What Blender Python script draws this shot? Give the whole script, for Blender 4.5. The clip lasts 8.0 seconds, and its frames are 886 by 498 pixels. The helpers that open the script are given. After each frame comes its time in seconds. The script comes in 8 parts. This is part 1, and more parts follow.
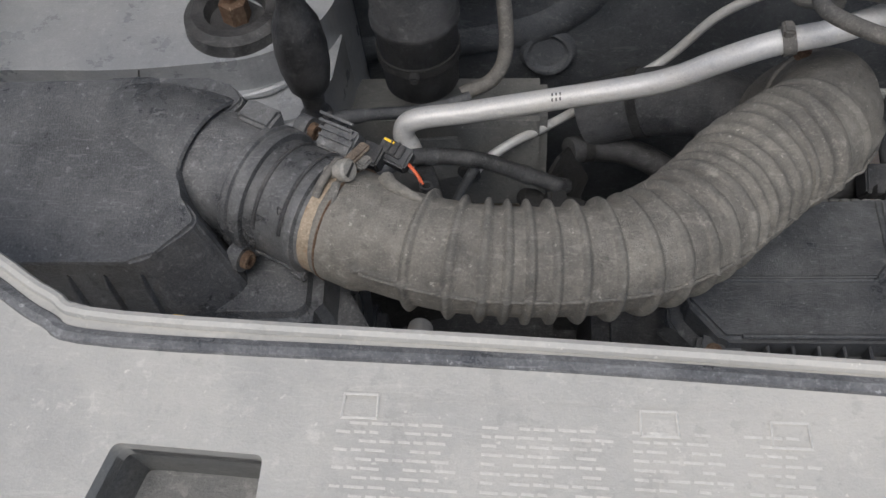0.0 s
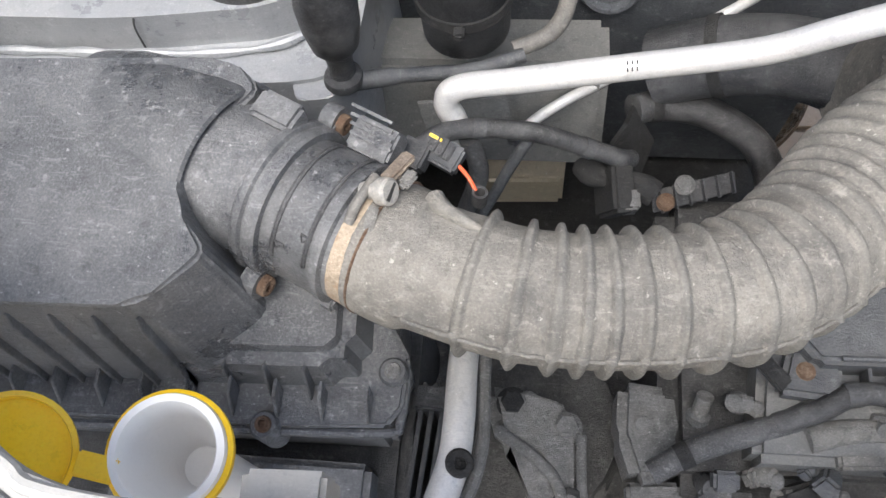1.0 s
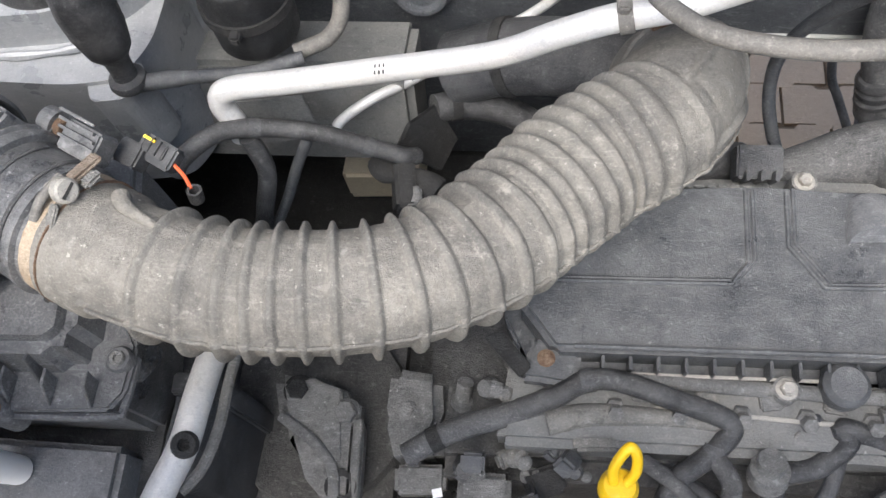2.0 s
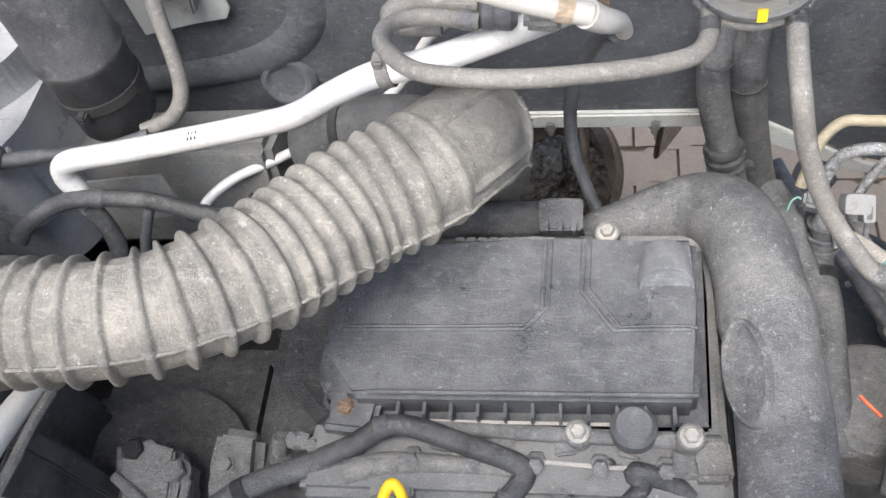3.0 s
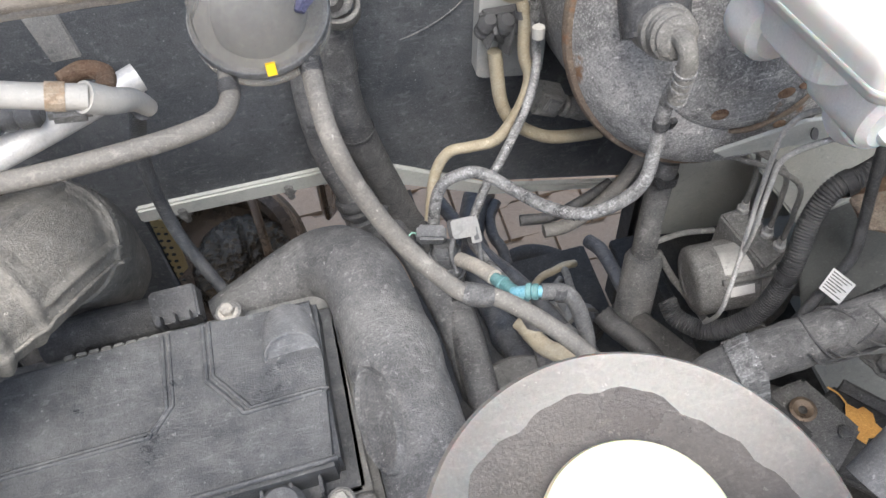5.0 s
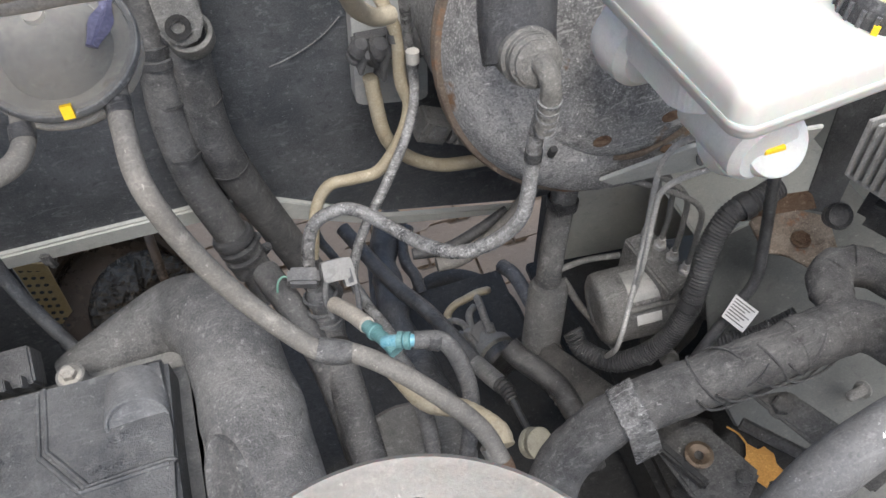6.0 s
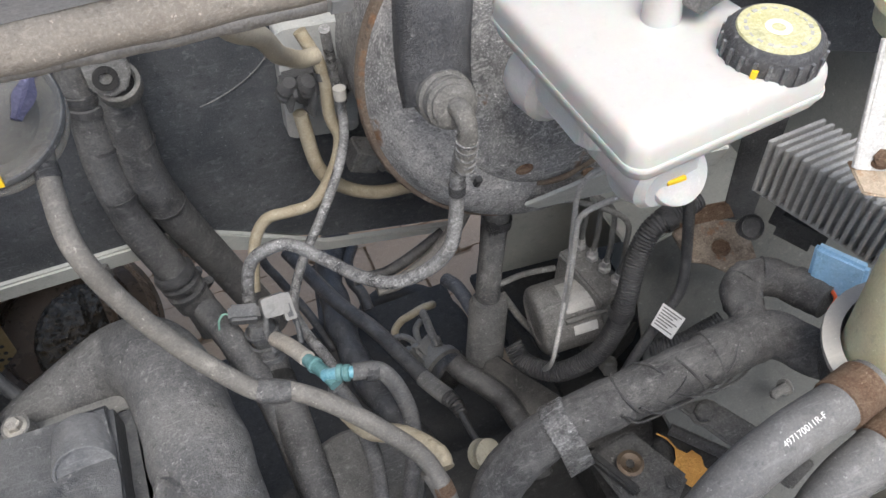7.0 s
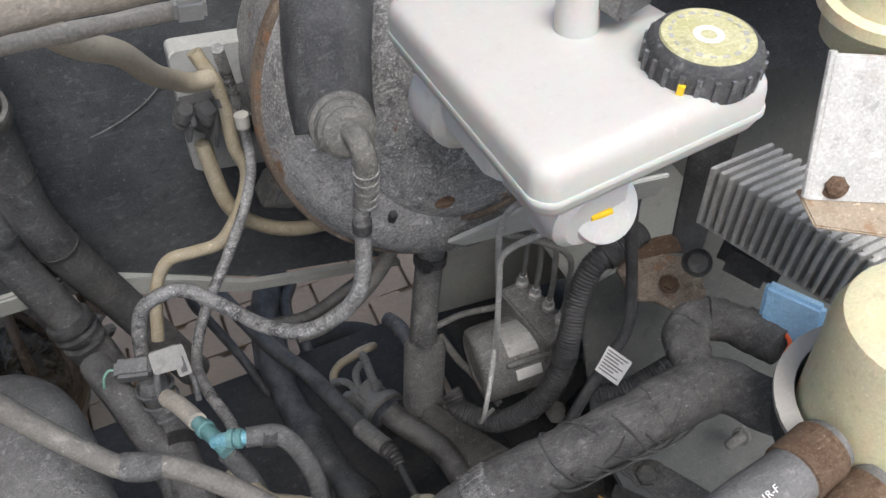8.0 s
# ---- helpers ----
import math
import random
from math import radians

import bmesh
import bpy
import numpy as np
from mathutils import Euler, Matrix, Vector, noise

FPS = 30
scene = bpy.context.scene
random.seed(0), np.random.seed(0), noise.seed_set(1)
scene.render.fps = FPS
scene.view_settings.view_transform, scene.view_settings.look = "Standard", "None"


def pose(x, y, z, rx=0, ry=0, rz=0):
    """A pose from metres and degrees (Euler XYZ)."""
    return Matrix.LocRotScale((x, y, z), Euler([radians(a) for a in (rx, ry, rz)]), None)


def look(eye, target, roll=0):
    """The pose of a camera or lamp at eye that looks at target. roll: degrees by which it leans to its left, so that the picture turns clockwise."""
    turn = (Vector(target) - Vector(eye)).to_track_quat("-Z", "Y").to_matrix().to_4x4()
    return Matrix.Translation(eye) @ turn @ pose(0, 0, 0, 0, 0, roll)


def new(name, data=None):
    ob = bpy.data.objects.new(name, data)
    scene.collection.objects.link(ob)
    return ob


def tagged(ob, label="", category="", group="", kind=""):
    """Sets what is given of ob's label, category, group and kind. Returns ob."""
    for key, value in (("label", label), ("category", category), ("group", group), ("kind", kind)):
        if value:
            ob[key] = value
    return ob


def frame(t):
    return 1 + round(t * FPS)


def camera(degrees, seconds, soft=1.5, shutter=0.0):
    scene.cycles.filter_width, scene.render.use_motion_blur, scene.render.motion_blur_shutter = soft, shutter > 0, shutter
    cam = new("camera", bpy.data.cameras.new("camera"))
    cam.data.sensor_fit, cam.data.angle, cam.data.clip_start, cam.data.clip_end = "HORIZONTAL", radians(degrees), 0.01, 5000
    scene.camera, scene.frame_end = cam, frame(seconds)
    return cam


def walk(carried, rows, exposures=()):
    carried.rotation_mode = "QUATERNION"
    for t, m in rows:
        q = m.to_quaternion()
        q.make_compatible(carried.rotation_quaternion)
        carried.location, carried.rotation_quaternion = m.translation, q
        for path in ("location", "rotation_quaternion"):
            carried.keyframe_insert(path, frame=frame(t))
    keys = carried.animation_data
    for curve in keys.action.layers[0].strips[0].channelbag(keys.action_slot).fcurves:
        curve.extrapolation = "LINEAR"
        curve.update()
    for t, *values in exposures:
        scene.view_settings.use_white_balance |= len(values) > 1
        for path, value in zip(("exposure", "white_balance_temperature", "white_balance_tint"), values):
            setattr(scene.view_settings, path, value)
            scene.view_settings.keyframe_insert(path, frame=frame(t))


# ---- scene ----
cam = camera(55.2, 8.0)
PATH = [
    (0, (0.029, -0.15, 1.755), (-0.173, 0.854, 0.037), -8.9),
    (0.5, (-0.042, -0.031, 1.684), (-0.263, 0.786, -0.128), -11.7),
    (1, (-0.015, -0.003, 1.695), (-0.247, 0.755, -0.142), -13.2),
    (1.5, (0.053, -0.004, 1.712), (-0.184, 0.747, -0.127), -13.6),
    (2, (0.202, 0.001, 1.712), (-0.024, 0.743, -0.131), -13.3),
    (2.2, (0.27, -0.011, 1.722), (0.046, 0.722, -0.125), -13.6),
    (3.3, (0.461, -0.065, 1.662), (0.088, 1.036, 0.035), -16.7),
    (3.5, (0.473, -0.062, 1.658), (0.202, 1.062, 0.025), -14.4),
    (4, (0.524, -0.059, 1.647), (0.498, 1.072, -0.003), -9.1),
    (4.5, (0.542, -0.055, 1.642), (0.679, 1.059, -0.013), -5.9),
    (5, (0.569, -0.054, 1.638), (0.781, 1.055, -0.012), -4.7),
    (5.2, (0.589, -0.054, 1.635), (0.823, 1.046, -0.019), -4.0),
    (6.3, (0.66, -0.011, 1.592), (1.024, 1.088, -0.039), -1.3),
    (6.5, (0.663, -0.014, 1.6), (1.041, 1.075, -0.034), -1.1),
    (7, (0.67, -0.021, 1.636), (1.107, 1.044, 0.001), -0.4),
    (7.5, (0.656, -0.005, 1.646), (1.138, 1.065, 0.026), 0.1),
    (8, (0.735, 0.012, 1.574), (1.26, 1.103, -0.018), 1.5),
]
walk(cam, [(t, look(eye, target, roll)) for t, eye, target, roll in PATH],
     exposures=[(0, -0.12), (0.5, 0.74), (1, 1.22), (2, 1.25), (3.5, 1.76), (4.5, 1.77), (5, 1.35), (6.5, 0.97), (7, 0.82), (7.5, 0.52), (8, 0.62)])

# ---- light ----
world = bpy.data.worlds.new("sky")
scene.world = world
world.use_nodes = True
wn = world.node_tree
sky = wn.nodes.new("ShaderNodeTexSky")
sky.sky_type, sky.sun_disc = "NISHITA", False
sky.sun_elevation, sky.sun_rotation = radians(66), radians(200)
sky.air_density, sky.dust_density = 1.0, 4.0
wn.nodes["Background"].inputs[1].default_value = 0.135
wn.links.new(sky.outputs[0], wn.nodes["Background"].inputs[0])
sun = bpy.data.lights.new("sun", "SUN")
sun.energy, sun.angle, sun.color = 1.95, radians(38), (0.985, 0.99, 1.0)
new("sun", sun).matrix_world = look((0.34, -1.12, 4.0), (0.4, 0.2, 1.0))


# ---- materials ----
def surface(name, base, rough=0.6, metal=0.0, dust=None, amount=0.4, size=9.0, bump=0.15, grain=220.0, spots=None, spread=0.12, grit=0.62, smudge=1.0):
    """A worn surface: base colour, patches of dust, fine grain and relief."""
    m = bpy.data.materials.new(name)
    m.use_nodes = True
    nt = m.node_tree
    b = nt.nodes["Principled BSDF"]
    tc = nt.nodes.new("ShaderNodeTexCoord")

    def tex(scale, detail=5.0, roughness=0.6):
        n = nt.nodes.new("ShaderNodeTexNoise")
        n.inputs["Scale"].default_value, n.inputs["Detail"].default_value = scale, detail
        n.inputs["Roughness"].default_value = roughness
        nt.links.new(tc.outputs["Object"], n.inputs["Vector"])
        return n

    def ramp(src, lo, hi):
        r = nt.nodes.new("ShaderNodeMapRange")
        r.inputs[1].default_value, r.inputs[2].default_value = lo, hi
        nt.links.new(src, r.inputs[0])
        return r.outputs[0]

    def mix(fac, a, c, blend="MIX"):
        n = nt.nodes.new("ShaderNodeMix")
        n.data_type, n.blend_type = "RGBA", blend
        if isinstance(fac, float):
            n.inputs[0].default_value = fac
        else:
            nt.links.new(fac, n.inputs[0])
        for i, v in ((6, a), (7, c)):
            if isinstance(v, tuple):
                n.inputs[i].default_value = (*v, 1)
            else:
                nt.links.new(v, n.inputs[i])
        return n.outputs[2]

    big, mid, fine = tex(size, 7, 0.68), tex(size * 3.2, 8, 0.72), tex(grain * 2.4, 5, 0.7)
    dust = dust or tuple(min(1, c * 1.8 + 0.05) for c in base)

    def times(src, k):
        n = nt.nodes.new("ShaderNodeMath")
        n.operation = "MULTIPLY"
        n.inputs[1].default_value = k
        nt.links.new(src, n.inputs[0])
        return n.outputs[0]

    dark = tuple(c * 0.5 for c in base)
    f1 = ramp(big.outputs[0], 0.44 - 0.20 * amount, 0.90 - 0.20 * amount)
    col = mix(f1, base, dust)
    # smaller smudges, rubbed darker or paler
    col = mix(times(ramp(mid.outputs[0], 0.51, 0.74), min(0.42, 0.62 * amount) * smudge), col, dark)
    col = mix(times(ramp(mid.outputs[0], 0.49, 0.29), min(0.5, 0.8 * amount) * smudge), col, dust)
    # fine grit, light and dark
    col = mix(times(ramp(fine.outputs[0], 0.53, 0.64), min(0.7, 0.02 + 1.05 * amount) * grit), col, tuple(min(1, c * 1.5) for c in dust))
    col = mix(times(ramp(fine.outputs[0], 0.47, 0.36), min(0.7, 0.02 + 1.05 * amount) * grit), col, dark)
    # scattered flecks
    scuff = nt.nodes.new("ShaderNodeTexNoise")
    stretch = nt.nodes.new("ShaderNodeMapping")
    stretch.inputs["Rotation"].default_value = (0.3, 0.5, 0.7)
    stretch.inputs["Scale"].default_value = (1.0, 7.0, 3.0)
    nt.links.new(tc.outputs["Object"], stretch.inputs["Vector"])
    nt.links.new(stretch.outputs[0], scuff.inputs["Vector"])
    scuff.inputs["Scale"].default_value, scuff.inputs["Detail"].default_value = 34.0, 6.0
    scuff.inputs["Distortion"].default_value = 1.6
    col = mix(times(ramp(scuff.outputs[0], 0.60, 0.66), min(0.5, 0.8 * amount) * min(1.0, grit + 0.2)), col, tuple(min(1, c * 1.4) for c in dust))
    speck = tex(grain * 0.8, 3, 0.65)
    col = mix(times(ramp(speck.outputs[0], 0.675, 0.71), min(0.9, 1.7 * amount) * min(1.0, grit + 0.3)), col, tuple(min(1, c * 1.7 + 0.03) for c in dust))
    fleck = tex(grain * 0.42, 6, 0.7)
    gate = ramp(mid.outputs[0], 0.56, 0.44)
    both = nt.nodes.new("ShaderNodeMath")
    both.operation = "MULTIPLY"
    nt.links.new(ramp(fleck.outputs[0], 0.575, 0.64), both.inputs[0])
    nt.links.new(gate, both.inputs[1])
    col = mix(times(both.outputs[0], min(0.75, 1.5 * amount) * min(1.0, grit + 0.35)), col, tuple(min(1, c * 1.25 + 0.02) for c in dust))
    col = mix(times(ramp(fleck.outputs[0], 0.425, 0.36), min(0.5, 1.0 * amount) * min(1.0, grit + 0.35)), col, dark)
    if spots:
        sp = tex(size * 1.1, 6, 0.65)
        col = mix(ramp(sp.outputs[0], 0.64 - spread * 0.5, 0.64 + spread * 0.5), col, spots)
    nt.links.new(col, b.inputs["Base Color"])
    rr = nt.nodes.new("ShaderNodeMapRange")
    rr.inputs[3].default_value, rr.inputs[4].default_value = max(0.05, rough - 0.35 * amount), min(1, rough + 0.5 * amount)
    nt.links.new(f1, rr.inputs[0])
    nt.links.new(rr.outputs[0], b.inputs["Roughness"])
    b.inputs["Metallic"].default_value = metal
    if bump:
        bp = nt.nodes.new("ShaderNodeBump")
        bp.inputs["Strength"].default_value, bp.inputs["Distance"].default_value = min(1.0, bump * 3.6), 0.0026
        ad = nt.nodes.new("ShaderNodeMath")
        nt.links.new(mid.outputs[0], ad.inputs[0])
        nt.links.new(fine.outputs[0], ad.inputs[1])
        nt.links.new(ad.outputs[0], bp.inputs["Height"])
        nt.links.new(bp.outputs[0], b.inputs["Normal"])
    return m


def clear(name, tint, rough=0.08, alpha_mix=0.75):
    """Thin clear plastic, dusty."""
    m = bpy.data.materials.new(name)
    m.use_nodes = True
    b = m.node_tree.nodes["Principled BSDF"]
    b.inputs["Base Color"].default_value = (*tint, 1)
    b.inputs["Roughness"].default_value = rough
    b.inputs["Transmission Weight"].default_value = alpha_mix
    b.inputs["IOR"].default_value = 1.04
    b.inputs["Specular IOR Level"].default_value = 0.25
    return m


black_plastic = surface("black_plastic", (0.028, 0.029, 0.031), 0.42, dust=(0.15, 0.15, 0.15), amount=0.36, size=14, bump=0.2)
airbox_plastic = surface("airbox_plastic", (0.052, 0.055, 0.060), 0.38, dust=(0.26, 0.262, 0.26), amount=0.38, size=7, bump=0.15, smudge=0.4)
boss_plastic = surface("boss_plastic", (0.12, 0.124, 0.13), 0.45, dust=(0.25, 0.252, 0.252), amount=0.35, size=30, bump=0.1)
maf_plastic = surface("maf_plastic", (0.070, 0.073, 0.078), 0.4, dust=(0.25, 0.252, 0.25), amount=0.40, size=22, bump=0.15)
cover_plastic = surface("cover_plastic", (0.036, 0.039, 0.044), 0.40, dust=(0.150, 0.153, 0.153), amount=0.44, size=15, bump=0.14, grit=0.45, smudge=1.5)
hose_rubber = surface("hose_rubber", (0.140, 0.134, 0.121), 0.8, dust=(0.345, 0.325, 0.285), amount=0.44, size=20, bump=0.22, grit=0.42)
# the hose rubber again, slightly darker, for shade at the ribs
rib_shade_rubber = surface("rib_shade_rubber", (0.115, 0.111, 0.102), 0.7, dust=(0.30, 0.285, 0.25), amount=0.44, size=20, bump=0.2, grit=0.42)
pipe_rubber = surface("pipe_rubber", (0.050, 0.051, 0.053), 0.5, dust=(0.225, 0.223, 0.216), amount=0.44, size=18, bump=0.2)
charge_rubber = surface("charge_rubber", (0.088, 0.090, 0.092), 0.6, dust=(0.27, 0.268, 0.258), amount=0.5, size=15, bump=0.25)
scuffed_rubber = surface("scuffed_rubber", (0.042, 0.042, 0.043), 0.36, dust=(0.40, 0.398, 0.39), amount=0.62, size=34, bump=0.12, grit=0.6)
black_rubber = surface("black_rubber", (0.021, 0.021, 0.022), 0.40, dust=(0.135, 0.135, 0.133), amount=0.34, size=30, bump=0.15)
grey_rubber = surface("grey_rubber", (0.135, 0.129, 0.118), 0.7, dust=(0.24, 0.228, 0.204), amount=0.42, size=26, bump=0.12)
grey_hose = surface("grey_hose", (0.125, 0.125, 0.123), 0.55, dust=(0.225, 0.222, 0.212), amount=0.4, size=16, bump=0.12)
loom_tape = surface("loom_tape", (0.060, 0.060, 0.061), 0.7, dust=(0.22, 0.218, 0.21), amount=0.48, size=40, bump=0.5, grain=380, grit=0.6)
felt = surface("felt", (0.047, 0.054, 0.063), 0.75, dust=(0.165, 0.172, 0.18), amount=0.42, size=9, bump=0.4, grain=300, grit=0.7)
aluminium = surface("aluminium", (0.64, 0.64, 0.63), 0.42, 0.2, dust=(0.70, 0.68, 0.63), amount=0.25, size=30, bump=0.06)
cast_metal = surface("cast_metal", (0.16, 0.16, 0.156), 0.55, 0.15, dust=(0.33, 0.325, 0.31), amount=0.5, size=30, bump=0.3, grain=300)
ecu_metal = surface("ecu_metal", (0.48, 0.48, 0.465), 0.5, 0.15, dust=(0.60, 0.59, 0.57), amount=0.4, size=30, bump=0.15)
zinc = surface("zinc", (0.36, 0.35, 0.325), 0.5, 0.3, dust=(0.46, 0.43, 0.375), amount=0.4, size=60, bump=0.15)
steel_pipe = surface("steel_pipe", (0.40, 0.40, 0.385), 0.5, 0.2, dust=(0.62, 0.61, 0.58), amount=0.5, size=45, bump=0.2, grain=300)
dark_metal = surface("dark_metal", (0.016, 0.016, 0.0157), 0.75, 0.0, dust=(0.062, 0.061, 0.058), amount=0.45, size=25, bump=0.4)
bracket_rust = surface("bracket_rust", (0.17, 0.13, 0.10), 0.8, 0.1, dust=(0.40, 0.34, 0.27), amount=0.5, size=40, bump=0.4, spots=(0.28, 0.12, 0.05), spread=0.12)
rust = surface("rust", (0.13, 0.065, 0.035), 0.85, 0.1, dust=(0.24, 0.175, 0.12), amount=0.6, size=60, bump=0.6)
stained_steel = surface("stained_steel", (0.44, 0.35, 0.25), 0.6, 0.2, dust=(0.52, 0.44, 0.34), amount=0.45, size=45, bump=0.2, spots=(0.36, 0.19, 0.08), spread=0.2)
body_paint = surface("body_paint", (0.40, 0.415, 0.41), 0.4, dust=(0.46, 0.455, 0.42), amount=0.3, size=10, bump=0.05)
silver_paint = surface("silver_paint", (0.343, 0.356, 0.37), 0.35, 0.2, dust=(0.50, 0.51, 0.51), amount=0.25, size=14, bump=0.08)
panel_plastic = surface("panel_plastic", (0.37, 0.365, 0.34), 0.55, dust=(0.54, 0.52, 0.47), amount=0.4, size=9, bump=0.08, grit=0.12, smudge=0.7)
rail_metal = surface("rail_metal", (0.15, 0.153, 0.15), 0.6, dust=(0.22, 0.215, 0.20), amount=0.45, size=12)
white_plastic = surface("white_plastic", (0.535, 0.53, 0.502), 0.38, dust=(0.49, 0.48, 0.448), amount=0.22, size=6, bump=0.01, grit=0.1)
filler_plastic = surface("filler_plastic", (0.90, 0.885, 0.85), 0.35, dust=(0.90, 0.885, 0.84), amount=0.06, size=8, bump=0.02)
milky_plastic = surface("milky_plastic", (0.62, 0.62, 0.60), 0.35, dust=(0.68, 0.67, 0.64), amount=0.15, size=14, bump=0.04)
yellow_plastic = surface("yellow_plastic", (1.0, 0.62, 0.012), 0.35, dust=(0.95, 0.62, 0.05), amount=0.2, size=30, bump=0.05)
ivory_plastic = surface("ivory_plastic", (0.70, 0.65, 0.41), 0.4, dust=(0.66, 0.62, 0.47), amount=0.3, size=8, bump=0.04)
cap_disc = surface("cap_disc", (0.48, 0.45, 0.21), 0.5, dust=(0.60, 0.58, 0.40), amount=0.45, size=45, bump=0.1, grit=0.6)
dusty_white = surface("dusty_white", (0.50, 0.495, 0.475), 0.45, dust=(0.64, 0.63, 0.60), amount=0.42, size=22, bump=0.08, spots=(0.42, 0.33, 0.24), spread=0.16)
beige_tube = surface("beige_tube", (0.36, 0.305, 0.205), 0.5, dust=(0.41, 0.375, 0.295), amount=0.35, size=40)
cyan_plastic = surface("cyan_plastic", (0.085, 0.21, 0.21), 0.4, dust=(0.17, 0.29, 0.295), amount=0.4, size=60, bump=0.05)
sky_plastic = surface("sky_plastic", (0.13, 0.33, 0.40), 0.35, dust=(0.25, 0.40, 0.45), amount=0.3, size=60, bump=0.05)
blue_plastic = surface("blue_plastic", (0.22, 0.44, 0.66), 0.45, dust=(0.34, 0.50, 0.66), amount=0.3, size=20, bump=0.08)
booster_metal = surface("booster_metal", (0.115, 0.117, 0.120), 0.65, 0.0, dust=(0.50, 0.495, 0.48), amount=0.60, size=10, bump=0.6, grain=200, grit=0.85, spots=(0.22, 0.125, 0.065), spread=0.05)
seam_metal = surface("seam_metal", (0.13, 0.095, 0.07), 0.85, 0.0, dust=(0.27, 0.22, 0.17), amount=0.5, size=26, bump=0.7, spots=(0.27, 0.13, 0.055), spread=0.14)
label_paper = surface("label_paper", (0.72, 0.72, 0.69), 0.6, amount=0.12, size=60, bump=0.0)
ink = surface("ink", (0.03, 0.03, 0.03), 0.7, amount=0.1, size=60, bump=0.0)
pale_ink = surface("pale_ink", (0.54, 0.527, 0.487), 0.7, dust=(0.60, 0.585, 0.54), amount=0.2, size=40, bump=0.0)
grey_paint = surface("grey_paint", (0.42, 0.44, 0.415), 0.4, dust=(0.44, 0.435, 0.40), amount=0.3, size=10, bump=0.05)
# grey-green body paint darkened, with the shade under the wiring in its colour
shaded_arch_paint = surface("shaded_arch_paint", (0.115, 0.123, 0.119), 0.4, dust=(0.16, 0.162, 0.155), amount=0.35, size=12, bump=0.08)
grimy_plastic = surface("grimy_plastic", (0.15, 0.147, 0.138), 0.6, dust=(0.30, 0.29, 0.265), amount=0.5, size=40, bump=0.25)
dark_bracket = surface("dark_bracket", (0.055, 0.054, 0.052), 0.65, 0.05, dust=(0.155, 0.152, 0.144), amount=0.45, size=40, bump=0.3)
paver_stone = surface("paver_stone", (0.47, 0.345, 0.235), 0.85, dust=(0.54, 0.41, 0.29), amount=0.35, size=4, bump=0.3)
beige_paint = surface("beige_paint", (0.70, 0.63, 0.49), 0.7, dust=(0.76, 0.69, 0.55), amount=0.3, size=20, bump=0.1)
earth = surface("earth", (0.20, 0.15, 0.10), 0.95, amount=0.4, size=3, bump=0.3)
foil = surface("foil", (0.17, 0.145, 0.112), 0.28, 0.9, dust=(0.04, 0.033, 0.026), amount=0.5, size=40, bump=0.2)
scorched = surface("scorched", (0.085, 0.062, 0.042), 0.32, 0.45, dust=(0.15, 0.11, 0.075), amount=0.25, size=14, bump=0.1)
brass_sheet = surface("brass_sheet", (0.46, 0.33, 0.14), 0.5, 0.4, dust=(0.52, 0.42, 0.25), amount=0.3, size=30, bump=0.2)
abs_metal = surface("abs_metal", (0.17, 0.17, 0.168), 0.6, 0.1, dust=(0.36, 0.355, 0.34), amount=0.5, size=30, bump=0.35, grit=0.9)
label_foil = surface("label_foil", (0.50, 0.50, 0.48), 0.4, 0.2, dust=(0.30, 0.30, 0.29), amount=0.5, size=90, bump=0.1)
wax_plastic = surface("wax_plastic", (0.21, 0.208, 0.198), 0.45, dust=(0.20, 0.198, 0.19), amount=0.4, size=60, bump=0.05)
faded_wire = surface("faded_wire", (0.42, 0.22, 0.17), 0.5, amount=0.2, size=60, bump=0.0)
red_wire = surface("red_wire", (0.65, 0.10, 0.03), 0.5, amount=0.1, size=60, bump=0.0)
green_wire = surface("green_wire", (0.10, 0.22, 0.17), 0.5, amount=0.2, size=60, bump=0.0)
clear_plastic = clear("clear_plastic", (0.56, 0.545, 0.50), 0.13, 0.72)
bowl_grey = surface("bowl_grey", (0.20, 0.20, 0.198), 0.5, dust=(0.30, 0.295, 0.28), amount=0.4, size=40, bump=0.1)
tape_film = surface("tape_film", (0.10, 0.10, 0.10), 0.22, dust=(0.42, 0.42, 0.41), amount=0.45, size=60, bump=0.4, grit=0.7)
navy_stain = surface("navy_stain", (0.06, 0.06, 0.12), 0.5, dust=(0.13, 0.13, 0.20), amount=0.5, size=40, bump=0.1)
tank_plastic = surface("tank_plastic", (0.165, 0.158, 0.145), 0.42, dust=(0.21, 0.202, 0.184), amount=0.25, size=9, bump=0.05)
mud = surface("mud", (0.058, 0.051, 0.045), 0.35, dust=(0.105, 0.094, 0.082), amount=0.3, size=14, bump=0.1)
cream_cap = surface("cream_cap", (0.86, 0.79, 0.52), 0.35, dust=(0.84, 0.78, 0.55), amount=0.08, size=12, bump=0.03)
leaf_skin = surface("leaf_skin", (0.50, 0.24, 0.05), 0.6, dust=(0.56, 0.32, 0.09), amount=0.4, size=60, bump=0.2)
grimy_ivory = surface("grimy_ivory", (0.40, 0.385, 0.30), 0.5, dust=(0.30, 0.285, 0.24), amount=0.5, size=50, bump=0.15)
pale_hose = surface("pale_hose", (0.43, 0.38, 0.285), 0.5, dust=(0.44, 0.405, 0.32), amount=0.35, size=30, bump=0.06)
strip_tan = surface("strip_tan", (0.36, 0.33, 0.285), 0.75, dust=(0.46, 0.43, 0.37), amount=0.45, size=26, bump=0.15)
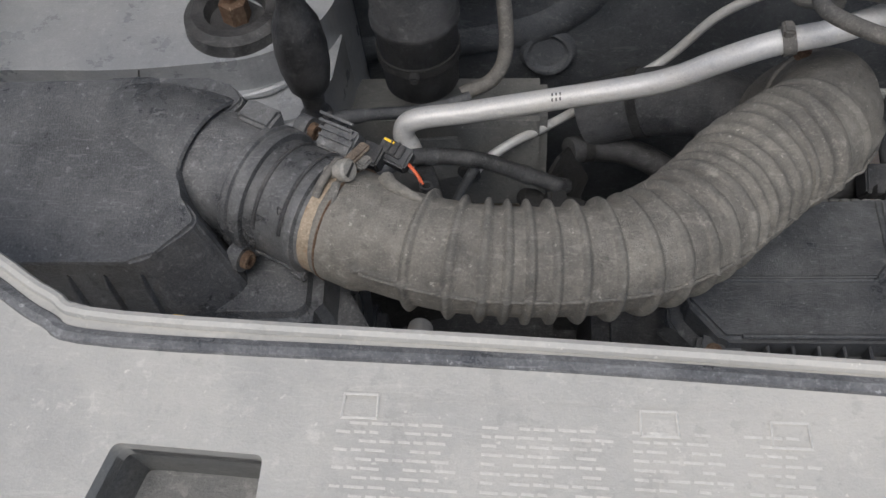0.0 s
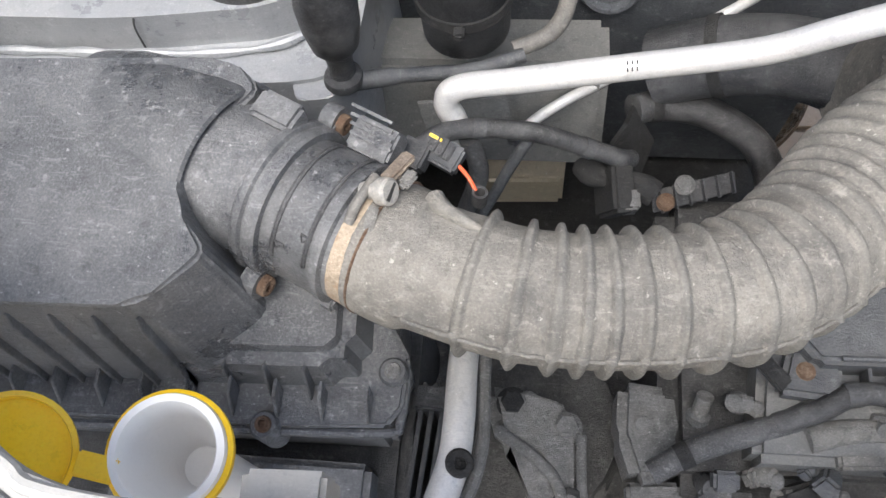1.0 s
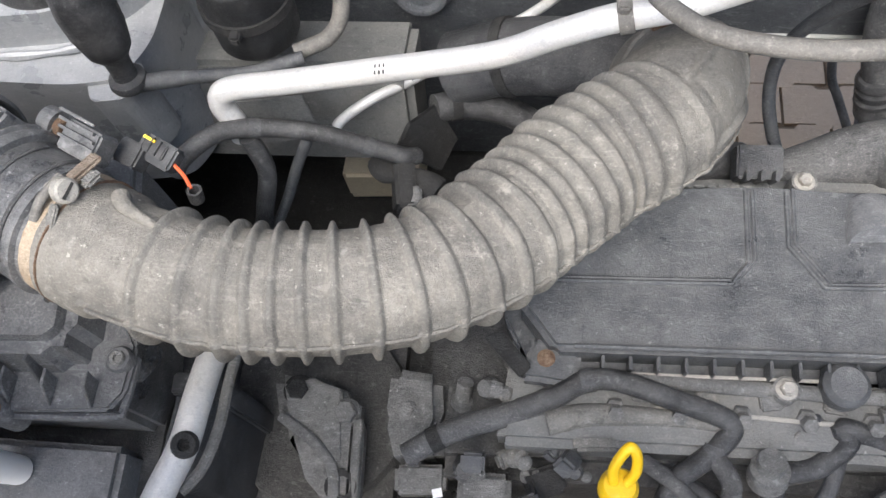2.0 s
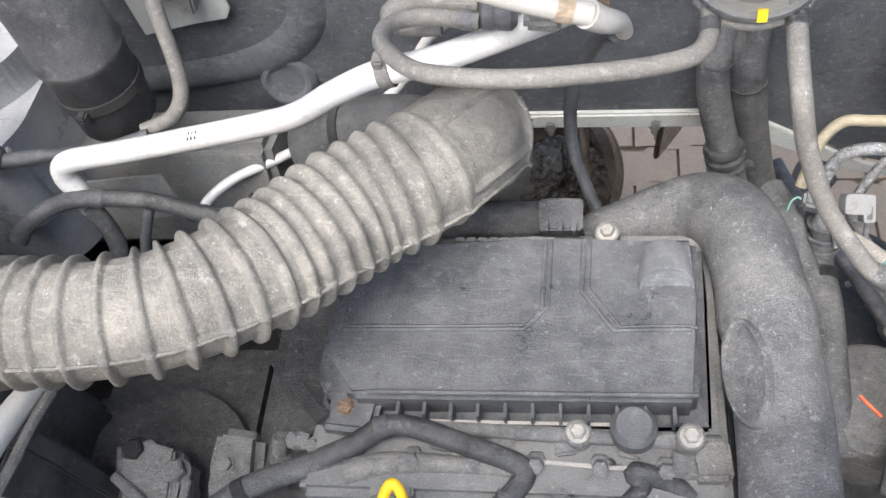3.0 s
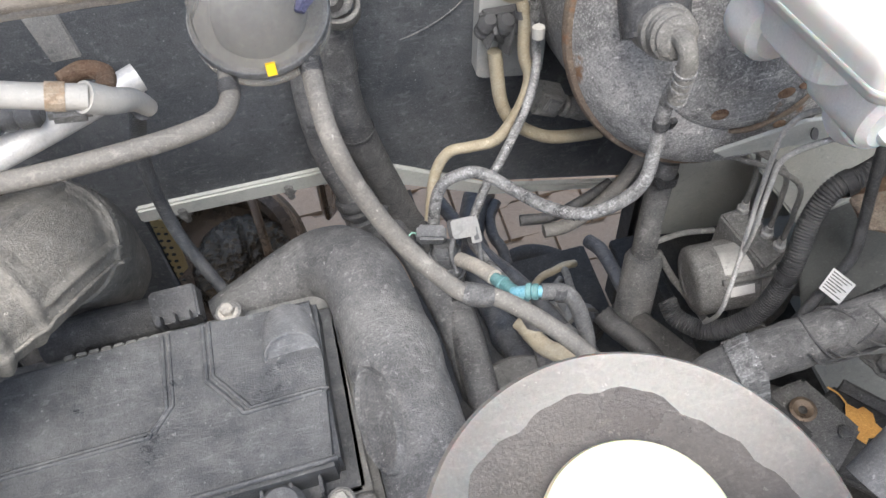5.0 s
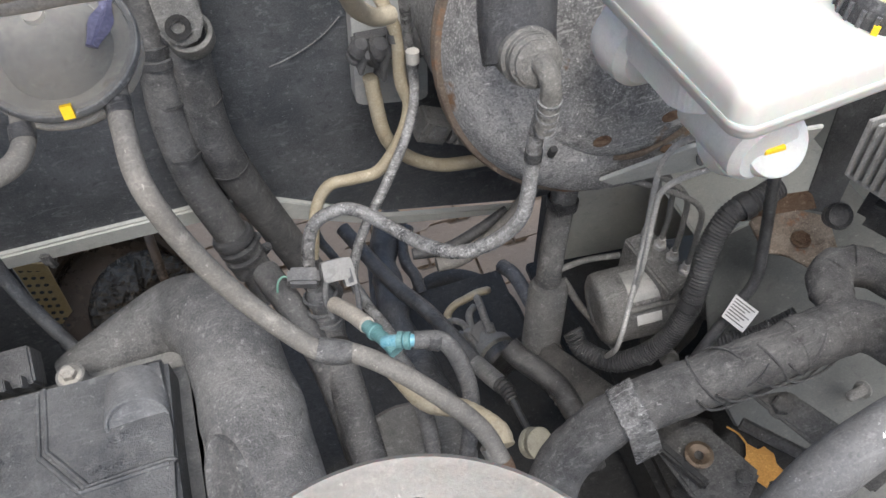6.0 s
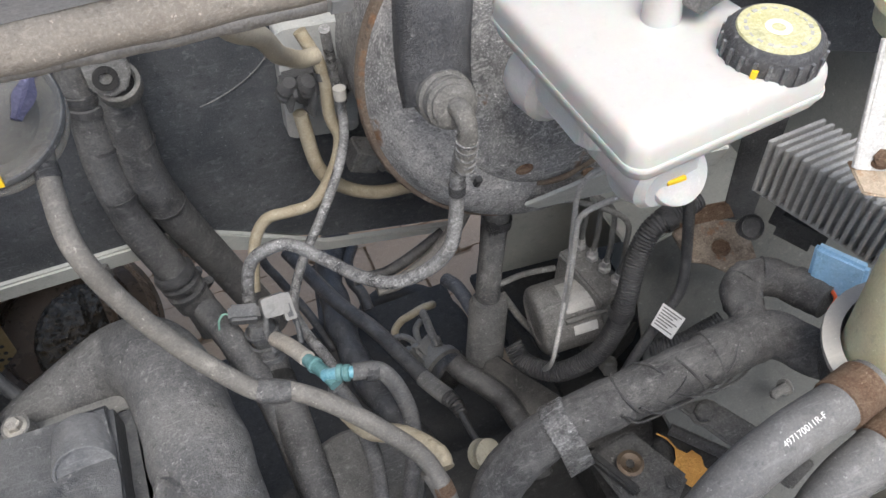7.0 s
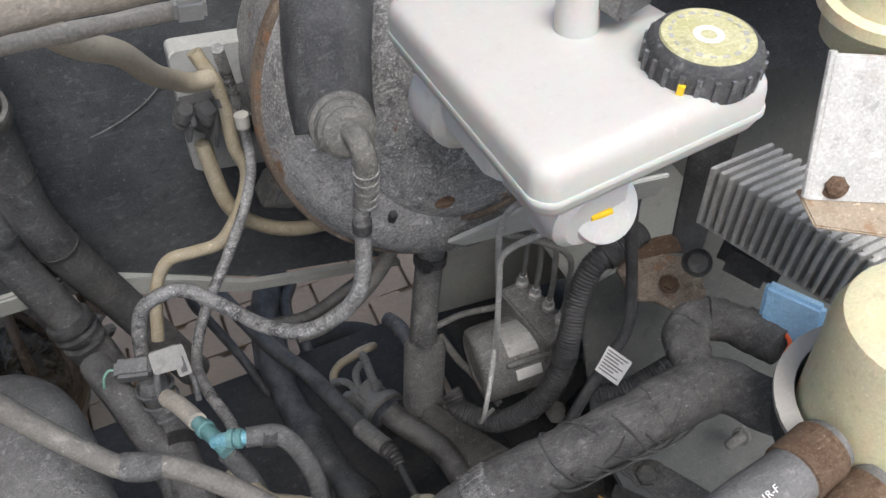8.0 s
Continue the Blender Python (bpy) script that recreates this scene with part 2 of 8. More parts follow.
cowl_paint = surface("cowl_paint", (0.48, 0.49, 0.505), 0.25, dust=(0.55, 0.555, 0.56), amount=0.35, size=6, bump=0.04)
weather_strip = surface("weather_strip", (0.35, 0.305, 0.25), 0.7, dust=(0.50, 0.455, 0.385), amount=0.45, size=14, bump=0.12)
for milky in (white_plastic, milky_plastic, ivory_plastic, tank_plastic, cream_cap):
    pb = milky.node_tree.nodes["Principled BSDF"]
    pb.inputs["Subsurface Weight"].default_value = 0.35
    pb.inputs["Subsurface Scale"].default_value = 0.012



# ---- building blocks ----
def part(name, bm, material, parent=None, label="", sharp=38):
    """Links a bmesh as one mesh object, under a thing or a part if one is given."""
    bmesh.ops.recalc_face_normals(bm, faces=bm.faces)
    for f in bm.faces:
        f.smooth = True
    lim = radians(sharp)
    for e in bm.edges:
        e.smooth = len(e.link_faces) == 2 and e.calc_face_angle(0) < lim
    me = bpy.data.meshes.new(name)
    bm.to_mesh(me)
    bm.free()
    me.materials.append(material)
    ob = new(name, me)
    if parent:
        ob.parent = parent
        if not parent.parent:
            ob.matrix_parent_inverse = Matrix.Translation(-parent.location)
    if label:
        tagged(ob, label)
    return ob


def thing(name, at, label, category, group="", kind=""):
    ob = new(name)
    ob.empty_display_size = 0.02
    ob.location = at
    return tagged(ob, label, category, group, kind)


def aim(at, axis, spin=0.0):
    """A pose whose z runs along axis."""
    q = Vector(axis).to_track_quat("Z", "Y")
    return Matrix.Translation(at) @ q.to_matrix().to_4x4() @ pose(0, 0, 0, 0, 0, spin)


def smooth_line(pts, n=8):
    """Catmull-Rom through the points."""
    p = [Vector(q) for q in pts]
    p = [2 * p[0] - p[1]] + p + [2 * p[-1] - p[-2]]
    out = []
    for i in range(1, len(p) - 2):
        a, b, c, d = p[i - 1], p[i], p[i + 1], p[i + 2]
        for k in range(n):
            t = k / n
            out.append(0.5 * (2 * b + (c - a) * t + (2 * a - 5 * b + 4 * c - d) * t * t + (3 * b - a - 3 * c + d) * t ** 3))
    out.append(p[-2])
    return out


def resample(line, step):
    out, acc = [line[0]], 0.0
    dist = [0.0]
    for a, b in zip(line, line[1:]):
        dist.append(dist[-1] + (b - a).length)
    total = dist[-1]
    n = max(2, int(total / step))
    res, j = [], 0
    for i in range(n + 1):
        s = total * i / n
        while j < len(line) - 2 and dist[j + 1] < s:
            j += 1
        seg = dist[j + 1] - dist[j]
        res.append(line[j].lerp(line[j + 1], (s - dist[j]) / seg if seg > 1e-9 else 0))
    return res, total


def frames_along(line):
    """A normal and a side vector at each point, carried without twist."""
    tang = [(line[min(i + 1, len(line) - 1)] - line[max(i - 1, 0)]).normalized() for i in range(len(line))]
    up = Vector((0, 0, 1))
    nrm = (up - tang[0] * up.dot(tang[0]))
    if nrm.length < 0.1:
        nrm = Vector((0, 1, 0)) - tang[0] * tang[0].y
    nrm.normalize()
    out = []
    for t in tang:
        nrm = (nrm - t * nrm.dot(t)).normalized()
        out.append((nrm.copy(), t.cross(nrm)))
    return out


def sweep(pts, r, seg=12, n=8, step=None, shape=None, caps=True, relief=None):
    """A tube along pts. relief adds to the radius by length run and angle. r: radius, or a function of the length run and the whole length; shape: a factor by angle."""
    line = smooth_line(pts, n)
    total = 0
    if step:
        line, total = resample(line, step)
    fr = frames_along(line)
    bm = bmesh.new()
    rings, run = [], 0.0
    for i, p in enumerate(line):
        if i:
            run += (p - line[i - 1]).length
        rad = r(run, total) if callable(r) else r
        ring = []
        for k in range(seg):
            a = 2 * math.pi * k / seg
            q = rad * (shape(a) if shape else 1) + (relief(run, a) if relief else 0)
            ring.append(bm.verts.new(p + fr[i][0] * (q * math.cos(a)) + fr[i][1] * (q * math.sin(a))))
        rings.append(ring)
    for a, b in zip(rings, rings[1:]):
        for k in range(seg):
            bm.faces.new((a[k], a[(k + 1) % seg], b[(k + 1) % seg], b[k]))
    if caps:
        bm.faces.new(rings[0][::-1])
        bm.faces.new(rings[-1])
    return bm


def lathe(profile, m=Matrix(), seg=28, closed=True):
    """Turns (radius, height) pairs round z, then places them by m."""
    bm = bmesh.new()
    rings = []
    for r, h in profile:
        if r < 1e-6:
            rings.append([bm.verts.new(m @ Vector((0, 0, h)))])
        else:
            rings.append([bm.verts.new(m @ Vector((r * math.cos(2 * math.pi * k / seg), r * math.sin(2 * math.pi * k / seg), h))) for k in range(seg)])
    for a, b in zip(rings, rings[1:]):
        for k in range(seg):
            vs = [a[k % len(a)], a[(k + 1) % len(a)], b[(k + 1) % len(b)], b[k % len(b)]]
            vs = list(dict.fromkeys(vs))
            if len(vs) > 2:
                bm.faces.new(vs)
    if closed:
        for ring in (rings[0], rings[-1]):
            if len(ring) > 2:
                bm.faces.new(ring)
    return bm


def prism(poly, z0, z1, bevel=0.0, m=Matrix(), draft=0.0, seg=2):
    """A polygon in x, y raised from z0 to z1, with softened edges; draft narrows its top."""
    bm = bmesh.new()
    cx = sum(p[0] for p in poly) / len(poly)
    cy = sum(p[1] for p in poly) / len(poly)
    lo = [bm.verts.new((x, y, z0)) for x, y in poly]
    hi = [bm.verts.new((x + (cx - x) * draft, y + (cy - y) * draft, z1)) for x, y in poly]
    n = len(poly)
    bm.faces.new(lo[::-1])
    bm.faces.new(hi)
    for k in range(n):
        bm.faces.new((lo[k], lo[(k + 1) % n], hi[(k + 1) % n], hi[k]))
    if bevel:
        bmesh.ops.bevel(bm, geom=list(bm.edges), offset=bevel, segments=seg, affect="EDGES", clamp_overlap=True)
    bm.transform(m)
    return bm


def loft(lo, hi, z0, z1, bevel, seg=4):
    """A solid between two polygons with as many corners, at two heights."""
    bm = bmesh.new()
    a = [bm.verts.new((x, y, z0)) for x, y in lo]
    c = [bm.verts.new((x, y, z1)) for x, y in hi]
    n = len(a)
    bm.faces.new(a[::-1])
    bm.faces.new(c)
    for k in range(n):
        bm.faces.new((a[k], a[(k + 1) % n], c[(k + 1) % n], c[k]))
    bmesh.ops.bevel(bm, geom=list(bm.edges), offset=bevel, segments=seg, affect="EDGES", clamp_overlap=True)
    return bm


def shell(poly, profile, m=Matrix()):
    """A closed moulding: the polygon drawn in by steps of (inset, height), so that its edges run round."""
    cx = sum(p[0] for p in poly) / len(poly)
    cy = sum(p[1] for p in poly) / len(poly)
    bm = bmesh.new()
    rings = []
    for inset, z in profile:
        ring = []
        for x, y in poly:
            d = math.hypot(x - cx, y - cy)
            k = 1 - inset / d
            ring.append(bm.verts.new(m @ Vector((cx + (x - cx) * k, cy + (y - cy) * k, z))))
        rings.append(ring)
    n = len(poly)
    for a, b in zip(rings, rings[1:]):
        for k in range(n):
            bm.faces.new((a[k], a[(k + 1) % n], b[(k + 1) % n], b[k]))
    bm.faces.new(rings[0][::-1])
    bm.faces.new(rings[-1])
    return bm


def box(at, size, rot=(0, 0, 0), bevel=0.002, seg=2):
    x, y, z = (s / 2 for s in size)
    return prism([(-x, -y), (x, -y), (x, y), (-x, y)], -z, z, min(bevel, min(size) * 0.45), pose(*at, *rot), seg=seg)


def rounded(poly, r, n=5):
    """The polygon with rounded corners."""
    out = []
    for i, p in enumerate(poly):
        p, a, b = Vector(p), Vector(poly[i - 1]), Vector(poly[(i + 1) % len(poly)])
        u, w = (a - p), (b - p)
        k = min(r, u.length * 0.45, w.length * 0.45)
        s, e = p + u.normalized() * k, p + w.normalized() * k
        for j in range(n + 1):
            t = j / n
            q = s * (1 - t) ** 2 + p * 2 * t * (1 - t) + e * t * t
            out.append((q.x, q.y))
    return out


def holed(outer, hole, z0, z1):
    """A flat sheet with one hole, given thickness."""
    bm = bmesh.new()
    for loop in (outer, hole):
        vs = [bm.verts.new((x, y, z1)) for x, y in loop]
        for k in range(len(vs)):
            bm.edges.new((vs[k], vs[(k + 1) % len(vs)]))
    bmesh.ops.triangle_fill(bm, edges=list(bm.edges), use_beauty=True)
    ext = bmesh.ops.extrude_face_region(bm, geom=list(bm.faces), use_keep_orig=True)
    for v in ext["geom"]:
        if isinstance(v, bmesh.types.BMVert):
            v.co.z = z0
    return bm


def slab(corners, thick, bevel=0.002):
    """A plate on four (or more) corners in space, thickened against its normal."""
    bm = bmesh.new()
    top = [bm.verts.new(c) for c in corners]
    f = bm.faces.new(top)
    f.normal_update()
    d = f.normal * -thick
    lo = [bm.verts.new(Vector(c) + d) for c in corners]
    bm.faces.new(lo[::-1])
    n = len(corners)
    for k in range(n):
        bm.faces.new((top[k], lo[k], lo[(k + 1) % n], top[(k + 1) % n]))
    if bevel:
        bmesh.ops.bevel(bm, geom=list(bm.edges), offset=bevel, segments=2, affect="EDGES", clamp_overlap=True)
    return bm


def merge(*bms):
    """One bmesh of several."""
    out = bmesh.new()
    for b in bms:
        me = bpy.data.meshes.new("tmp")
        b.to_mesh(me)
        b.free()
        out.from_mesh(me)
        bpy.data.meshes.remove(me)
    return out


def hexbolt(name, at, axis, across, material, parent, head=0.6, flange=1.45, label=""):
    """A hexagon bolt head on its washer flange."""
    m = aim(at, axis)
    r = across / 2
    bm = merge(lathe([(0, 0), (r * flange, 0), (r * flange, r * 0.22), (r * 1.15, r * 0.36), (0, r * 0.36)], m, 20),
               lathe([(r * 1.12, r * 0.3), (r * 1.15, r * head * 1.7), (r * 0.9, r * head * 2), (0, r * head * 2.0)], m, 6))
    return part(name, bm, material, parent, label)


def torxbolt(name, at, axis, r, material, parent, label=""):
    m = aim(at, axis)
    bm = lathe([(0, 0), (r, 0), (r, r * 0.45), (r * 0.85, r * 0.7), (r * 0.45, r * 0.7), (r * 0.42, r * 0.3), (0, r * 0.3)], m, 18)
    return part(name, bm, material, parent, label)


def hose(name, pts, r, material, label, category="hose", seg=12, group="", n=8, step=None, shape=None, part_name="tube"):
    """A hose or pipe that is a thing of its own."""
    t = thing(name, pts[0], label, category, group)
    part(part_name, sweep(pts, r, seg, n, step, shape), material, t)
    return t


def band(parent, at, axis, r, width, material, name="clamp_band", ear=True, label="", ear_dir=None):
    """A hose clamp: a thin ring with its screw housing."""
    m = aim(at, axis)
    b = part(name, lathe([(r * 0.97, -width / 2), (r * 1.04, -width / 2), (r * 1.04, width / 2), (r * 0.97, width / 2), (r * 0.97, -width / 2)], m, 28, False), material, parent, label)
    if ear:
        d = m.to_3x3() @ Vector((0, 1, 0)) if ear_dir is None else Vector(ear_dir)
        part("screw_housing", box(Vector(at) + d * r * 1.1, (width * 0.9, width * 1.3, width * 0.8)), material, b)
    return b


# ---- structure: ground, body shell ----
ground = part("ground", slab([(-400, -400, -0.012), (400, -400, -0.012), (400, 400, -0.012), (-400, 400, -0.012)], 0.1, 0), earth)
tagged(ground, "sandy ground under the pavers", "ground", kind="structure")

firewall = thing("wall_bulkhead", (0.4, 0.68, 0.6), "black felt-covered bulkhead behind the engine", "bulkhead", kind="structure")
FELT = [(-0.62, 0.50), (0.32, 0.50), (0.325, 0.826), (0.615, 0.822), (0.70, 0.765), (0.78, 0.71), (0.985, 0.65), (1.32, 0.62), (1.32, 1.42), (-0.62, 1.42)]
part("insulation", prism(FELT, 0.0, 0.018, 0.004, Matrix.Translation((0, 0.678, 0)) @ pose(0, 0, 0, 90, 0, 0)), felt, firewall, "black felt insulation mat")
part("body_panel", prism([(-0.7, 0.48), (0.315, 0.48), (0.32, 0.785), (0.62, 0.78), (0.68, 0.72), (1.4, 0.56), (1.4, 1.5), (-0.7, 1.5)], 0.0, 0.012, 0.002, Matrix.Translation((0, 0.692, 0)) @ pose(0, 0, 0, 90, 0, 0)), grey_paint, firewall, "grey painted sheet metal edge")
for cx, cz in ((0.378, 0.805), (0.512, 0.803)):
    part("edge_clip", merge(box((cx, 0.662, cz), (0.017, 0.016, 0.030)), box((cx, 0.652, cz - 0.002), (0.011, 0.008, 0.02)), box((cx, 0.660, cz - 0.020), (0.009, 0.008, 0.018))), cast_metal, firewall, "grey metal edge clip")
part("edge_strip", slab([(0.326, 0.664, 0.826), (0.612, 0.664, 0.821), (0.66, 0.664, 0.789), (0.78, 0.664, 0.708), (0.98, 0.664, 0.648), (0.98, 0.664, 0.634), (0.775, 0.664, 0.692), (0.645, 0.664, 0.766), (0.604, 0.664, 0.798), (0.326, 0.664, 0.800)], 0.012, 0.003), grey_paint, firewall, "grey-green painted flange below the felt")
part("scratch", sweep([(0.755, 0.6585, 1.042), (0.738, 0.6585, 1.026), (0.717, 0.6585, 1.013), (0.694, 0.6595, 1.003), (0.676, 0.6600, 0.998)], 0.0008, 6, 8), maf_plastic, firewall, "pale scratch in the felt")
# moulded fold and the painted bracket plate on the felt
part("felt_fold", sweep([(0.115, 0.694, 1.20), (0.112, 0.693, 1.06), (0.095, 0.692, 0.99), (0.03, 0.691, 0.94), (-0.08, 0.691, 0.915), (-0.25, 0.691, 0.90)], 0.040, 32), felt, firewall)
part("felt_dimple", lathe([(0.0, 0.002), (0.022, 0.003), (0.027, 0.009), (0.032, 0.009), (0.038, 0.0)], aim((0.05, 0.656, 0.905), (0, -1, 0.25)), 28), felt, firewall)
plate = part("bracket_plate", prism([(-0.10, 1.00), (-0.03, 1.015), (0.012, 1.02), (0.022, 1.035), (0.02, 1.055), (-0.06, 1.075), (-0.06, 1.30), (-0.10, 1.30)], 0.0, 0.004, 0.001, Matrix.Translation((0, 0.652, 0)) @ pose(0, 0, 0, 90, 0, 0)), grey_paint, firewall, "grey painted bracket plate")

wall_l = part("wall_inner_wing_a", slab([(-0.66, -0.3, 1.25), (-0.66, 0.70, 1.25), (-0.66, 0.70, 0.25), (-0.66, -0.3, 0.25)], 0.02), grey_paint)
tagged(wall_l, "painted inner wing closing the engine bay", "inner wing", kind="structure")
wall_r = part("wall_inner_wing_b", slab([(1.33, 0.70, 1.25), (1.33, -0.3, 1.25), (1.33, -0.3, 0.25), (1.33, 0.70, 0.25)], 0.02), grey_paint)
tagged(wall_r, "grey-green painted inner wing beside the control unit", "inner wing", kind="structure")

# sloping wheel-arch panel under the wiring harness
arch = thing("wheel_arch_panel", (1.15, 0.3, 0.7), "grey painted wheel arch panel under the wiring", "wheel arch", kind="structure")
# only this sheet takes the darkened paint, shade included; the wall behind stays pale
part("arch_sheet", slab([(1.03, 0.08, 0.77), (1.32, 0.08, 0.83), (1.32, 0.46, 0.80), (1.13, 0.46, 0.74), (1.06, 0.30, 0.72)], 0.006, 0.003), shaded_arch_paint, arch)
part("arch_wall", slab([(1.13, 0.46, 0.74), (1.32, 0.46, 0.80), (1.32, 0.67, 0.80), (1.13, 0.67, 0.72)], 0.006, 0.003), grey_paint, arch)
part("rear_sheet", slab([(0.99, 0.640, 1.03), (1.32, 0.610, 1.03), (1.32, 0.610, 0.50), (1.03, 0.640, 0.50)][::-1], 0.006, 0.002), grey_paint, arch, "grey-green painted sheet behind the brake unit")
part("stud", lathe([(0.004, 0), (0.004, 0.03), (0, 0.03)], aim((1.10, 0.165, 0.785), (-0.3, -0.2, 1)), 10), cast_metal, arch)

# front slam panel with the worn instruction sticker and a square pocket
slam = thing("slam_panel", (0.0, -0.12, 1.36), "dusty grey plastic slam panel with a worn sticker", "front panel", kind="structure")
SLAM = [(-0.80, 0.30), (-0.42, 0.145), (-0.24, 0.05), (-0.205, 0.028), (-0.165, 0.018), (0.9, -0.03), (0.9, -0.19), (-0.80, -0.19)]


PK = [(-0.170, -0.105), (-0.085, -0.105), (-0.085, -0.047), (-0.154, -0.044)]
part("top_sheet", holed(rounded(SLAM, 0.012), rounded(PK, 0.004), 1.382, 1.398), panel_plastic, slam)
part("lip", sweep([(x, y - 0.004, 1.399) for x, y in ((-0.62, 0.228), (-0.42, 0.145), (-0.30, 0.085), (-0.24, 0.052), (-0.205, 0.032), (-0.165, 0.021), (0.05, 0.012), (0.30, 0.0), (0.60, -0.014), (0.88, -0.026))], 0.0034, 8, 5), panel_plastic, slam)
part("rear_flange", slab([(-0.165, 0.0165, 1.385), (0.88, -0.032, 1.385), (0.88, -0.034, 1.33), (-0.165, 0.012, 1.33)], 0.003, 0.001), black_plastic, slam)
# no groove is cut: a dark raised bead carries its shade
part("groove", sweep([(x, y - 0.0125, 1.3965) for x, y in ((-0.62, 0.228), (-0.42, 0.143), (-0.30, 0.083), (-0.24, 0.048), (-0.205, 0.028), (-0.165, 0.018), (0.05, 0.012), (0.30, 0.0), (0.60, -0.014), (0.88, -0.026))], 0.0048, 8, 5), maf_plastic, slam, "dark bead standing in for the shaded groove behind the lip")
# pocket floor and sides coloured darker than the panel to carry the recess shade
part("pocket", merge(prism(rounded([(x * 1.0 - 0.0, y) for x, y in PK], 0.004), 1.352, 1.356, 0), *[slab([(*PK[k], 1.390), (*PK[(k + 1) % 4], 1.390), (*PK[(k + 1) % 4], 1.353), (*PK[k], 1.353)], 0.002, 0) for k in range(4)]), rail_metal, slam, "square moulded pocket, its recess shade put into a darker grey")
sticker = part("sticker", slab([(-0.057, -0.020, 1.3986), (0.156, -0.020, 1.3986), (0.16, -0.11, 1.3986), (-0.063, -0.11, 1.3986)][::-1], 0.0004, 0), panel_plastic, slam, "worn printed sticker, hardly readable")
for col, (x0, x1) in enumerate(((-0.054, 0.003), (0.010, 0.066), (0.074, 0.114), (0.120, 0.152))):
    for row in range(19):
        y = -0.0305 - 0.0040 * row
        x = x0
        k = 0
        while x < x1 - 0.006:
            w = 0.004 + 0.0055 * ((row * 13 + col * 5 + k * 7) % 9) / 9
            if x + w > x1 or (k > 4 and (row * 5 + col + k * 3) % 11 == 0):
                break
            if (row * 3 + k * 5 + col) % 6:
                part("print_word", slab([(x, y, 1.3991), (x + w, y - 0.0003, 1.3991), (x + w, y - 0.0015, 1.3991), (x, y - 0.0012, 1.3991)][::-1], 0.0003, 0), pale_ink, sticker)
            x += w + 0.0016
            k += 1
for x, y in ((-0.052, -0.0175), (0.078, -0.021), (0.132, -0.024)):
    part("print_frame", merge(*[slab([(x + a, y + b, 1.3992), (x + c, y + d, 1.3992), (x + c + 0.001, y + d - 0.0012, 1.3992), (x + a - 0.001, y + b - 0.0012, 1.3992)], 0.0003, 0) for a, b, c, d in ((0, 0, 0.015, 0), (0, -0.011, 0.015, -0.011))], sweep([(x, y, 1.399), (x - 0.0005, y - 0.011, 1.399)], 0.0006, 5, 1), sweep([(x + 0.015, y, 1.399), (x + 0.0155, y - 0.011, 1.399)], 0.0006, 5, 1)), pale_ink, sticker)

# cowl edge with its rubber strip
cowl = thing("cowl_panel", (0.6, 0.36, 1.38), "dark cowl edge with a dusty rubber weather strip", "cowl", kind="structure")
part("cowl_sheet", slab([(-0.6, 0.352, 1.392), (-0.6, 0.300, 1.470), (0.84, 0.300, 1.452), (0.84, 0.352, 1.374)], 0.006, 0.002), cowl_paint, cowl, "smooth grey cowl panel")
part("weather_strip", sweep([(-0.6, 0.355, 1.372), (0.1, 0.355, 1.370), (0.45, 0.355, 1.366), (0.60, 0.354, 1.360), (0.70, 0.352, 1.357), (0.80, 0.350, 1.356), (0.86, 0.345, 1.362)], lambda s, t: 0.0175 - 0.005 * (s / max(t, 1e-6)) ** 6 + 0.0006 * math.sin(s * 90), 18, 8, 0.01), weather_strip, cowl, "dusty rubber strip")
part("strip_cable", sweep([(-0.2, 0.375, 1.352), (0.30, 0.378, 1.335), (0.50, 0.380, 1.325), (0.58, 0.380, 1.3215), (0.67, 0.380, 1.3155), (0.765, 0.380, 1.311)], lambda s, t: 0.0046 + 0.0003 * math.sin(s * 160), 10, 8, 0.01), strip_tan, cowl, "dusty thin cable")
part("strip_end", box((0.769, 0.378, 1.312), (0.016, 0.010, 0.012), (0, 8, 0)), panel_plastic, cowl, "pale end clip")

# raised bonnet, hinged at the cowl, out of sight above
bonnet = thing("raised_bonnet", (0.35, 0.52, 1.5), "raised dark bonnet hinged behind the engine bay", "bonnet", kind="structure")
part("bonnet_skin", slab([(-0.75, 0.56, 1.50), (1.45, 0.56, 1.50), (1.40, 1.02, 2.45), (-0.70, 1.02, 2.45)], 0.03, 0.006), rail_metal, bonnet)

# grey body rail behind the air filter
rail = thing("chassis_rail", (-0.1, 0.53, 0.86), "grey painted chassis rail under the bulkhead", "chassis rail", kind="structure")
part("rail_beam", box((-0.12, 0.56, 0.83), (0.34, 0.09, 0.16), (-14, 0, 0), 0.01), rail_metal, rail)
part("rail_lip", slab([(-0.15, 0.47, 0.95), (-0.06, 0.485, 0.942), (-0.05, 0.472, 0.88), (-0.14, 0.455, 0.88)], 0.004, 0.001), rail_metal, rail)
hexbolt("rail_bolt", (-0.052, 0.462, 0.90), (0, -1, 0.4), 0.012, dark_metal, rail)

# strut tower
tower = thing("strut_tower", (-0.33, 0.55, 0.9), "silver painted strut tower with the strut mount", "strut tower", kind="structure")
tm = aim((-0.318, 0.552, 0.874), (0.03, 0.05, 1))
TOW = rounded([(-0.655, 0.485), (-0.43, 0.482), (-0.27, 0.500), (-0.205, 0.56), (-0.19, 0.675), (-0.655, 0.675)], 0.05, 8)
part("tower_top", prism(TOW, 0.80, 1.062, 0.010, seg=4), silver_paint, tower)
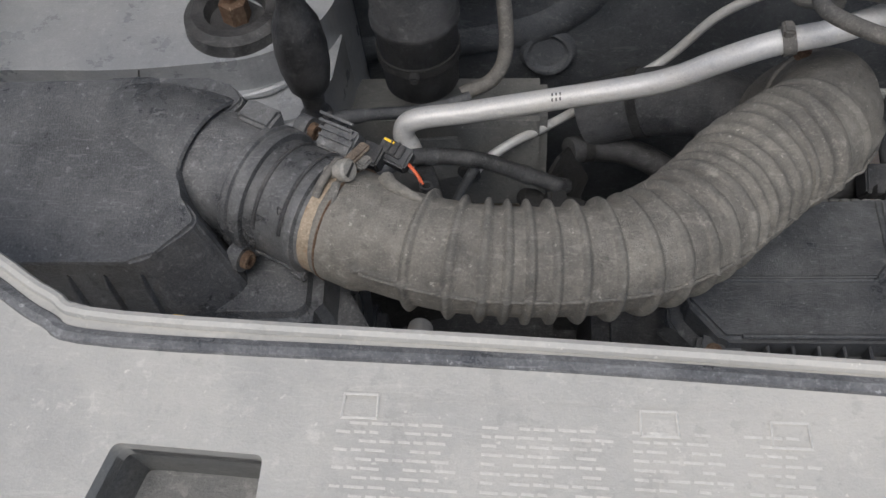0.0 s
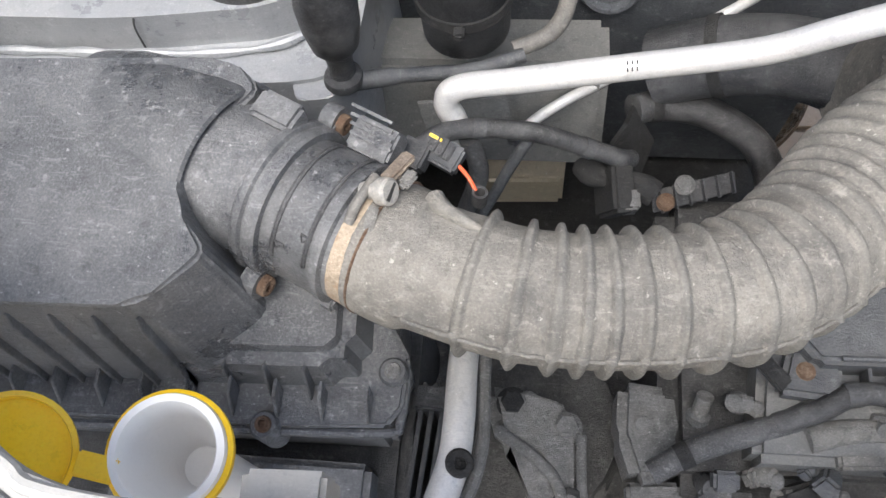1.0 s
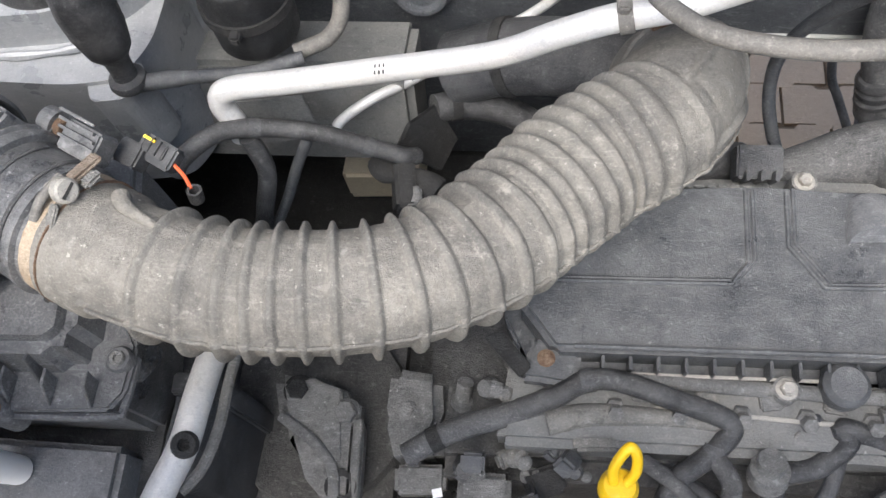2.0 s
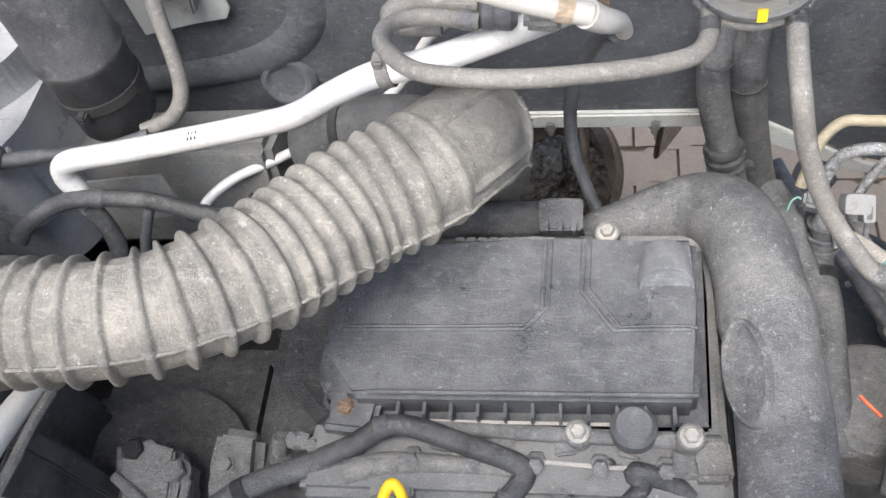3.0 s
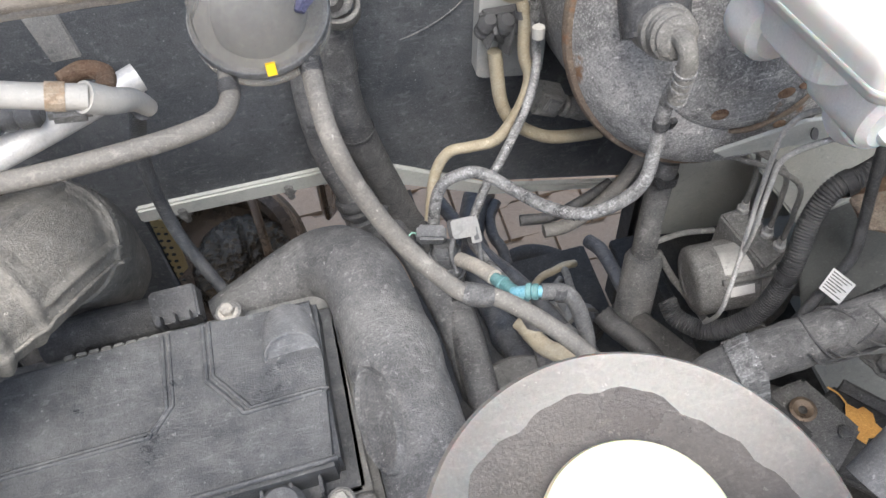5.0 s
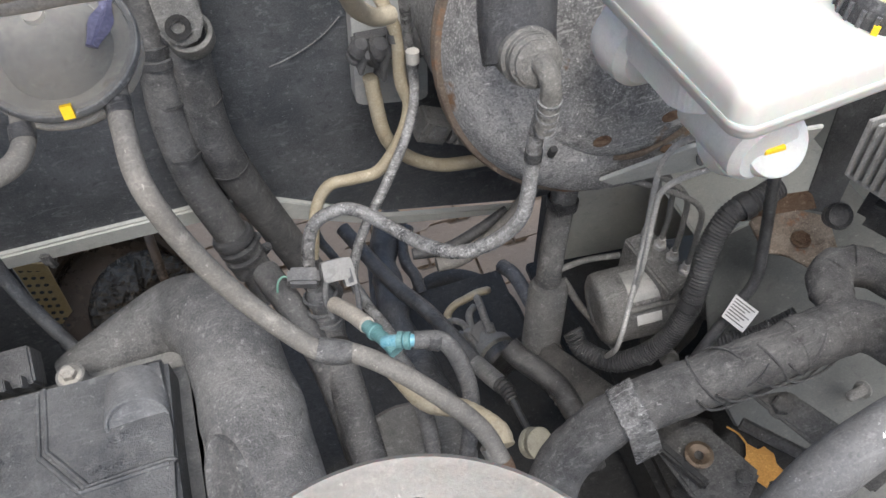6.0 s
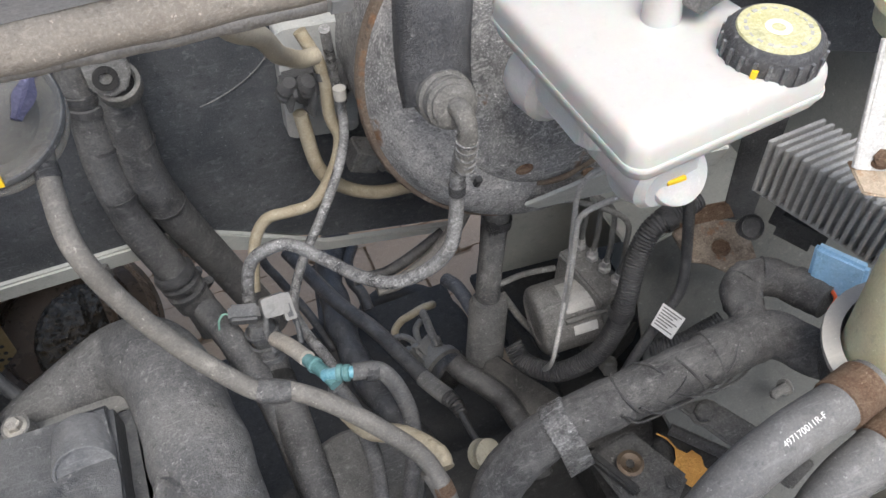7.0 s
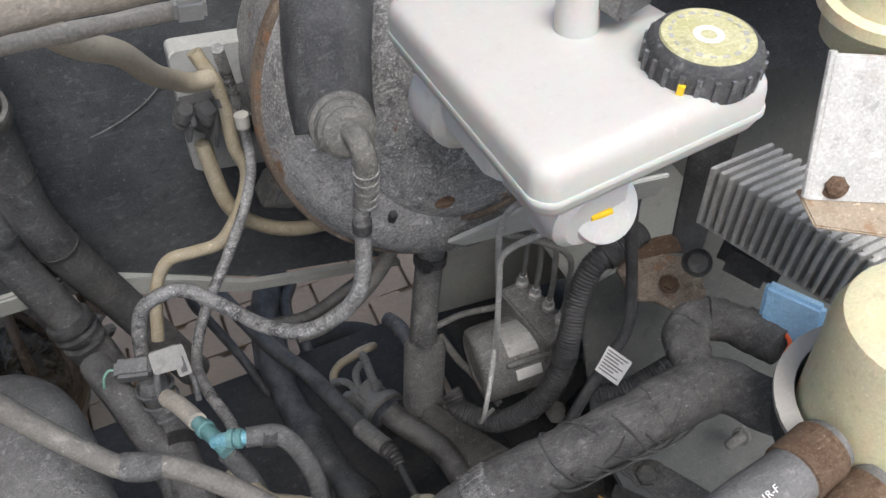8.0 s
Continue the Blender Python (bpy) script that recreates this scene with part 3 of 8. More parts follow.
part("tower_skirt", prism(rounded([(-0.655, 0.455), (-0.42, 0.450), (-0.28, 0.446), (-0.228, 0.455), (-0.205, 0.50), (-0.20, 0.60), (-0.655, 0.60)], 0.02, 6), 0.80, 1.012, 0.008, seg=3), silver_paint, tower, "silver painted skirt with sealer seams")
part("skirt_tab", prism(rounded([(-0.262, 0.43), (-0.222, 0.434), (-0.205, 0.47), (-0.24, 0.50), (-0.27, 0.49)], 0.015, 6), 0.90, 1.006, 0.006, seg=3), silver_paint, tower)
part("sealer_seam", sweep([(-0.64, 0.478, 1.016), (-0.50, 0.476, 1.016), (-0.42, 0.474, 1.018), (-0.34, 0.478, 1.016), (-0.28, 0.488, 1.018), (-0.24, 0.515, 1.016)], lambda s, t: 0.0045 + 0.0012 * math.sin(s * 90), 8, 8, 0.006), silver_paint, tower)
part("panel_joint", sweep([(-0.418, 0.4795, 1.020), (-0.416, 0.4805, 1.05), (-0.414, 0.486, 1.0615)], 0.0010, 6), ink, tower, "dark panel joint")
part("mount_ring", lathe([(0.062, 0.184), (0.060, 0.20), (0.05, 0.206), (0.036, 0.204), (0.032, 0.19), (0, 0.19)], tm, 36), black_rubber, tower, "black rubber strut mount")
part("strut_nut", lathe([(0.017, 0.19), (0.017, 0.215), (0.010, 0.218), (0.010, 0.24), (0, 0.24)], tm, 6), rust, tower, "rusty strut nut")

# dark mass below: engine block, gearbox, front crossmember
block = thing("engine_block", (0.33, 0.3, 0.35), "dark grimy engine block under the valve cover", "engine block")
part("block_body", prism([(0.10, 0.10), (0.56, 0.11), (0.56, 0.40), (0.10, 0.40)], 0.36, 0.90, 0.02), dark_bracket, block)
part("head_casting", prism([(0.17, 0.125), (0.55, 0.13), (0.545, 0.40), (0.20, 0.40)], 0.885, 0.945, 0.008), rail_metal, block, "grimy cast cylinder head")
gear = thing("gearbox", (0.0, 0.25, 0.35), "dark grimy gearbox below the air hose", "gearbox")
part("case", prism([(-0.16, 0.02), (0.09, 0.03), (0.09, 0.34), (-0.02, 0.34), (-0.16, 0.30)], 0.38, 0.80, 0.03), dark_bracket, gear)
part("bell", lathe([(0.15, 0), (0.15, 0.05), (0.11, 0.09), (0.10, 0.14), (0, 0.14)], aim((-0.03, 0.17, 0.675), (0, 0, 1)), 24), dark_bracket, gear)
cross = thing("front_crossmember", (0.35, -0.06, 0.6), "black front crossmember and radiator shroud", "crossmember", kind="structure")
part("shroud", box((0.33, -0.13, 0.66), (1.9, 0.06, 0.62), (0, 0, 0), 0.01), black_plastic, cross)

# near-black sheets added to hide the ground, in place of deep shade
under = thing("undertray", (0.3, 0.35, 0.3), "near-black sheets standing in for the unlit depth below the engine", "undertray", kind="structure")
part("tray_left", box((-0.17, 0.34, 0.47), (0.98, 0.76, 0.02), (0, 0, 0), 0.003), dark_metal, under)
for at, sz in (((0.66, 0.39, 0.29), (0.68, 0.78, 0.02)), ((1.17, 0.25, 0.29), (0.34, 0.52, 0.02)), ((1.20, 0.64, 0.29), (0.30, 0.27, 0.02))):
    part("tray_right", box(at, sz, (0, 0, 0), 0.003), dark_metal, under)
beige = thing("beige_box", (-0.04, 0.6, 0.55), "beige metal cover deep behind the gearbox", "metal cover")
part("cover_body", prism([(-0.105, 0.575), (0.012, 0.58), (0.018, 0.67), (-0.10, 0.668)], 0.49, 0.57, 0.006), beige_paint, beige)
part("cover_rib", box((-0.05, 0.59, 0.573), (0.03, 0.02, 0.012), (0, 0, 3), 0.003), beige_paint, beige)

# pedestal for the air filter and the battery box
tray = thing("battery_box", (-0.3, 0.05, 0.75), "black plastic battery box below the air filter", "battery box")
part("tray_body", box((-0.33, 0.13, 0.81), (0.42, 0.24, 0.30), (0, 0, 0), 0.01), black_plastic, tray)
part("tray_lid", box((-0.255, 0.055, 0.975), (0.22, 0.075, 0.05), (0, 0, 0), 0.006), boss_plastic, tray, "grey-blue battery lid")
tpost = thing("filter_bracket", (-0.10, 0.14, 0.8), "ribbed black plastic bracket beside the air filter", "bracket")
for k in range(4):
    part("rib", box((-0.112 + 0.009 * k, 0.115, 0.85), (0.004, 0.10, 0.28), (0, 0, -4), 0.001), black_plastic, tpost)
part("web", box((-0.095, 0.15, 0.86), (0.04, 0.02, 0.28), (0, 0, 0), 0.002), black_plastic, tpost)


# ---- air filter housing ----
MAF_AX = Vector((0.085, -0.041, 0.0)).normalized()
airbox = thing("air_filter_housing", (-0.3, 0.2, 1.0), "black plastic air filter housing, dusty on top", "air filter")
LID = rounded([(-0.62, 0.135), (-0.262, 0.146), (-0.222, 0.184), (-0.252, 0.214), (-0.252, 0.255), (-0.207, 0.305), (-0.235, 0.328), (-0.62, 0.322)], 0.012, 3)
LID_FOOT = rounded([(-0.62, 0.122), (-0.240, 0.130), (-0.196, 0.172), (-0.222, 0.214), (-0.235, 0.255), (-0.197, 0.310), (-0.228, 0.338), (-0.62, 0.332)], 0.012, 3)
part("lid", loft(LID_FOOT, LID, 1.085, 1.222, 0.006, 3), airbox_plastic, airbox)
mm = aim((-0.190, 0.2445, 1.173), MAF_AX)
part("collar_hood", lathe([(0.0, -0.205), (0.020, -0.200), (0.038, -0.182), (0.050, -0.150), (0.0585, -0.110), (0.0630, -0.072), (0.0640, -0.056), (0.0632, -0.051), (0.0605, -0.0495), (0.0590, -0.052), (0.0575, -0.080), (0.0, -0.085)], mm, 56), airbox_plastic, airbox)
STEP = [(-0.285, 0.138), (-0.160, 0.142), (-0.146, 0.156), (-0.150, 0.215), (-0.285, 0.225)]
STEP_FOOT = [(-0.285, 0.122), (-0.146, 0.127), (-0.128, 0.146), (-0.132, 0.222), (-0.285, 0.232)]
part("step", loft(STEP_FOOT, STEP, 1.06, 1.132, 0.010, 4), airbox_plastic, airbox)
part("flange", prism([(-0.62, 0.096), (-0.190, 0.102), (-0.120, 0.106), (-0.110, 0.120), (-0.108, 0.158), (-0.135, 0.20), (-0.62, 0.36)], 1.078, 1.092, 0.003), airbox_plastic, airbox)
part("flange_lip", sweep([(-0.60, 0.093, 1.083), (-0.40, 0.094, 1.083), (-0.225, 0.099, 1.083), (-0.124, 0.103, 1.083), (-0.112, 0.112, 1.083), (-0.110, 0.150, 1.083)], 0.0035, 8, 4), airbox_plastic, airbox)
part("lower_case", prism([(-0.62, 0.104), (-0.13, 0.112), (-0.12, 0.16), (-0.15, 0.33), (-0.62, 0.35)], 0.96, 1.078, 0.006), airbox_plastic, airbox)
for k in range(11):
    x = -0.560 + 0.0295 * k
    y = 0.1225 + 0.00055 * k
    part("fin", slab([(x, y + 0.0135, 1.208), (x, y + 0.0085, 1.196), (x, y - 0.003, 1.092), (x, y + 0.012, 1.092), (x, y + 0.020, 1.20)], 0.0022, 0.0006), airbox_plastic, airbox)
for k in range(14):
    x = -0.568 + 0.0335 * k
    part("rib", slab([(x, 0.1185, 1.112), (x, 0.106, 1.093), (x, 0.128, 1.091), (x, 0.132, 1.112)], 0.0024, 0.0006), airbox_plastic, airbox)
for k in range(4):
    x = -0.265 + 0.0295 * k
    part("rib", slab([(x, 0.134, 1.126), (x, 0.121, 1.093), (x, 0.138, 1.091), (x, 0.142, 1.122)], 0.0022, 0.0006), airbox_plastic, airbox)
for x, y in ((-0.209, 0.101), (-0.119, 0.146)):
    boss = part("screw_boss", lathe([(0.011, 1.06), (0.011, 1.094), (0.009, 1.097), (0, 1.097)], Matrix.Translation((x, y, 0)), 18), airbox_plastic, airbox)
    torxbolt("screw", (x, y, 1.096), (0, 0, 1), 0.0062, rust if x < -0.15 else cast_metal, boss, "rusty screw" if x < -0.15 else "")

# ---- air mass meter tube ----
maf = thing("air_mass_meter", (-0.19, 0.245, 1.17), "grey plastic air mass meter tube on the filter housing", "air mass meter")
mm = aim((-0.190, 0.2445, 1.173), MAF_AX)
part("outlet_collar", lathe([(0.0560, -0.082), (0.0555, -0.050), (0.0535, -0.020), (0.0525, -0.006)], mm, 52), maf_plastic, maf)
part("tube", lathe([(0.044, -0.01), (0.0500, 0.004), (0.0500, 0.050), (0.0515, 0.052), (0.0515, 0.057), (0.0470, 0.058), (0.0430, 0.075), (0.036, 0.075)], mm, 52), maf_plastic, maf)
part("flange_ring", lathe([(0.049, -0.010), (0.0560, -0.010), (0.0572, -0.008), (0.0572, -0.003), (0.0545, -0.0015), (0.0545, 0.001), (0.0568, 0.002), (0.0568, 0.008), (0.0555, 0.010), (0.049, 0.010), (0.049, -0.010)], mm, 60, False), maf_plastic, maf)
part("groove_ridge", sweep([mm @ Vector((0.0502 * math.cos(a), 0.0502 * math.sin(a), 0.021)) for a in [radians(d) for d in range(35, 165, 10)]], 0.0019, 6, 3), black_plastic, maf)
part("groove_ridge", sweep([mm @ Vector((0.0502 * math.cos(a), 0.0502 * math.sin(a), 0.046)) for a in [radians(d) for d in range(30, 160, 10)]], 0.0019, 6, 3), black_plastic, maf)
part("rim_notch", box(mm @ Vector((-0.046, -0.028, 0.054)), (0.012, 0.008, 0.012), (0, 0, -26), 0.002), maf_plastic, maf)
part("flange_block", box(mm @ Vector((0.036, 0.044, -0.022)), (0.034, 0.022, 0.018), (0, 0, -26), 0.003), maf_plastic, maf)
for at, out in (((-0.166, 0.303, 1.184), (0.3, 0.85, 0.2)), ((-0.211, 0.189, 1.158), (-0.3, -0.85, -0.2))):
    ear = part("ear", merge(lathe([(0.012, -0.006), (0.012, 0.006), (0, 0.006)], aim(at, MAF_AX), 20), box(Vector(at) - Vector(out).normalized() * 0.01, (0.012, 0.02, 0.02), (0, 0, -25))), maf_plastic, maf)
    torxbolt("screw", Vector(at) + MAF_AX * 0.006, MAF_AX, 0.008, rust, ear, "rusty screw")
for deg, h in ((140, 0.022), (125, 0.040)):
    a = radians(deg)
    part("arrow_mark", sweep([mm @ Vector((0.0504 * math.cos(a + d), 0.0504 * math.sin(a + d), h + e)) for d, e in ((0.0, 0.008), (0.0, 0.0), (0.10, 0.002), (0.0, 0.008))], 0.0010, 5, 1), black_plastic, maf)
part("tube_rib", sweep([mm @ Vector((-0.0455, -0.022, 0.006)), mm @ Vector((-0.0455, -0.022, 0.05))], 0.002, 6, 2), maf_plastic, maf)
plug = thing("sensor_connector", (-0.115, 0.30, 1.165), "grey plastic sensor plug with ribs on the air meter", "connector")
part("housing", merge(box((-0.131, 0.283, 1.190), (0.034, 0.024, 0.022), (20, 0, -26), 0.002), *[box((-0.133, 0.277 + 0.006 * k, 1.2015 + 0.002 * k), (0.033, 0.0022, 0.003), (20, 0, -26), 0) for k in range(4)]), maf_plastic, plug)
part("shroud", box((-0.109, 0.289, 1.163), (0.022, 0.020, 0.018), (15, 0, -26), 0.002), black_plastic, plug)
part("plug_body", box((-0.089, 0.292, 1.160), (0.030, 0.020, 0.016), (15, 8, -26), 0.002), cover_plastic, plug)
part("latch", merge(box((-0.091, 0.292, 1.1705), (0.022, 0.012, 0.004), (15, 8, -26), 0.001), *[box((-0.098 + 0.006 * k, 0.296 - 0.003 * k, 1.173), (0.0015, 0.012, 0.003), (15, 8, -26), 0) for k in range(3)]), black_plastic, plug)
part("lock_tab", box((-0.093, 0.297, 1.1745), (0.010, 0.0022, 0.002), (15, 8, -26), 0), yellow_plastic, plug, "yellow lock tab")
part("wire", sweep([(-0.078, 0.284, 1.160), (-0.070, 0.277, 1.154), (-0.064, 0.268, 1.150)], 0.0016, 6), red_wire, plug, "orange-red wire")
part("wire_seal", lathe([(0.006, 0), (0.006, 0.012), (0.004, 0.012), (0.004, 0.002), (0, 0.002)], aim((-0.062, 0.264, 1.140), (0.1, 0.2, 1)), 14), black_rubber, plug)

# ---- corrugated intake hose ----
HOSE = [(-0.1434, 0.2215, 1.173), (-0.0828, 0.1965, 1.1735), (-0.017, 0.1815, 1.173), (0.0534, 0.1845, 1.1655), (0.1141, 0.2005, 1.1535), (0.1589, 0.234, 1.137), (0.195, 0.276, 1.119), (0.236, 0.322, 1.106), (0.283, 0.360, 1.098), (0.313, 0.402, 1.083), (0.323, 0.446, 1.045), (0.318, 0.482, 0.985), (0.312, 0.50, 0.92)]


def bump_at(s, c, w, h):
    d = abs(s - c) / w
    return h * (1 - d * d) ** 2 if d < 1 else 0.0


def rib_at(s, c, w, h):
    d = abs(s - c) / w
    return h * (1 - d ** 3) ** 2 if d < 1 else 0.0


def blend(x, lo, hi):
    u = min(1.0, max(0.0, (x - lo) / (hi - lo)))
    return u * u * (3 - 2 * u)


# rib places by length run; the last stretch is closely corrugated
RIBS = [0.094, 0.123, 0.144, 0.160, 0.176, 0.194, 0.214, 0.238, 0.262, 0.283, 0.3055, 0.329, 0.350]
CLOSE = [0.368 + 0.0182 * k for k in range(8)]


def hose_radius(s, total):
    r = 0.0440 + 0.0085 * blend(s, 0.24, 0.46)
    r += 0.0040 * (1 - blend(s, 0.050, 0.060)) - 0.0030 * (1 - blend(s, 0.016, 0.020))
    return r + bump_at(s, 0.522, 0.006, 0.0026) + bump_at(s, 0.610, 0.005, 0.0034) + 0.0015 * blend(s, 0.50, 0.54)


def seam_angle(s):
    return radians(69 + 16 * blend(s, 0.25, 0.50))


def notch_angle(s):
    return radians(-28 + 18 * blend(s, 0.30, 0.50))


def hose_relief(s, a):
    """Low narrow ribs on the face, tall knobs beyond the two mould lines, close corrugations towards the far end."""
    a = (a + math.pi) % (2 * math.pi) - math.pi
    hi, lo = seam_angle(s), notch_angle(s)
    outside = max(blend(a, hi + 0.02, hi + 0.10), 1 - blend(a, lo - 0.10, lo - 0.02))
    edge = max(0.0, 1 - abs(a - lo) / 0.09) * 0.6 + max(0.0, 1 - abs(a - hi) / 0.07)
    add = 0.0
    if s < 0.362:
        for c in RIBS:
            add += rib_at(s, c, 0.0046 + 0.0006 * math.sin(c * 311), 0.0040 + 0.0022 * outside + 0.0006 * edge)
    elif s < 0.514:
        for c in CLOSE:
            add += bump_at(s, c + 0.0008 * math.sin(c * 400), 0.0080, 0.0042 + 0.0010 * outside + 0.0006 * math.sin(c * 777))
    if 0.055 < s < 0.66:
        add += 0.0030 * max(0.0, 1 - abs(a - hi) / 0.075) + 0.0013 * max(0.0, 1 - abs(a - lo) / 0.06) * (1 - blend(s, 0.5, 0.56))
    if s > 0.522:
        # flat moulded field framed by ridges on the elbow
        side = max(0.0, 1 - abs(a - lo - 0.10) / 0.07) + max(0.0, 1 - abs(a - hi + 0.26) / 0.07)
        inside = blend(a, lo + 0.10, lo + 0.18) * (1 - blend(a, hi - 0.36, hi - 0.28)) * blend(s, 0.528, 0.536) * (1 - blend(s, 0.598, 0.606))
        add += 0.0036 * side * blend(s, 0.524, 0.532) * (1 - blend(s, 0.604, 0.612)) - 0.0026 * inside
        add += bump_at(s, 0.622, 0.0026, 0.0018) * (1 + math.sin(a * 60))
    add += 0.0010 * noise.noise(Vector((s * 26, math.cos(a) * 1.6, math.sin(a) * 1.6))) + 0.0004 * noise.noise(Vector((s * 120, math.cos(a) * 6, math.sin(a) * 6)))
    return add


intake = thing("intake_hose", HOSE[0], "dusty grey corrugated rubber air intake hose", "air hose")
tube_skin = part("corrugated_tube", sweep(HOSE, hose_radius, 132, 10, 0.0013, None, True, hose_relief), hose_rubber, intake, sharp=70)
fine_line = resample(smooth_line(HOSE, 10), 0.001)[0]
fine_fr = frames_along(fine_line)
end_s = sum((q - p).length for p, q in zip(fine_line, fine_line[1:]))


def on_hose(s, a, off=0.0):
    """A point on the skin of the hose by length run and angle."""
    i = min(len(fine_line) - 1, int(s / end_s * (len(fine_line) - 1)))
    return fine_line[i] + (fine_fr[i][0] * math.cos(a) + fine_fr[i][1] * math.sin(a)) * (hose_radius(s, end_s) + off)


tube_skin.data.materials.append(rib_shade_rubber)
rings_made = len(resample(smooth_line(HOSE, 10), 0.0013)[0]) - 1
# ribs and the valleys between close corrugations get the darker copy as painted shade
for f in tube_skin.data.polygons:
    run_here = (f.index // 132 + 0.5) / rings_made * end_s
    if any(abs(run_here - c) < 0.0036 for c in RIBS) or any(abs(run_here - c) > 0.0066 and abs(run_here - c) < 0.0094 for c in CLOSE):
        f.material_index = 1
SEAM_RUN = [0.062 + 0.004 * k for k in range(145)]
part("mould_seam", sweep([on_hose(q, seam_angle(q), 0.0034 + 0.0004 * math.sin(q * 900)) for q in SEAM_RUN], 0.0017, 6, 2), hose_rubber, intake, "thin moulded flange")
for c in RIBS + CLOSE:
    q = on_hose(c, seam_angle(c) - 0.03, 0.0022)
    out = (q - on_hose(c, seam_angle(c) - 0.03, -0.02)).normalized()
    part("rib_end", lathe([(0.0, -0.002), (0.0040, -0.001), (0.0036, 0.0018), (0.0020, 0.0030), (0.0, 0.0034)], aim(q, out), 10), hose_rubber, intake)
part("collar_ear", sweep([on_hose(0.052, -0.75, 0.001), on_hose(0.060, -0.62, 0.004), on_hose(0.074, -0.54, 0.003), on_hose(0.092, -0.50, 0.0)], lambda s, t: 0.0068 - 0.004 * s / max(t, 1e-6), 12, 6, 0.002), hose_rubber, intake)
band(intake, (-0.1275, 0.2155, 1.173), MAF_AX, 0.0462, 0.015, stained_steel, "clamp_band", False, "rust-stained hose clamp band")
part("band_rim", lathe([(0.0470, 0.0075), (0.0492, 0.008), (0.0496, 0.0095), (0.0470, 0.0103)], aim((-0.1275, 0.2155, 1.173), MAF_AX), 40, False), rust, intake, "rusty band edge")
screw = part("clamp_screw", lathe([(0.0055, -0.016), (0.0055, -0.002), (0.0088, -0.001), (0.0092, 0.002), (0.0088, 0.0062), (0.0072, 0.0076), (0.0, 0.0078)], aim((-0.1150, 0.2260, 1.2295), (0.80, -0.25, 0.45)), 22), zinc, intake, "zinc slotted clamp screw")
part("screw_slot", box(Vector((-0.1150, 0.2260, 1.2295)) + Vector((0.80, -0.25, 0.45)).normalized() * 0.0072, (0.0022, 0.013, 0.0022), (0, 60, -12), 0), dark_metal, screw)
part("clamp_lug", box((-0.1215, 0.2095, 1.2230), (0.007, 0.017, 0.003), (28, 0, -18), 0.001), grimy_plastic, intake)
part("clamp_lug", sweep([(-0.1360, 0.2080, 1.2190), (-0.1310, 0.2180, 1.2260), (-0.1250, 0.2280, 1.2280), (-0.1210, 0.2380, 1.2260)], 0.0036, 10), grey_rubber, intake, "dusty folded lug")
part("clamp_lug", box((-0.1080, 0.2460, 1.2235), (0.010, 0.026, 0.005), (-8, 0, -32), 0.0018), bracket_rust, intake, "dusty folded lug")
part("clamp_lug", box((-0.1010, 0.2380, 1.2230), (0.008, 0.014, 0.007), (-8, 20, -32), 0.002), grimy_plastic, intake)
hexbolt("end_clip", (0.298, 0.462, 1.098), (0, 0.2, 1), 0.012, rust, intake, 0.7, 1.6, "rusty hose end clip")

# ---- valve cover ----
cover = thing("valve_cover", (0.4, 0.29, 0.94), "dusty dark grey plastic valve cover with raised lines", "valve cover")
COV = [(0.218, 0.203), (0.522, 0.209), (0.524, 0.300), (0.528, 0.369), (0.405, 0.368), (0.250, 0.366), (0.195, 0.32), (0.185, 0.245)]
part("cover_body", prism(COV, 0.940, 0.985, 0.006, seg=3), cover_plastic, cover)
part("cover_rim", prism([(0.200, 0.188), (0.535, 0.196), (0.540, 0.378), (0.245, 0.376), (0.180, 0.325), (0.172, 0.24)], 0.930, 0.948, 0.003), cover_plastic, cover)
for pts in ([(0.205, 0.268), (0.30, 0.270), (0.372, 0.272), (0.388, 0.292), (0.389, 0.364)], [(0.425, 0.364), (0.424, 0.310), (0.452, 0.272), (0.518, 0.274)]):
    for o, r in ((0.0, 0.0024), (0.0058, 0.0019)):
        fine_pts = [tuple(Vector((*a, 0.9852)).lerp(Vector((*b, 0.9852)), u) + Vector((o, o * 0.6, 0))) for a, b in zip(pts, pts[1:]) for u in (0.0, 0.12, 0.88)] + [(pts[-1][0] + o, pts[-1][1], 0.9852)]
        part("raised_line", sweep(fine_pts, r, 8, 2), cover_plastic, cover)
for x0, y0, x1, y1 in ((0.236, 0.2075, 0.52, 0.213),):
    part("front_bead", sweep([(x0, y0, 0.9855), ((x0 + x1) / 2, (y0 + y1) / 2, 0.9855), (x1, y1, 0.9855)], 0.0026, 8, 2), cover_plastic, cover)
for k in range(11):
    part("front_rib", box((0.262 + 0.024 * k, 0.200, 0.962), (0.003, 0.016, 0.022), (0, 0, 0), 0.001), cover_plastic, cover)
bossm = aim((0.499, 0.322, 0.982), (0.02, -1, 0.42))
part("boss", lathe([(0.0, -0.034), (0.0245, -0.034), (0.0250, -0.030), (0.0250, 0.006), (0.0240, 0.0085), (0.0222, 0.0085), (0.0215, 0.0060), (0.0, 0.0055)], bossm, 40), boss_plastic, cover, "paler worn round boss")
for k in range(9):
    part("rear_slot", box((0.305 + 0.011 * k, 0.3715, 0.976), (0.009, 0.004, 0.006), (0, 0, 0), 0.001), rail_metal, cover)
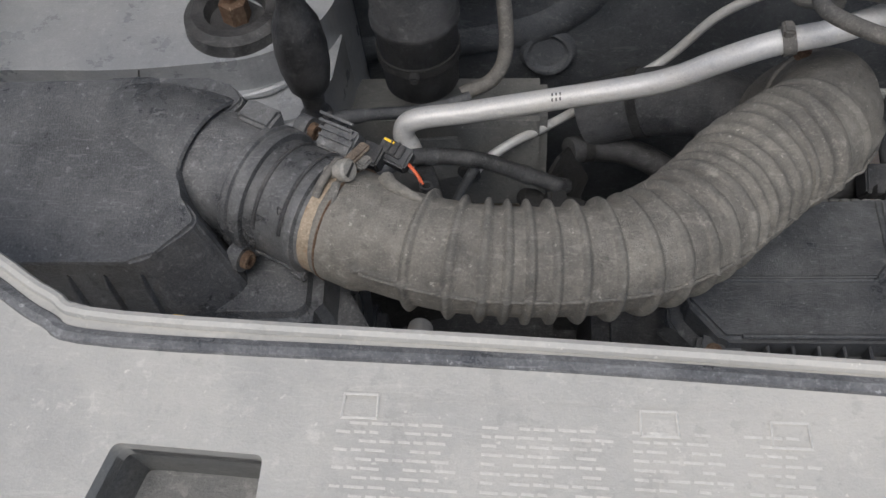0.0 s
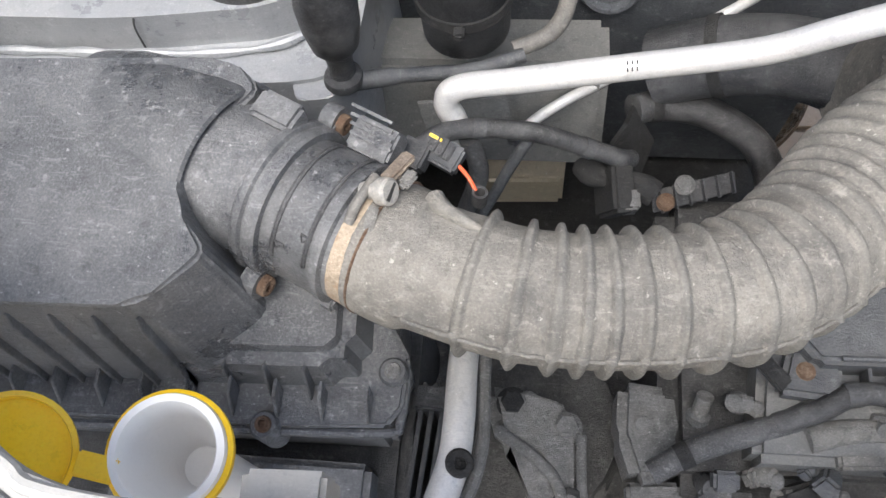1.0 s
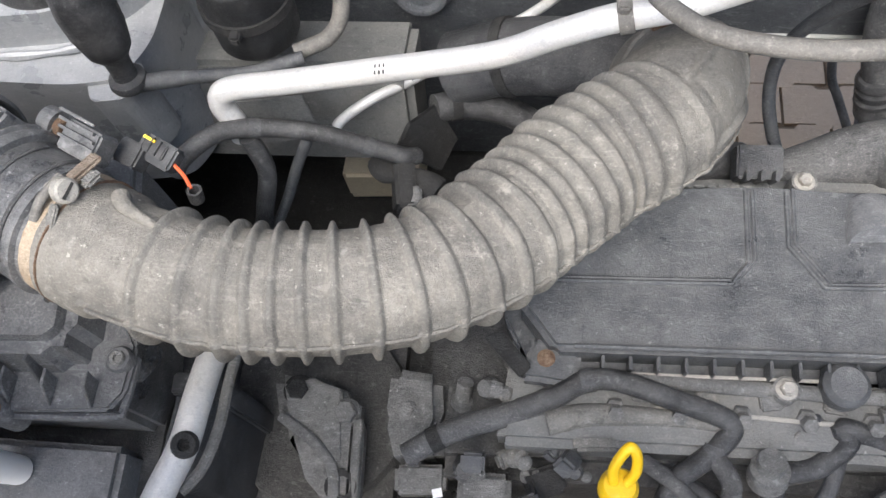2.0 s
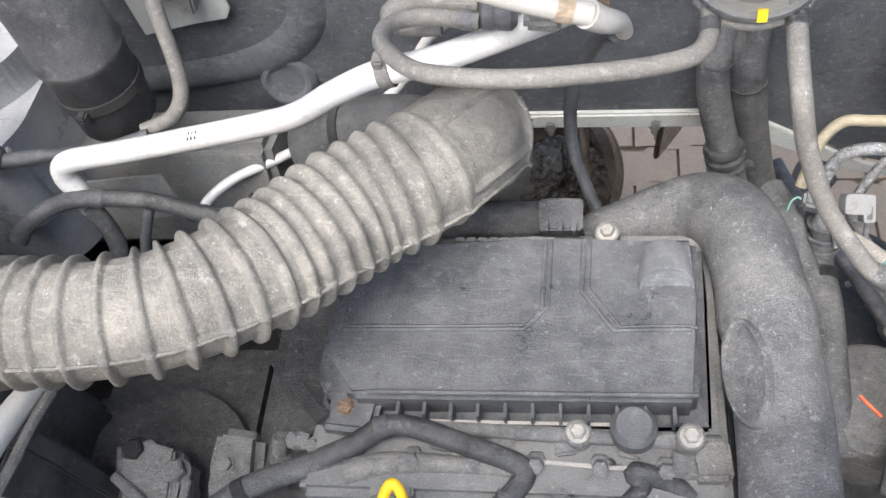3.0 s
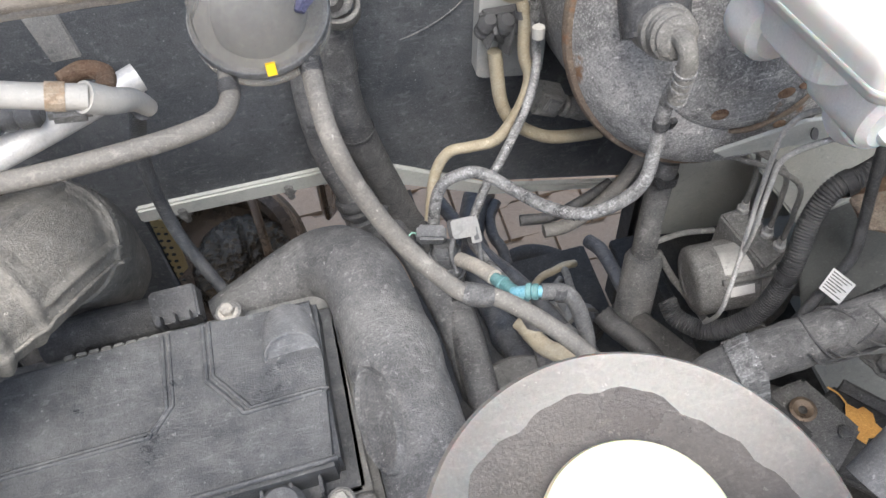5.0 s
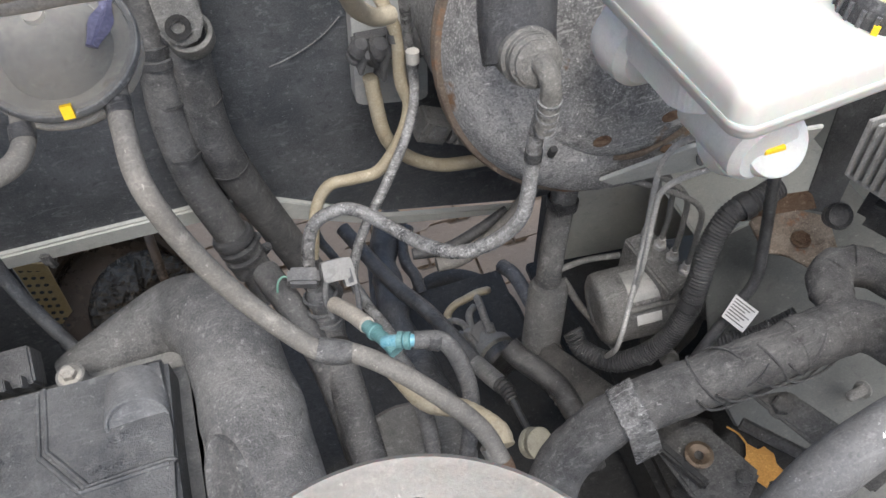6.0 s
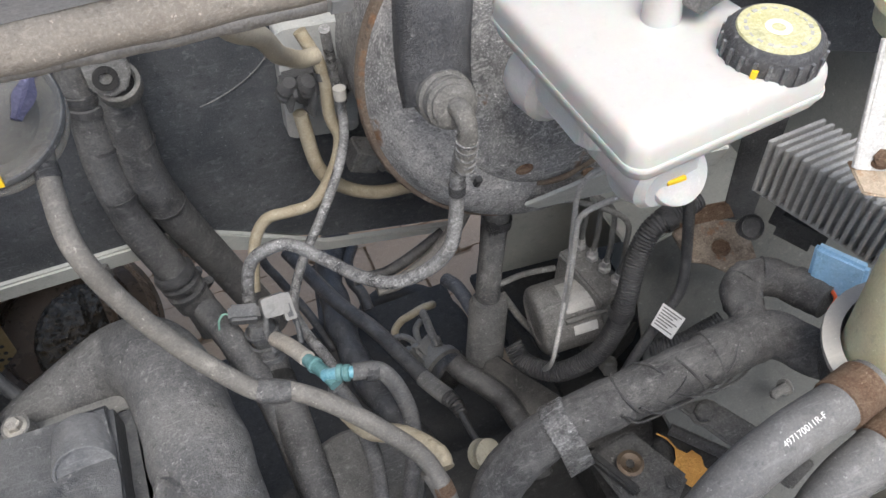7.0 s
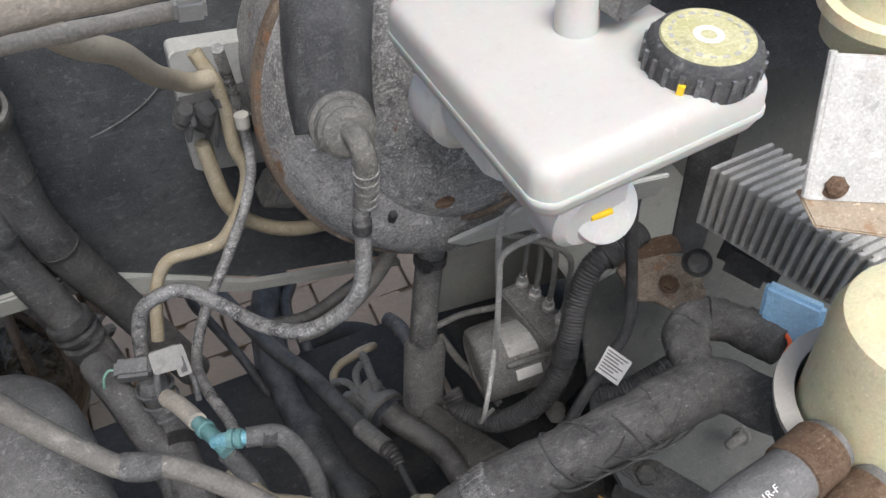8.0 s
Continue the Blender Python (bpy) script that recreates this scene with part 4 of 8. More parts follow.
for at in ((0.447, 0.383, 0.975), (0.421, 0.186, 0.963), (0.515, 0.183, 0.972)):
    boss = part("bolt_boss", lathe([(0.013, -0.03), (0.012, -0.004), (0.0, -0.004)], Matrix.Translation(at), 18), cast_metal, cover)
    hexbolt("bolt", Vector(at) - Vector((0, 0, 0.005)), (0, 0, 1), 0.012, zinc, boss, 0.75, 1.6, "zinc flange bolt")
rb = part("corner_lug", prism([(0.188, 0.180), (0.240, 0.176), (0.245, 0.215), (0.20, 0.222)], 0.945, 0.966, 0.005), cover_plastic, cover)
hexbolt("rusty_bolt", (0.212, 0.200, 0.964), (0, 0, 1), 0.013, rust, rb, 0.35, 1.5, "rusty bolt")
part("sensor_bump", lathe([(0.020, 0), (0.020, 0.014), (0.015, 0.020), (0, 0.020)], Matrix.Translation((0.468, 0.190, 0.955)), 24), cover_plastic, cover)
conn = thing("cam_sensor_plug", (0.40, 0.395, 0.95), "dark plastic plug behind the valve cover", "connector")
part("housing", merge(box((0.403, 0.398, 0.975), (0.042, 0.032, 0.030), (20, 0, 0), 0.002), *[box((0.39 + 0.013 * k, 0.380, 0.982), (0.004, 0.01, 0.03), (20, 0, 0), 0.001) for k in range(3)]), black_plastic, conn)

# ---- big intercooler pipe beside the cover ----
boost = thing("charge_air_pipe", (0.585, 0.1, 0.97), "thick dusty black charge air pipe", "air pipe")
BP = [(0.425, 0.418, 0.918), (0.47, 0.425, 0.925), (0.508, 0.432, 0.931), (0.540, 0.430, 0.941), (0.565, 0.408, 0.955), (0.577, 0.369, 0.965), (0.583, 0.312, 0.970), (0.588, 0.246, 0.970), (0.590, 0.174, 0.965), (0.588, 0.10, 0.955), (0.585, 0.02, 0.93)]
part("pipe", sweep(BP, lambda s, t: 0.015 + 0.0245 * min(1, max(0, s / 0.14)) ** 0.8 + bump_at(s, 0.27, 0.03, 0.003), 28, 10, 0.006), charge_rubber, boost)
part("pad", lathe([(0.026, -0.012), (0.0262, 0.004), (0.0245, 0.0085), (0.0225, 0.0085), (0.0205, 0.0055), (0.0, 0.0045)], aim((0.562, 0.232, 0.992), (-0.70, -0.05, 0.68)) @ Matrix.Diagonal((1.9, 0.85, 1, 1)), 32), charge_rubber, boost)

# ---- silver coolant and air conditioning pipes ----
ac = thing("silver_pipe", (-0.105, 0.411, 1.0), "bare aluminium air conditioning pipe", "pipe")
part("tube", sweep([(-0.100, 0.408, 0.985), (-0.101, 0.411, 1.010), (-0.108, 0.416, 1.033), (-0.095, 0.421, 1.050), (-0.037, 0.425, 1.058), (0.054, 0.430, 1.073), (0.135, 0.430, 1.092), (0.172, 0.428, 1.108), (0.208, 0.425, 1.134), (0.252, 0.4245, 1.157), (0.300, 0.430, 1.165), (0.347, 0.445, 1.169), (0.394, 0.465, 1.171), (0.44, 0.484, 1.175)], 0.0118, 20), aluminium, ac)
for k in range(6):
    part("print_mark", box((0.050 + 0.004 * (k % 3), 0.4265 - 0.006 * (k // 3), 1.0838 + 0.0008 * (k % 3) - 0.001 * (k // 3)), (0.0013, 0.0034, 0.0008), (20 * (k // 3), -12, 0), 0), ink, ac, "worn print")
band(ac, (0.262, 0.4255, 1.159), (0.055, 0.003, 0.012), 0.0135, 0.012, grey_rubber, "pipe_clip", True, "grey pipe clip")
thin = hose("thin_silver_pipe", [(-0.045, 0.482, 0.86), (-0.03, 0.494, 0.876), (0.005, 0.512, 0.892), (0.05, 0.545, 0.885), (0.127, 0.607, 0.875), (0.20, 0.630, 0.915), (0.25, 0.62, 1.00), (0.30, 0.60, 1.06)], 0.0062, aluminium, "thin bent aluminium pipe", "pipe")
clip = part("pipe_clip", box((-0.047, 0.478, 0.868), (0.024, 0.018, 0.02), (0, 0, 20), 0.004), black_plastic, thin, "black plastic clip")

# canister, primer bulb and small pipes behind the filter
can = thing("fuel_canister", (-0.10, 0.53, 1.0), "black cylindrical canister hanging on the bulkhead", "canister")
part("canister_body", lathe([(0.0, -0.005), (0.012, -0.005), (0.014, 0.0), (0.036, 0.002), (0.044, 0.012), (0.047, 0.10), (0.050, 0.104), (0.050, 0.112), (0.047, 0.116), (0.047, 0.30), (0.04, 0.31), (0, 0.31)], aim((-0.100, 0.530, 0.985), (0.0, 0.06, 1)), 36), black_plastic, can)
band(can, (-0.100, 0.533, 1.045), (0, 0.06, 1), 0.0465, 0.012, dark_metal, "retaining_band", True, "dark retaining band")
bulb = thing("primer_bulb", (-0.207, 0.44, 1.03), "black rubber fuel primer bulb with its hose", "primer bulb")
bx = aim((-0.207, 0.440, 1.032), (0.02, 0.10, 1))
part("bulb", lathe([(0.012, 0.02), (0.013, 0.035), (0.022, 0.05), (0.0265, 0.075), (0.0275, 0.10), (0.024, 0.13), (0.015, 0.15), (0.013, 0.16), (0.014, 0.165), (0.014, 0.20), (0.0, 0.20)], bx, 32), black_rubber, bulb)
part("lower_ferrule", lathe([(0.0, -0.004), (0.018, -0.004), (0.0195, 0.0), (0.018, 0.006), (0.0125, 0.010), (0.012, 0.022), (0.0, 0.022)], bx, 24), black_plastic, bulb, "black ferrule")
part("hose", sweep([bx @ Vector((0, 0, 0.19)), bx @ Vector((0, 0, 0.24)), bx @ Vector((0.0, 0.02, 0.36)), bx @ Vector((0.0, 0.08, 0.46))], 0.011, 14), black_rubber, bulb)
part("outlet_pipe", sweep([(-0.20, 0.437, 1.030), (-0.175, 0.448, 1.022), (-0.14, 0.456, 1.018), (-0.09, 0.464, 1.014), (-0.04, 0.482, 1.015)], lambda s, t: 0.0075 if s > 0.045 else 0.009, 12, 8, 0.006), cover_plastic, bulb)
hose("grey_vent_hose", [(-0.05, 0.49, 1.012), (-0.015, 0.505, 1.02), (0.0, 0.525, 1.05), (-0.005, 0.56, 1.12), (-0.012, 0.60, 1.18), (-0.02, 0.63, 1.25)], 0.0085, grey_rubber, "dusty grey vent hose on the bulkhead")
mount_plug = thing("vent_valve", (-0.03, 0.63, 1.09), "small plastic vent valve on the bracket plate", "valve")
part("valve_body", merge(box((-0.035, 0.632, 1.085), (0.05, 0.02, 0.022), (0, 20, 0), 0.003), box((-0.01, 0.63, 1.07), (0.018, 0.024, 0.03), (0, 10, 0), 0.003), lathe([(0.006, 0), (0.006, 0.05), (0, 0.05)], aim((-0.06, 0.63, 1.11), (0.8, 0, -0.7)), 12)), cast_metal, mount_plug)

# wiring above the gearbox
hose("wiring_loom", [(-0.15, 0.35, 1.01), (-0.14, 0.363, 1.02), (-0.114, 0.389, 1.02), (-0.079, 0.403, 1.01), (-0.027, 0.409, 0.995), (0.024, 0.411, 0.965), (0.057, 0.412, 0.945), (0.07, 0.42, 0.93)], 0.0095, black_rubber, "taped black wiring loom above the gearbox", "wiring", seg=12)
hose("coolant_branch", [(-0.088, 0.398, 1.0), (-0.08, 0.385, 0.955), (-0.095, 0.37, 0.9), (-0.11, 0.36, 0.85)], 0.010, black_rubber, "black rubber branch hose")
hose("speed_cable", [(-0.03, 0.408, 0.99), (-0.05, 0.395, 0.95), (-0.071, 0.381, 0.9), (-0.1, 0.365, 0.84), (-0.115, 0.35, 0.8)], 0.006, cover_plastic, "thin grey cable beside the gearbox", "cable")
brk = thing("gear_linkage_bracket", (0.06, 0.43, 0.86), "dark metal gear linkage bracket", "bracket")
part("bracket_plate", slab([(0.040, 0.432, 0.915), (0.060, 0.445, 0.955), (0.075, 0.512, 0.885), (0.10, 0.485, 0.855), (0.085, 0.44, 0.86)], 0.005, 0.0015), dark_metal, brk)
part("bracket_arm", box((0.055, 0.395, 0.905), (0.022, 0.05, 0.07), (20, 10, 10), 0.004), dark_metal, brk)
part("bracket_block", box((0.070, 0.378, 0.915), (0.018, 0.02, 0.035), (15, 0, 5), 0.003), cast_metal, brk, "bright metal block")
hexbolt("bolt", (0.104, 0.375, 0.925), (0, -0.4, 1), 0.013, rust, brk, 0.6, 1.4, "rusty bolt")
hexbolt("bolt", (0.122, 0.392, 0.93), (0, -0.4, 1), 0.014, cast_metal, brk)
part("rack", slab([(0.095, 0.372, 0.905), (0.175, 0.395, 0.915), (0.172, 0.412, 0.925), (0.092, 0.392, 0.915)], 0.004, 0.001), black_plastic, brk)
for k in range(6):
    part("rack_rib", box((0.102 + 0.0135 * k, 0.380 + 0.004 * k, 0.914 + 0.002 * k), (0.002, 0.022, 0.010), (20, 0, 12), 0.0005), black_plastic, brk)
part("selector_arm", sweep([(0.02, 0.425, 0.90), (0.045, 0.405, 0.915), (0.07, 0.40, 0.925), (0.095, 0.385, 0.92)], lambda s, t: 0.010 + 0.004 * math.sin(s * 90), 12, 8, 0.004), dark_metal, brk)
hose("coolant_hose", [(0.077, 0.505, 0.885), (0.1, 0.515, 0.878), (0.14, 0.517, 0.872), (0.176, 0.506, 0.868), (0.213, 0.478, 0.86), (0.23, 0.44, 0.84), (0.235, 0.4, 0.8)], 0.017, black_rubber, "thick black coolant hose behind the engine", seg=16)
hose("heater_tube", [(0.1, 0.55, 0.90), (0.16, 0.545, 0.93), (0.226, 0.535, 0.945), (0.28, 0.52, 0.94), (0.32, 0.50, 0.92)], 0.042, black_plastic, "dark bulging plastic duct behind the hose", "duct", seg=18)

# ---- front of the engine below the intake hose ----
tube = thing("silver_coolant_pipe", (-0.07, 0.1, 1.0), "bare aluminium pipe with a bolted clip", "pipe")
part("tube", sweep([(-0.076, 0.20, 1.00), (-0.075, 0.165, 1.022), (-0.073, 0.125, 1.040), (-0.075, 0.09, 1.045), (-0.085, 0.05, 1.05), (-0.098, 0.0, 1.05)], 0.0125, 18), aluminium, tube)
part("side_strap", sweep([(-0.058, 0.19, 1.005), (-0.056, 0.15, 1.02), (-0.054, 0.11, 1.03), (-0.06, 0.075, 1.035), (-0.072, 0.055, 1.04)], 0.005, 8), cast_metal, tube)
torxbolt("clip_bolt", (-0.0690, 0.090, 1.055), (0.15, -0.2, 1), 0.011, dark_metal, tube, "dark cap bolt")
part("end_fitting", lathe([(0.014, 0), (0.016, 0.004), (0.016, 0.012), (0.0135, 0.014), (0.0135, 0.020), (0.016, 0.022), (0.016, 0.03), (0, 0.03)], aim((-0.098, 0.0, 1.05), (0.2, 1, 0.0)), 20), grimy_plastic, tube, "pale pipe fitting")

emount = thing("engine_mount", (0.0, 0.14, 0.86), "dusty cast engine mount with two large bolts", "engine mount")
part("casting", prism([(-0.068, 0.196), (-0.02, 0.19), (0.024, 0.178), (0.034, 0.155), (0.038, 0.06), (0.0, 0.05), (-0.006, 0.098), (-0.05, 0.135)], 0.835, 0.874, 0.012, seg=4), cast_metal, emount)
part("stiffener", sweep([(-0.05, 0.150, 0.873), (-0.012, 0.125, 0.876), (0.010, 0.10, 0.876), (0.014, 0.06, 0.874)], 0.006, 10), cast_metal, emount)
part("stiffener", sweep([(0.030, 0.150, 0.873), (0.031, 0.11, 0.874), (0.034, 0.065, 0.873)], 0.005, 10), cast_metal, emount)
part("web", prism([(-0.03, 0.19), (0.01, 0.18), (0.02, 0.11), (0.004, 0.10)], 0.868, 0.878, 0.003), cast_metal, emount)
hexbolt("bolt", (-0.037, 0.178, 0.868), (0, 0, 1), 0.020, dark_metal, emount, 0.7, 1.6)
hexbolt("bolt", (0.016, 0.157, 0.870), (0, 0, 1), 0.021, cast_metal, emount, 0.75, 1.45)
part("mount_hole", lathe([(0.010, 0), (0.016, 0.0), (0.016, 0.004), (0.010, 0.004), (0.010, 0)], aim((0.020, 0.085, 0.874), (0, 0, 1)), 20, False), dark_metal, emount)
hexbolt("nut", (-0.035, 0.03, 0.84), (0, 0, 1), 0.018, dark_metal, emount)

pump = thing("injection_pump_bracket", (0.11, 0.13, 0.85), "dusty cast bracket in front of the engine", "bracket")
part("upright", prism([(0.062, 0.20), (0.112, 0.195), (0.118, 0.15), (0.105, 0.11), (0.075, 0.105), (0.060, 0.15)], 0.83, 0.905, 0.010, seg=4), cast_metal, pump)
hexbolt("bolt", (0.082, 0.158, 0.905), (0, 0, 1), 0.013, cast_metal, pump)
part("stud_pipe", lathe([(0.009, 0), (0.009, 0.02), (0.011, 0.022), (0.011, 0.028), (0.008, 0.03), (0.008, 0.05), (0, 0.05)], aim((0.130, 0.155, 0.88), (0.15, 0.6, 0.8)), 14), cast_metal, pump)
hose("fuel_feed_hose", [(0.088, 0.112, 0.925), (0.115, 0.128, 0.932), (0.142, 0.14, 0.935), (0.195, 0.158, 0.942), (0.225, 0.172, 0.95)], 0.011, pipe_rubber, "dusty black fuel hose")
hose("injector_loom", [(0.19, 0.157, 0.945), (0.221, 0.168, 0.955), (0.249, 0.182, 0.965), (0.277, 0.183, 0.965), (0.323, 0.171, 0.96), (0.374, 0.155, 0.95), (0.361, 0.131, 0.94), (0.331, 0.106, 0.93), (0.317, 0.076, 0.92), (0.31, 0.03, 0.9)], 0.010, black_rubber, "black taped injector wiring loom", "wiring")
hose("loom_branch", [(0.345, 0.118, 0.935), (0.331, 0.106, 0.93), (0.363, 0.089, 0.92), (0.385, 0.06, 0.9)], 0.009, black_rubber, "black taped branch of the wiring", "wiring")
hose("loom_branch", [(0.47, 0.158, 0.945), (0.47, 0.146, 0.94), (0.46, 0.109, 0.93), (0.444, 0.08, 0.91), (0.43, 0.04, 0.89)], 0.007, black_rubber, "black taped branch of the wiring", "wiring")
hose("return_pipe", [(0.215, 0.146, 0.945), (0.248, 0.155, 0.945), (0.279, 0.157, 0.945), (0.33, 0.157, 0.945), (0.37, 0.153, 0.945)], lambda s, t: 0.012 - 0.006 * s / max(t, 1e-6), grimy_plastic, "dusty pale plastic return pipe", "pipe", seg=14, step=0.005)
fuelrail = thing("fuel_rail", (0.39, 0.17, 0.93), "grey metal fuel rail with pipe unions", "fuel rail")
part("rail_tube", sweep([(0.255, 0.190, 0.952), (0.40, 0.186, 0.952), (0.54, 0.184, 0.952)], 0.007, 12), cast_metal, fuelrail)
part("rail_plate", box((0.40, 0.172, 0.938), (0.30, 0.022, 0.012), (0, 0, 0), 0.003), rail_metal, fuelrail)
part("bright_strip", box((0.40, 0.162, 0.9465), (0.18, 0.004, 0.003), (0, 0, -2), 0.0008), zinc, fuelrail, "bare bright strip")
part("bright_strip", box((0.36, 0.1935, 0.9565), (0.22, 0.003, 0.003), (0, 0, 1), 0.0008), zinc, fuelrail, "bare bright strip")
for k in range(5):
    u = part("union", lathe([(0.010, 0), (0.010, 0.012), (0.007, 0.014), (0.007, 0.024), (0, 0.024)], aim((0.275 + 0.055 * k, 0.168, 0.936), (0, -0.5, 0.8)), 6), cast_metal, fuelrail)
    part("lug", box((0.300 + 0.055 * k, 0.178, 0.946), (0.020, 0.018, 0.010), (0, 0, 8 * (k % 3) - 8), 0.002), grimy_plastic if k % 2 else cast_metal, fuelrail)
oils = thing("oil_pressure_sensor", (0.405, 0.10, 0.93), "grey oil pressure sensor with a ribbed neck", "sensor")
part("sensor_body", lathe([(0.017, 0), (0.018, 0.006), (0.016, 0.010), (0.017, 0.014), (0.017, 0.020), (0.012, 0.022), (0.013, 0.028), (0.012, 0.034), (0, 0.034)], aim((0.408, 0.112, 0.925), (-0.05, 0.35, 0.9)), 24), cast_metal, oils)
part("sensor_plug", sweep([(0.409, 0.112, 0.927), (0.413, 0.10, 0.92), (0.418, 0.08, 0.90)], 0.011, 14), black_plastic, oils)
knob = thing("thermostat_cover", (0.52, 0.075, 0.92), "dusty cast thermostat cover", "thermostat")
part("dome", lathe([(0.04, 0), (0.04, 0.01), (0.033, 0.014), (0.026, 0.026), (0.01, 0.030), (0, 0.030)], aim((0.525, 0.075, 0.915), (0, -0.2, 1)), 28), cast_metal, knob)
hexbolt("bolt", (0.49, 0.085, 0.925), (0, 0, 1), 0.009, rust, knob)
hexbolt("bolt", (0.552, 0.088, 0.925), (0, 0, 1), 0.009, cast_metal, knob)
hose("sensor_loom", [(0.421, 0.117, 0.93), (0.45, 0.125, 0.935), (0.475, 0.146, 0.94), (0.469, 0.157, 0.945), (0.499, 0.150, 0.94), (0.539, 0.129, 0.93), (0.583, 0.109, 0.92)], 0.010, black_rubber, "black taped sensor wiring loom", "wiring")
ublock = thing("union_block", (0.531, 0.17, 0.94), "pale metal union block on the head", "union block")
part("block", box((0.531, 0.168, 0.945), (0.034, 0.036, 0.03), (0, 0, 4), 0.005), grimy_plastic, ublock)
part("block_neck", lathe([(0.012, 0), (0.012, 0.03), (0, 0.03)], aim((0.500, 0.165, 0.945), (1, 0, 0)), 18), cast_metal, ublock)
box_c = thing("relay_plug", (0.259, 0.131, 0.93), "small grey relay plug", "connector")
part("plug", box((0.259, 0.131, 0.94), (0.04, 0.014, 0.014), (0, 0, 4), 0.003), grimy_plastic, box_c)
lift = thing("lifting_arm", (0.18, 0.2, 0.96), "dark metal lifting arm", "bracket")
part("arm", slab([(0.155, 0.215, 0.97), (0.170, 0.222, 0.97), (0.200, 0.192, 0.966), (0.190, 0.180, 0.964)], 0.006, 0.002), dark_metal, lift)
for k, (x, y, z, s) in enumerate(((0.178, 0.154, 0.925, 0.026), (0.184, 0.121, 0.905, 0.03), (0.222, 0.127, 0.915, 0.022), (0.14, 0.109, 0.895, 0.032), (0.165, 0.178, 0.93, 0.03), (0.205, 0.105, 0.90, 0.024), (0.245, 0.110, 0.905, 0.02), (0.290, 0.130, 0.92, 0.022), (0.31, 0.14, 0.93, 0.018), (0.43, 0.15, 0.935, 0.02), (0.45, 0.165, 0.94, 0.016), (0.35, 0.14, 0.925, 0.02))):
    sc = thing("pipe_clip", (x, y, z), "grimy pipe clip on the engine front", "pipe clip", "pipe clips")
    part("clip_body", merge(box((x, y, z), (s, s * 0.55, s * 0.5), (11 * k, 17 * k, 31 * k), s * 0.1), lathe([(s * 0.32, 0), (s * 0.36, s * 0.2), (s * 0.26, s * 0.5), (0, s * 0.5)], aim((x, y, z), (math.sin(k), -0.3, 1)), 12)), (cast_metal, grimy_plastic, cover_plastic, black_plastic)[k % 4], sc)
    hexbolt("clip_bolt", (x + s * 0.4, y - s * 0.2, z + s * 0.2), (0, -0.2, 1), s * 0.35, cast_metal, sc)
plates = thing("pump_plate", (0.15, 0.07, 0.84), "pale grey cast plate beside the dipstick", "plate")
part("plate", box((0.150, 0.060, 0.845), (0.05, 0.05, 0.03), (0, 0, 6), 0.005), grimy_plastic, plates)
part("side_block", box((0.097, 0.097, 0.865), (0.05, 0.028, 0.03), (0, 0, 4), 0.004), cast_metal, plates)

hose("taped_wire", [(0.30, 0.12, 0.935), (0.33, 0.10, 0.935), (0.36, 0.07, 0.93), (0.40, 0.05, 0.92)], 0.0075, loom_tape, "taped grey wire bundle at the engine front", "wiring")
hose("taped_wire", [(0.36, 0.13, 0.94), (0.375, 0.10, 0.94), (0.36, 0.06, 0.925), (0.345, 0.02, 0.91)], 0.009, loom_tape, "taped grey wire bundle at the engine front", "wiring")
dip = thing("dipstick", (0.273, 0.085, 0.95), "yellow plastic oil dipstick handle", "dipstick")
part("stopper", lathe([(0.006, -0.08), (0.006, -0.006), (0.015, -0.004), (0.0165, 0.002), (0.0165, 0.012), (0.013, 0.018), (0.0, 0.020)], aim((0.274, 0.088, 0.975), (0.05, 0.15, 1)), 24), yellow_plastic, dip)
part("loop", sweep([(0.270, 0.092, 0.99), (0.268, 0.100, 1.008), (0.272, 0.108, 1.022), (0.279, 0.115, 1.030), (0.285, 0.110, 1.022), (0.286, 0.100, 1.006), (0.280, 0.092, 0.99)], 0.0045, 10), yellow_plastic, dip)
clut = thing("pump_casting", (0.2, 0.07, 0.9), "grimy cast pump housing beside the dipstick", "pump")
for k, (x, y, z, s) in enumerate(((0.16, 0.085, 0.885, 0.05), (0.215, 0.10, 0.90, 0.035), (0.19, 0.04, 0.88, 0.045), (0.125, 0.06, 0.87, 0.05), (0.245, 0.05, 0.885, 0.04), (0.09, 0.03, 0.86, 0.05))):
    part("housing", box((x, y, z), (s, s * 0.8, s * 0.7), (10 * k, 14 * k, 23 * k), s * 0.12), dark_metal if k % 2 else cast_metal, clut)
for k, (x, y) in enumerate(((0.15, 0.11), (0.2, 0.075), (0.235, 0.115))):
    part("plug", box((x, y, 0.925), (0.022, 0.018, 0.02), (12, 20 * k, 30 * k), 0.003), cover_plastic, clut)
part("tag", box((0.118, 0.082, 0.91), (0.009, 0.008, 0.003), (0, 0, 15), 0), label_paper, clut, "small white tag")

# ---- washer filler ----
wash = thing("washer_filler", (-0.207, 0.06, 1.1), "white washer filler neck with an open yellow cap", "filler neck")
wm = aim((-0.209, 0.056, 1.252), (0.10, -0.04, 1)) @ Matrix.Diagonal((0.90, 0.90, 1, 1))
part("neck", lathe([(0.014, -0.25), (0.018, -0.09), (0.024, -0.045), (0.0335, -0.02), (0.0355, -0.002), (0.0345, 0.001), (0.030, 0.001), (0.0285, -0.002), (0.026, -0.03), (0.018, -0.05), (0.014, -0.08), (0.0, -0.085)], wm, 44, False), filler_plastic, wash)
part("ring", lathe([(0.0355, -0.012), (0.0385, -0.010), (0.0385, -0.005), (0.0355, -0.003)], wm, 44, False), yellow_plastic, wash, "yellow plastic ring")
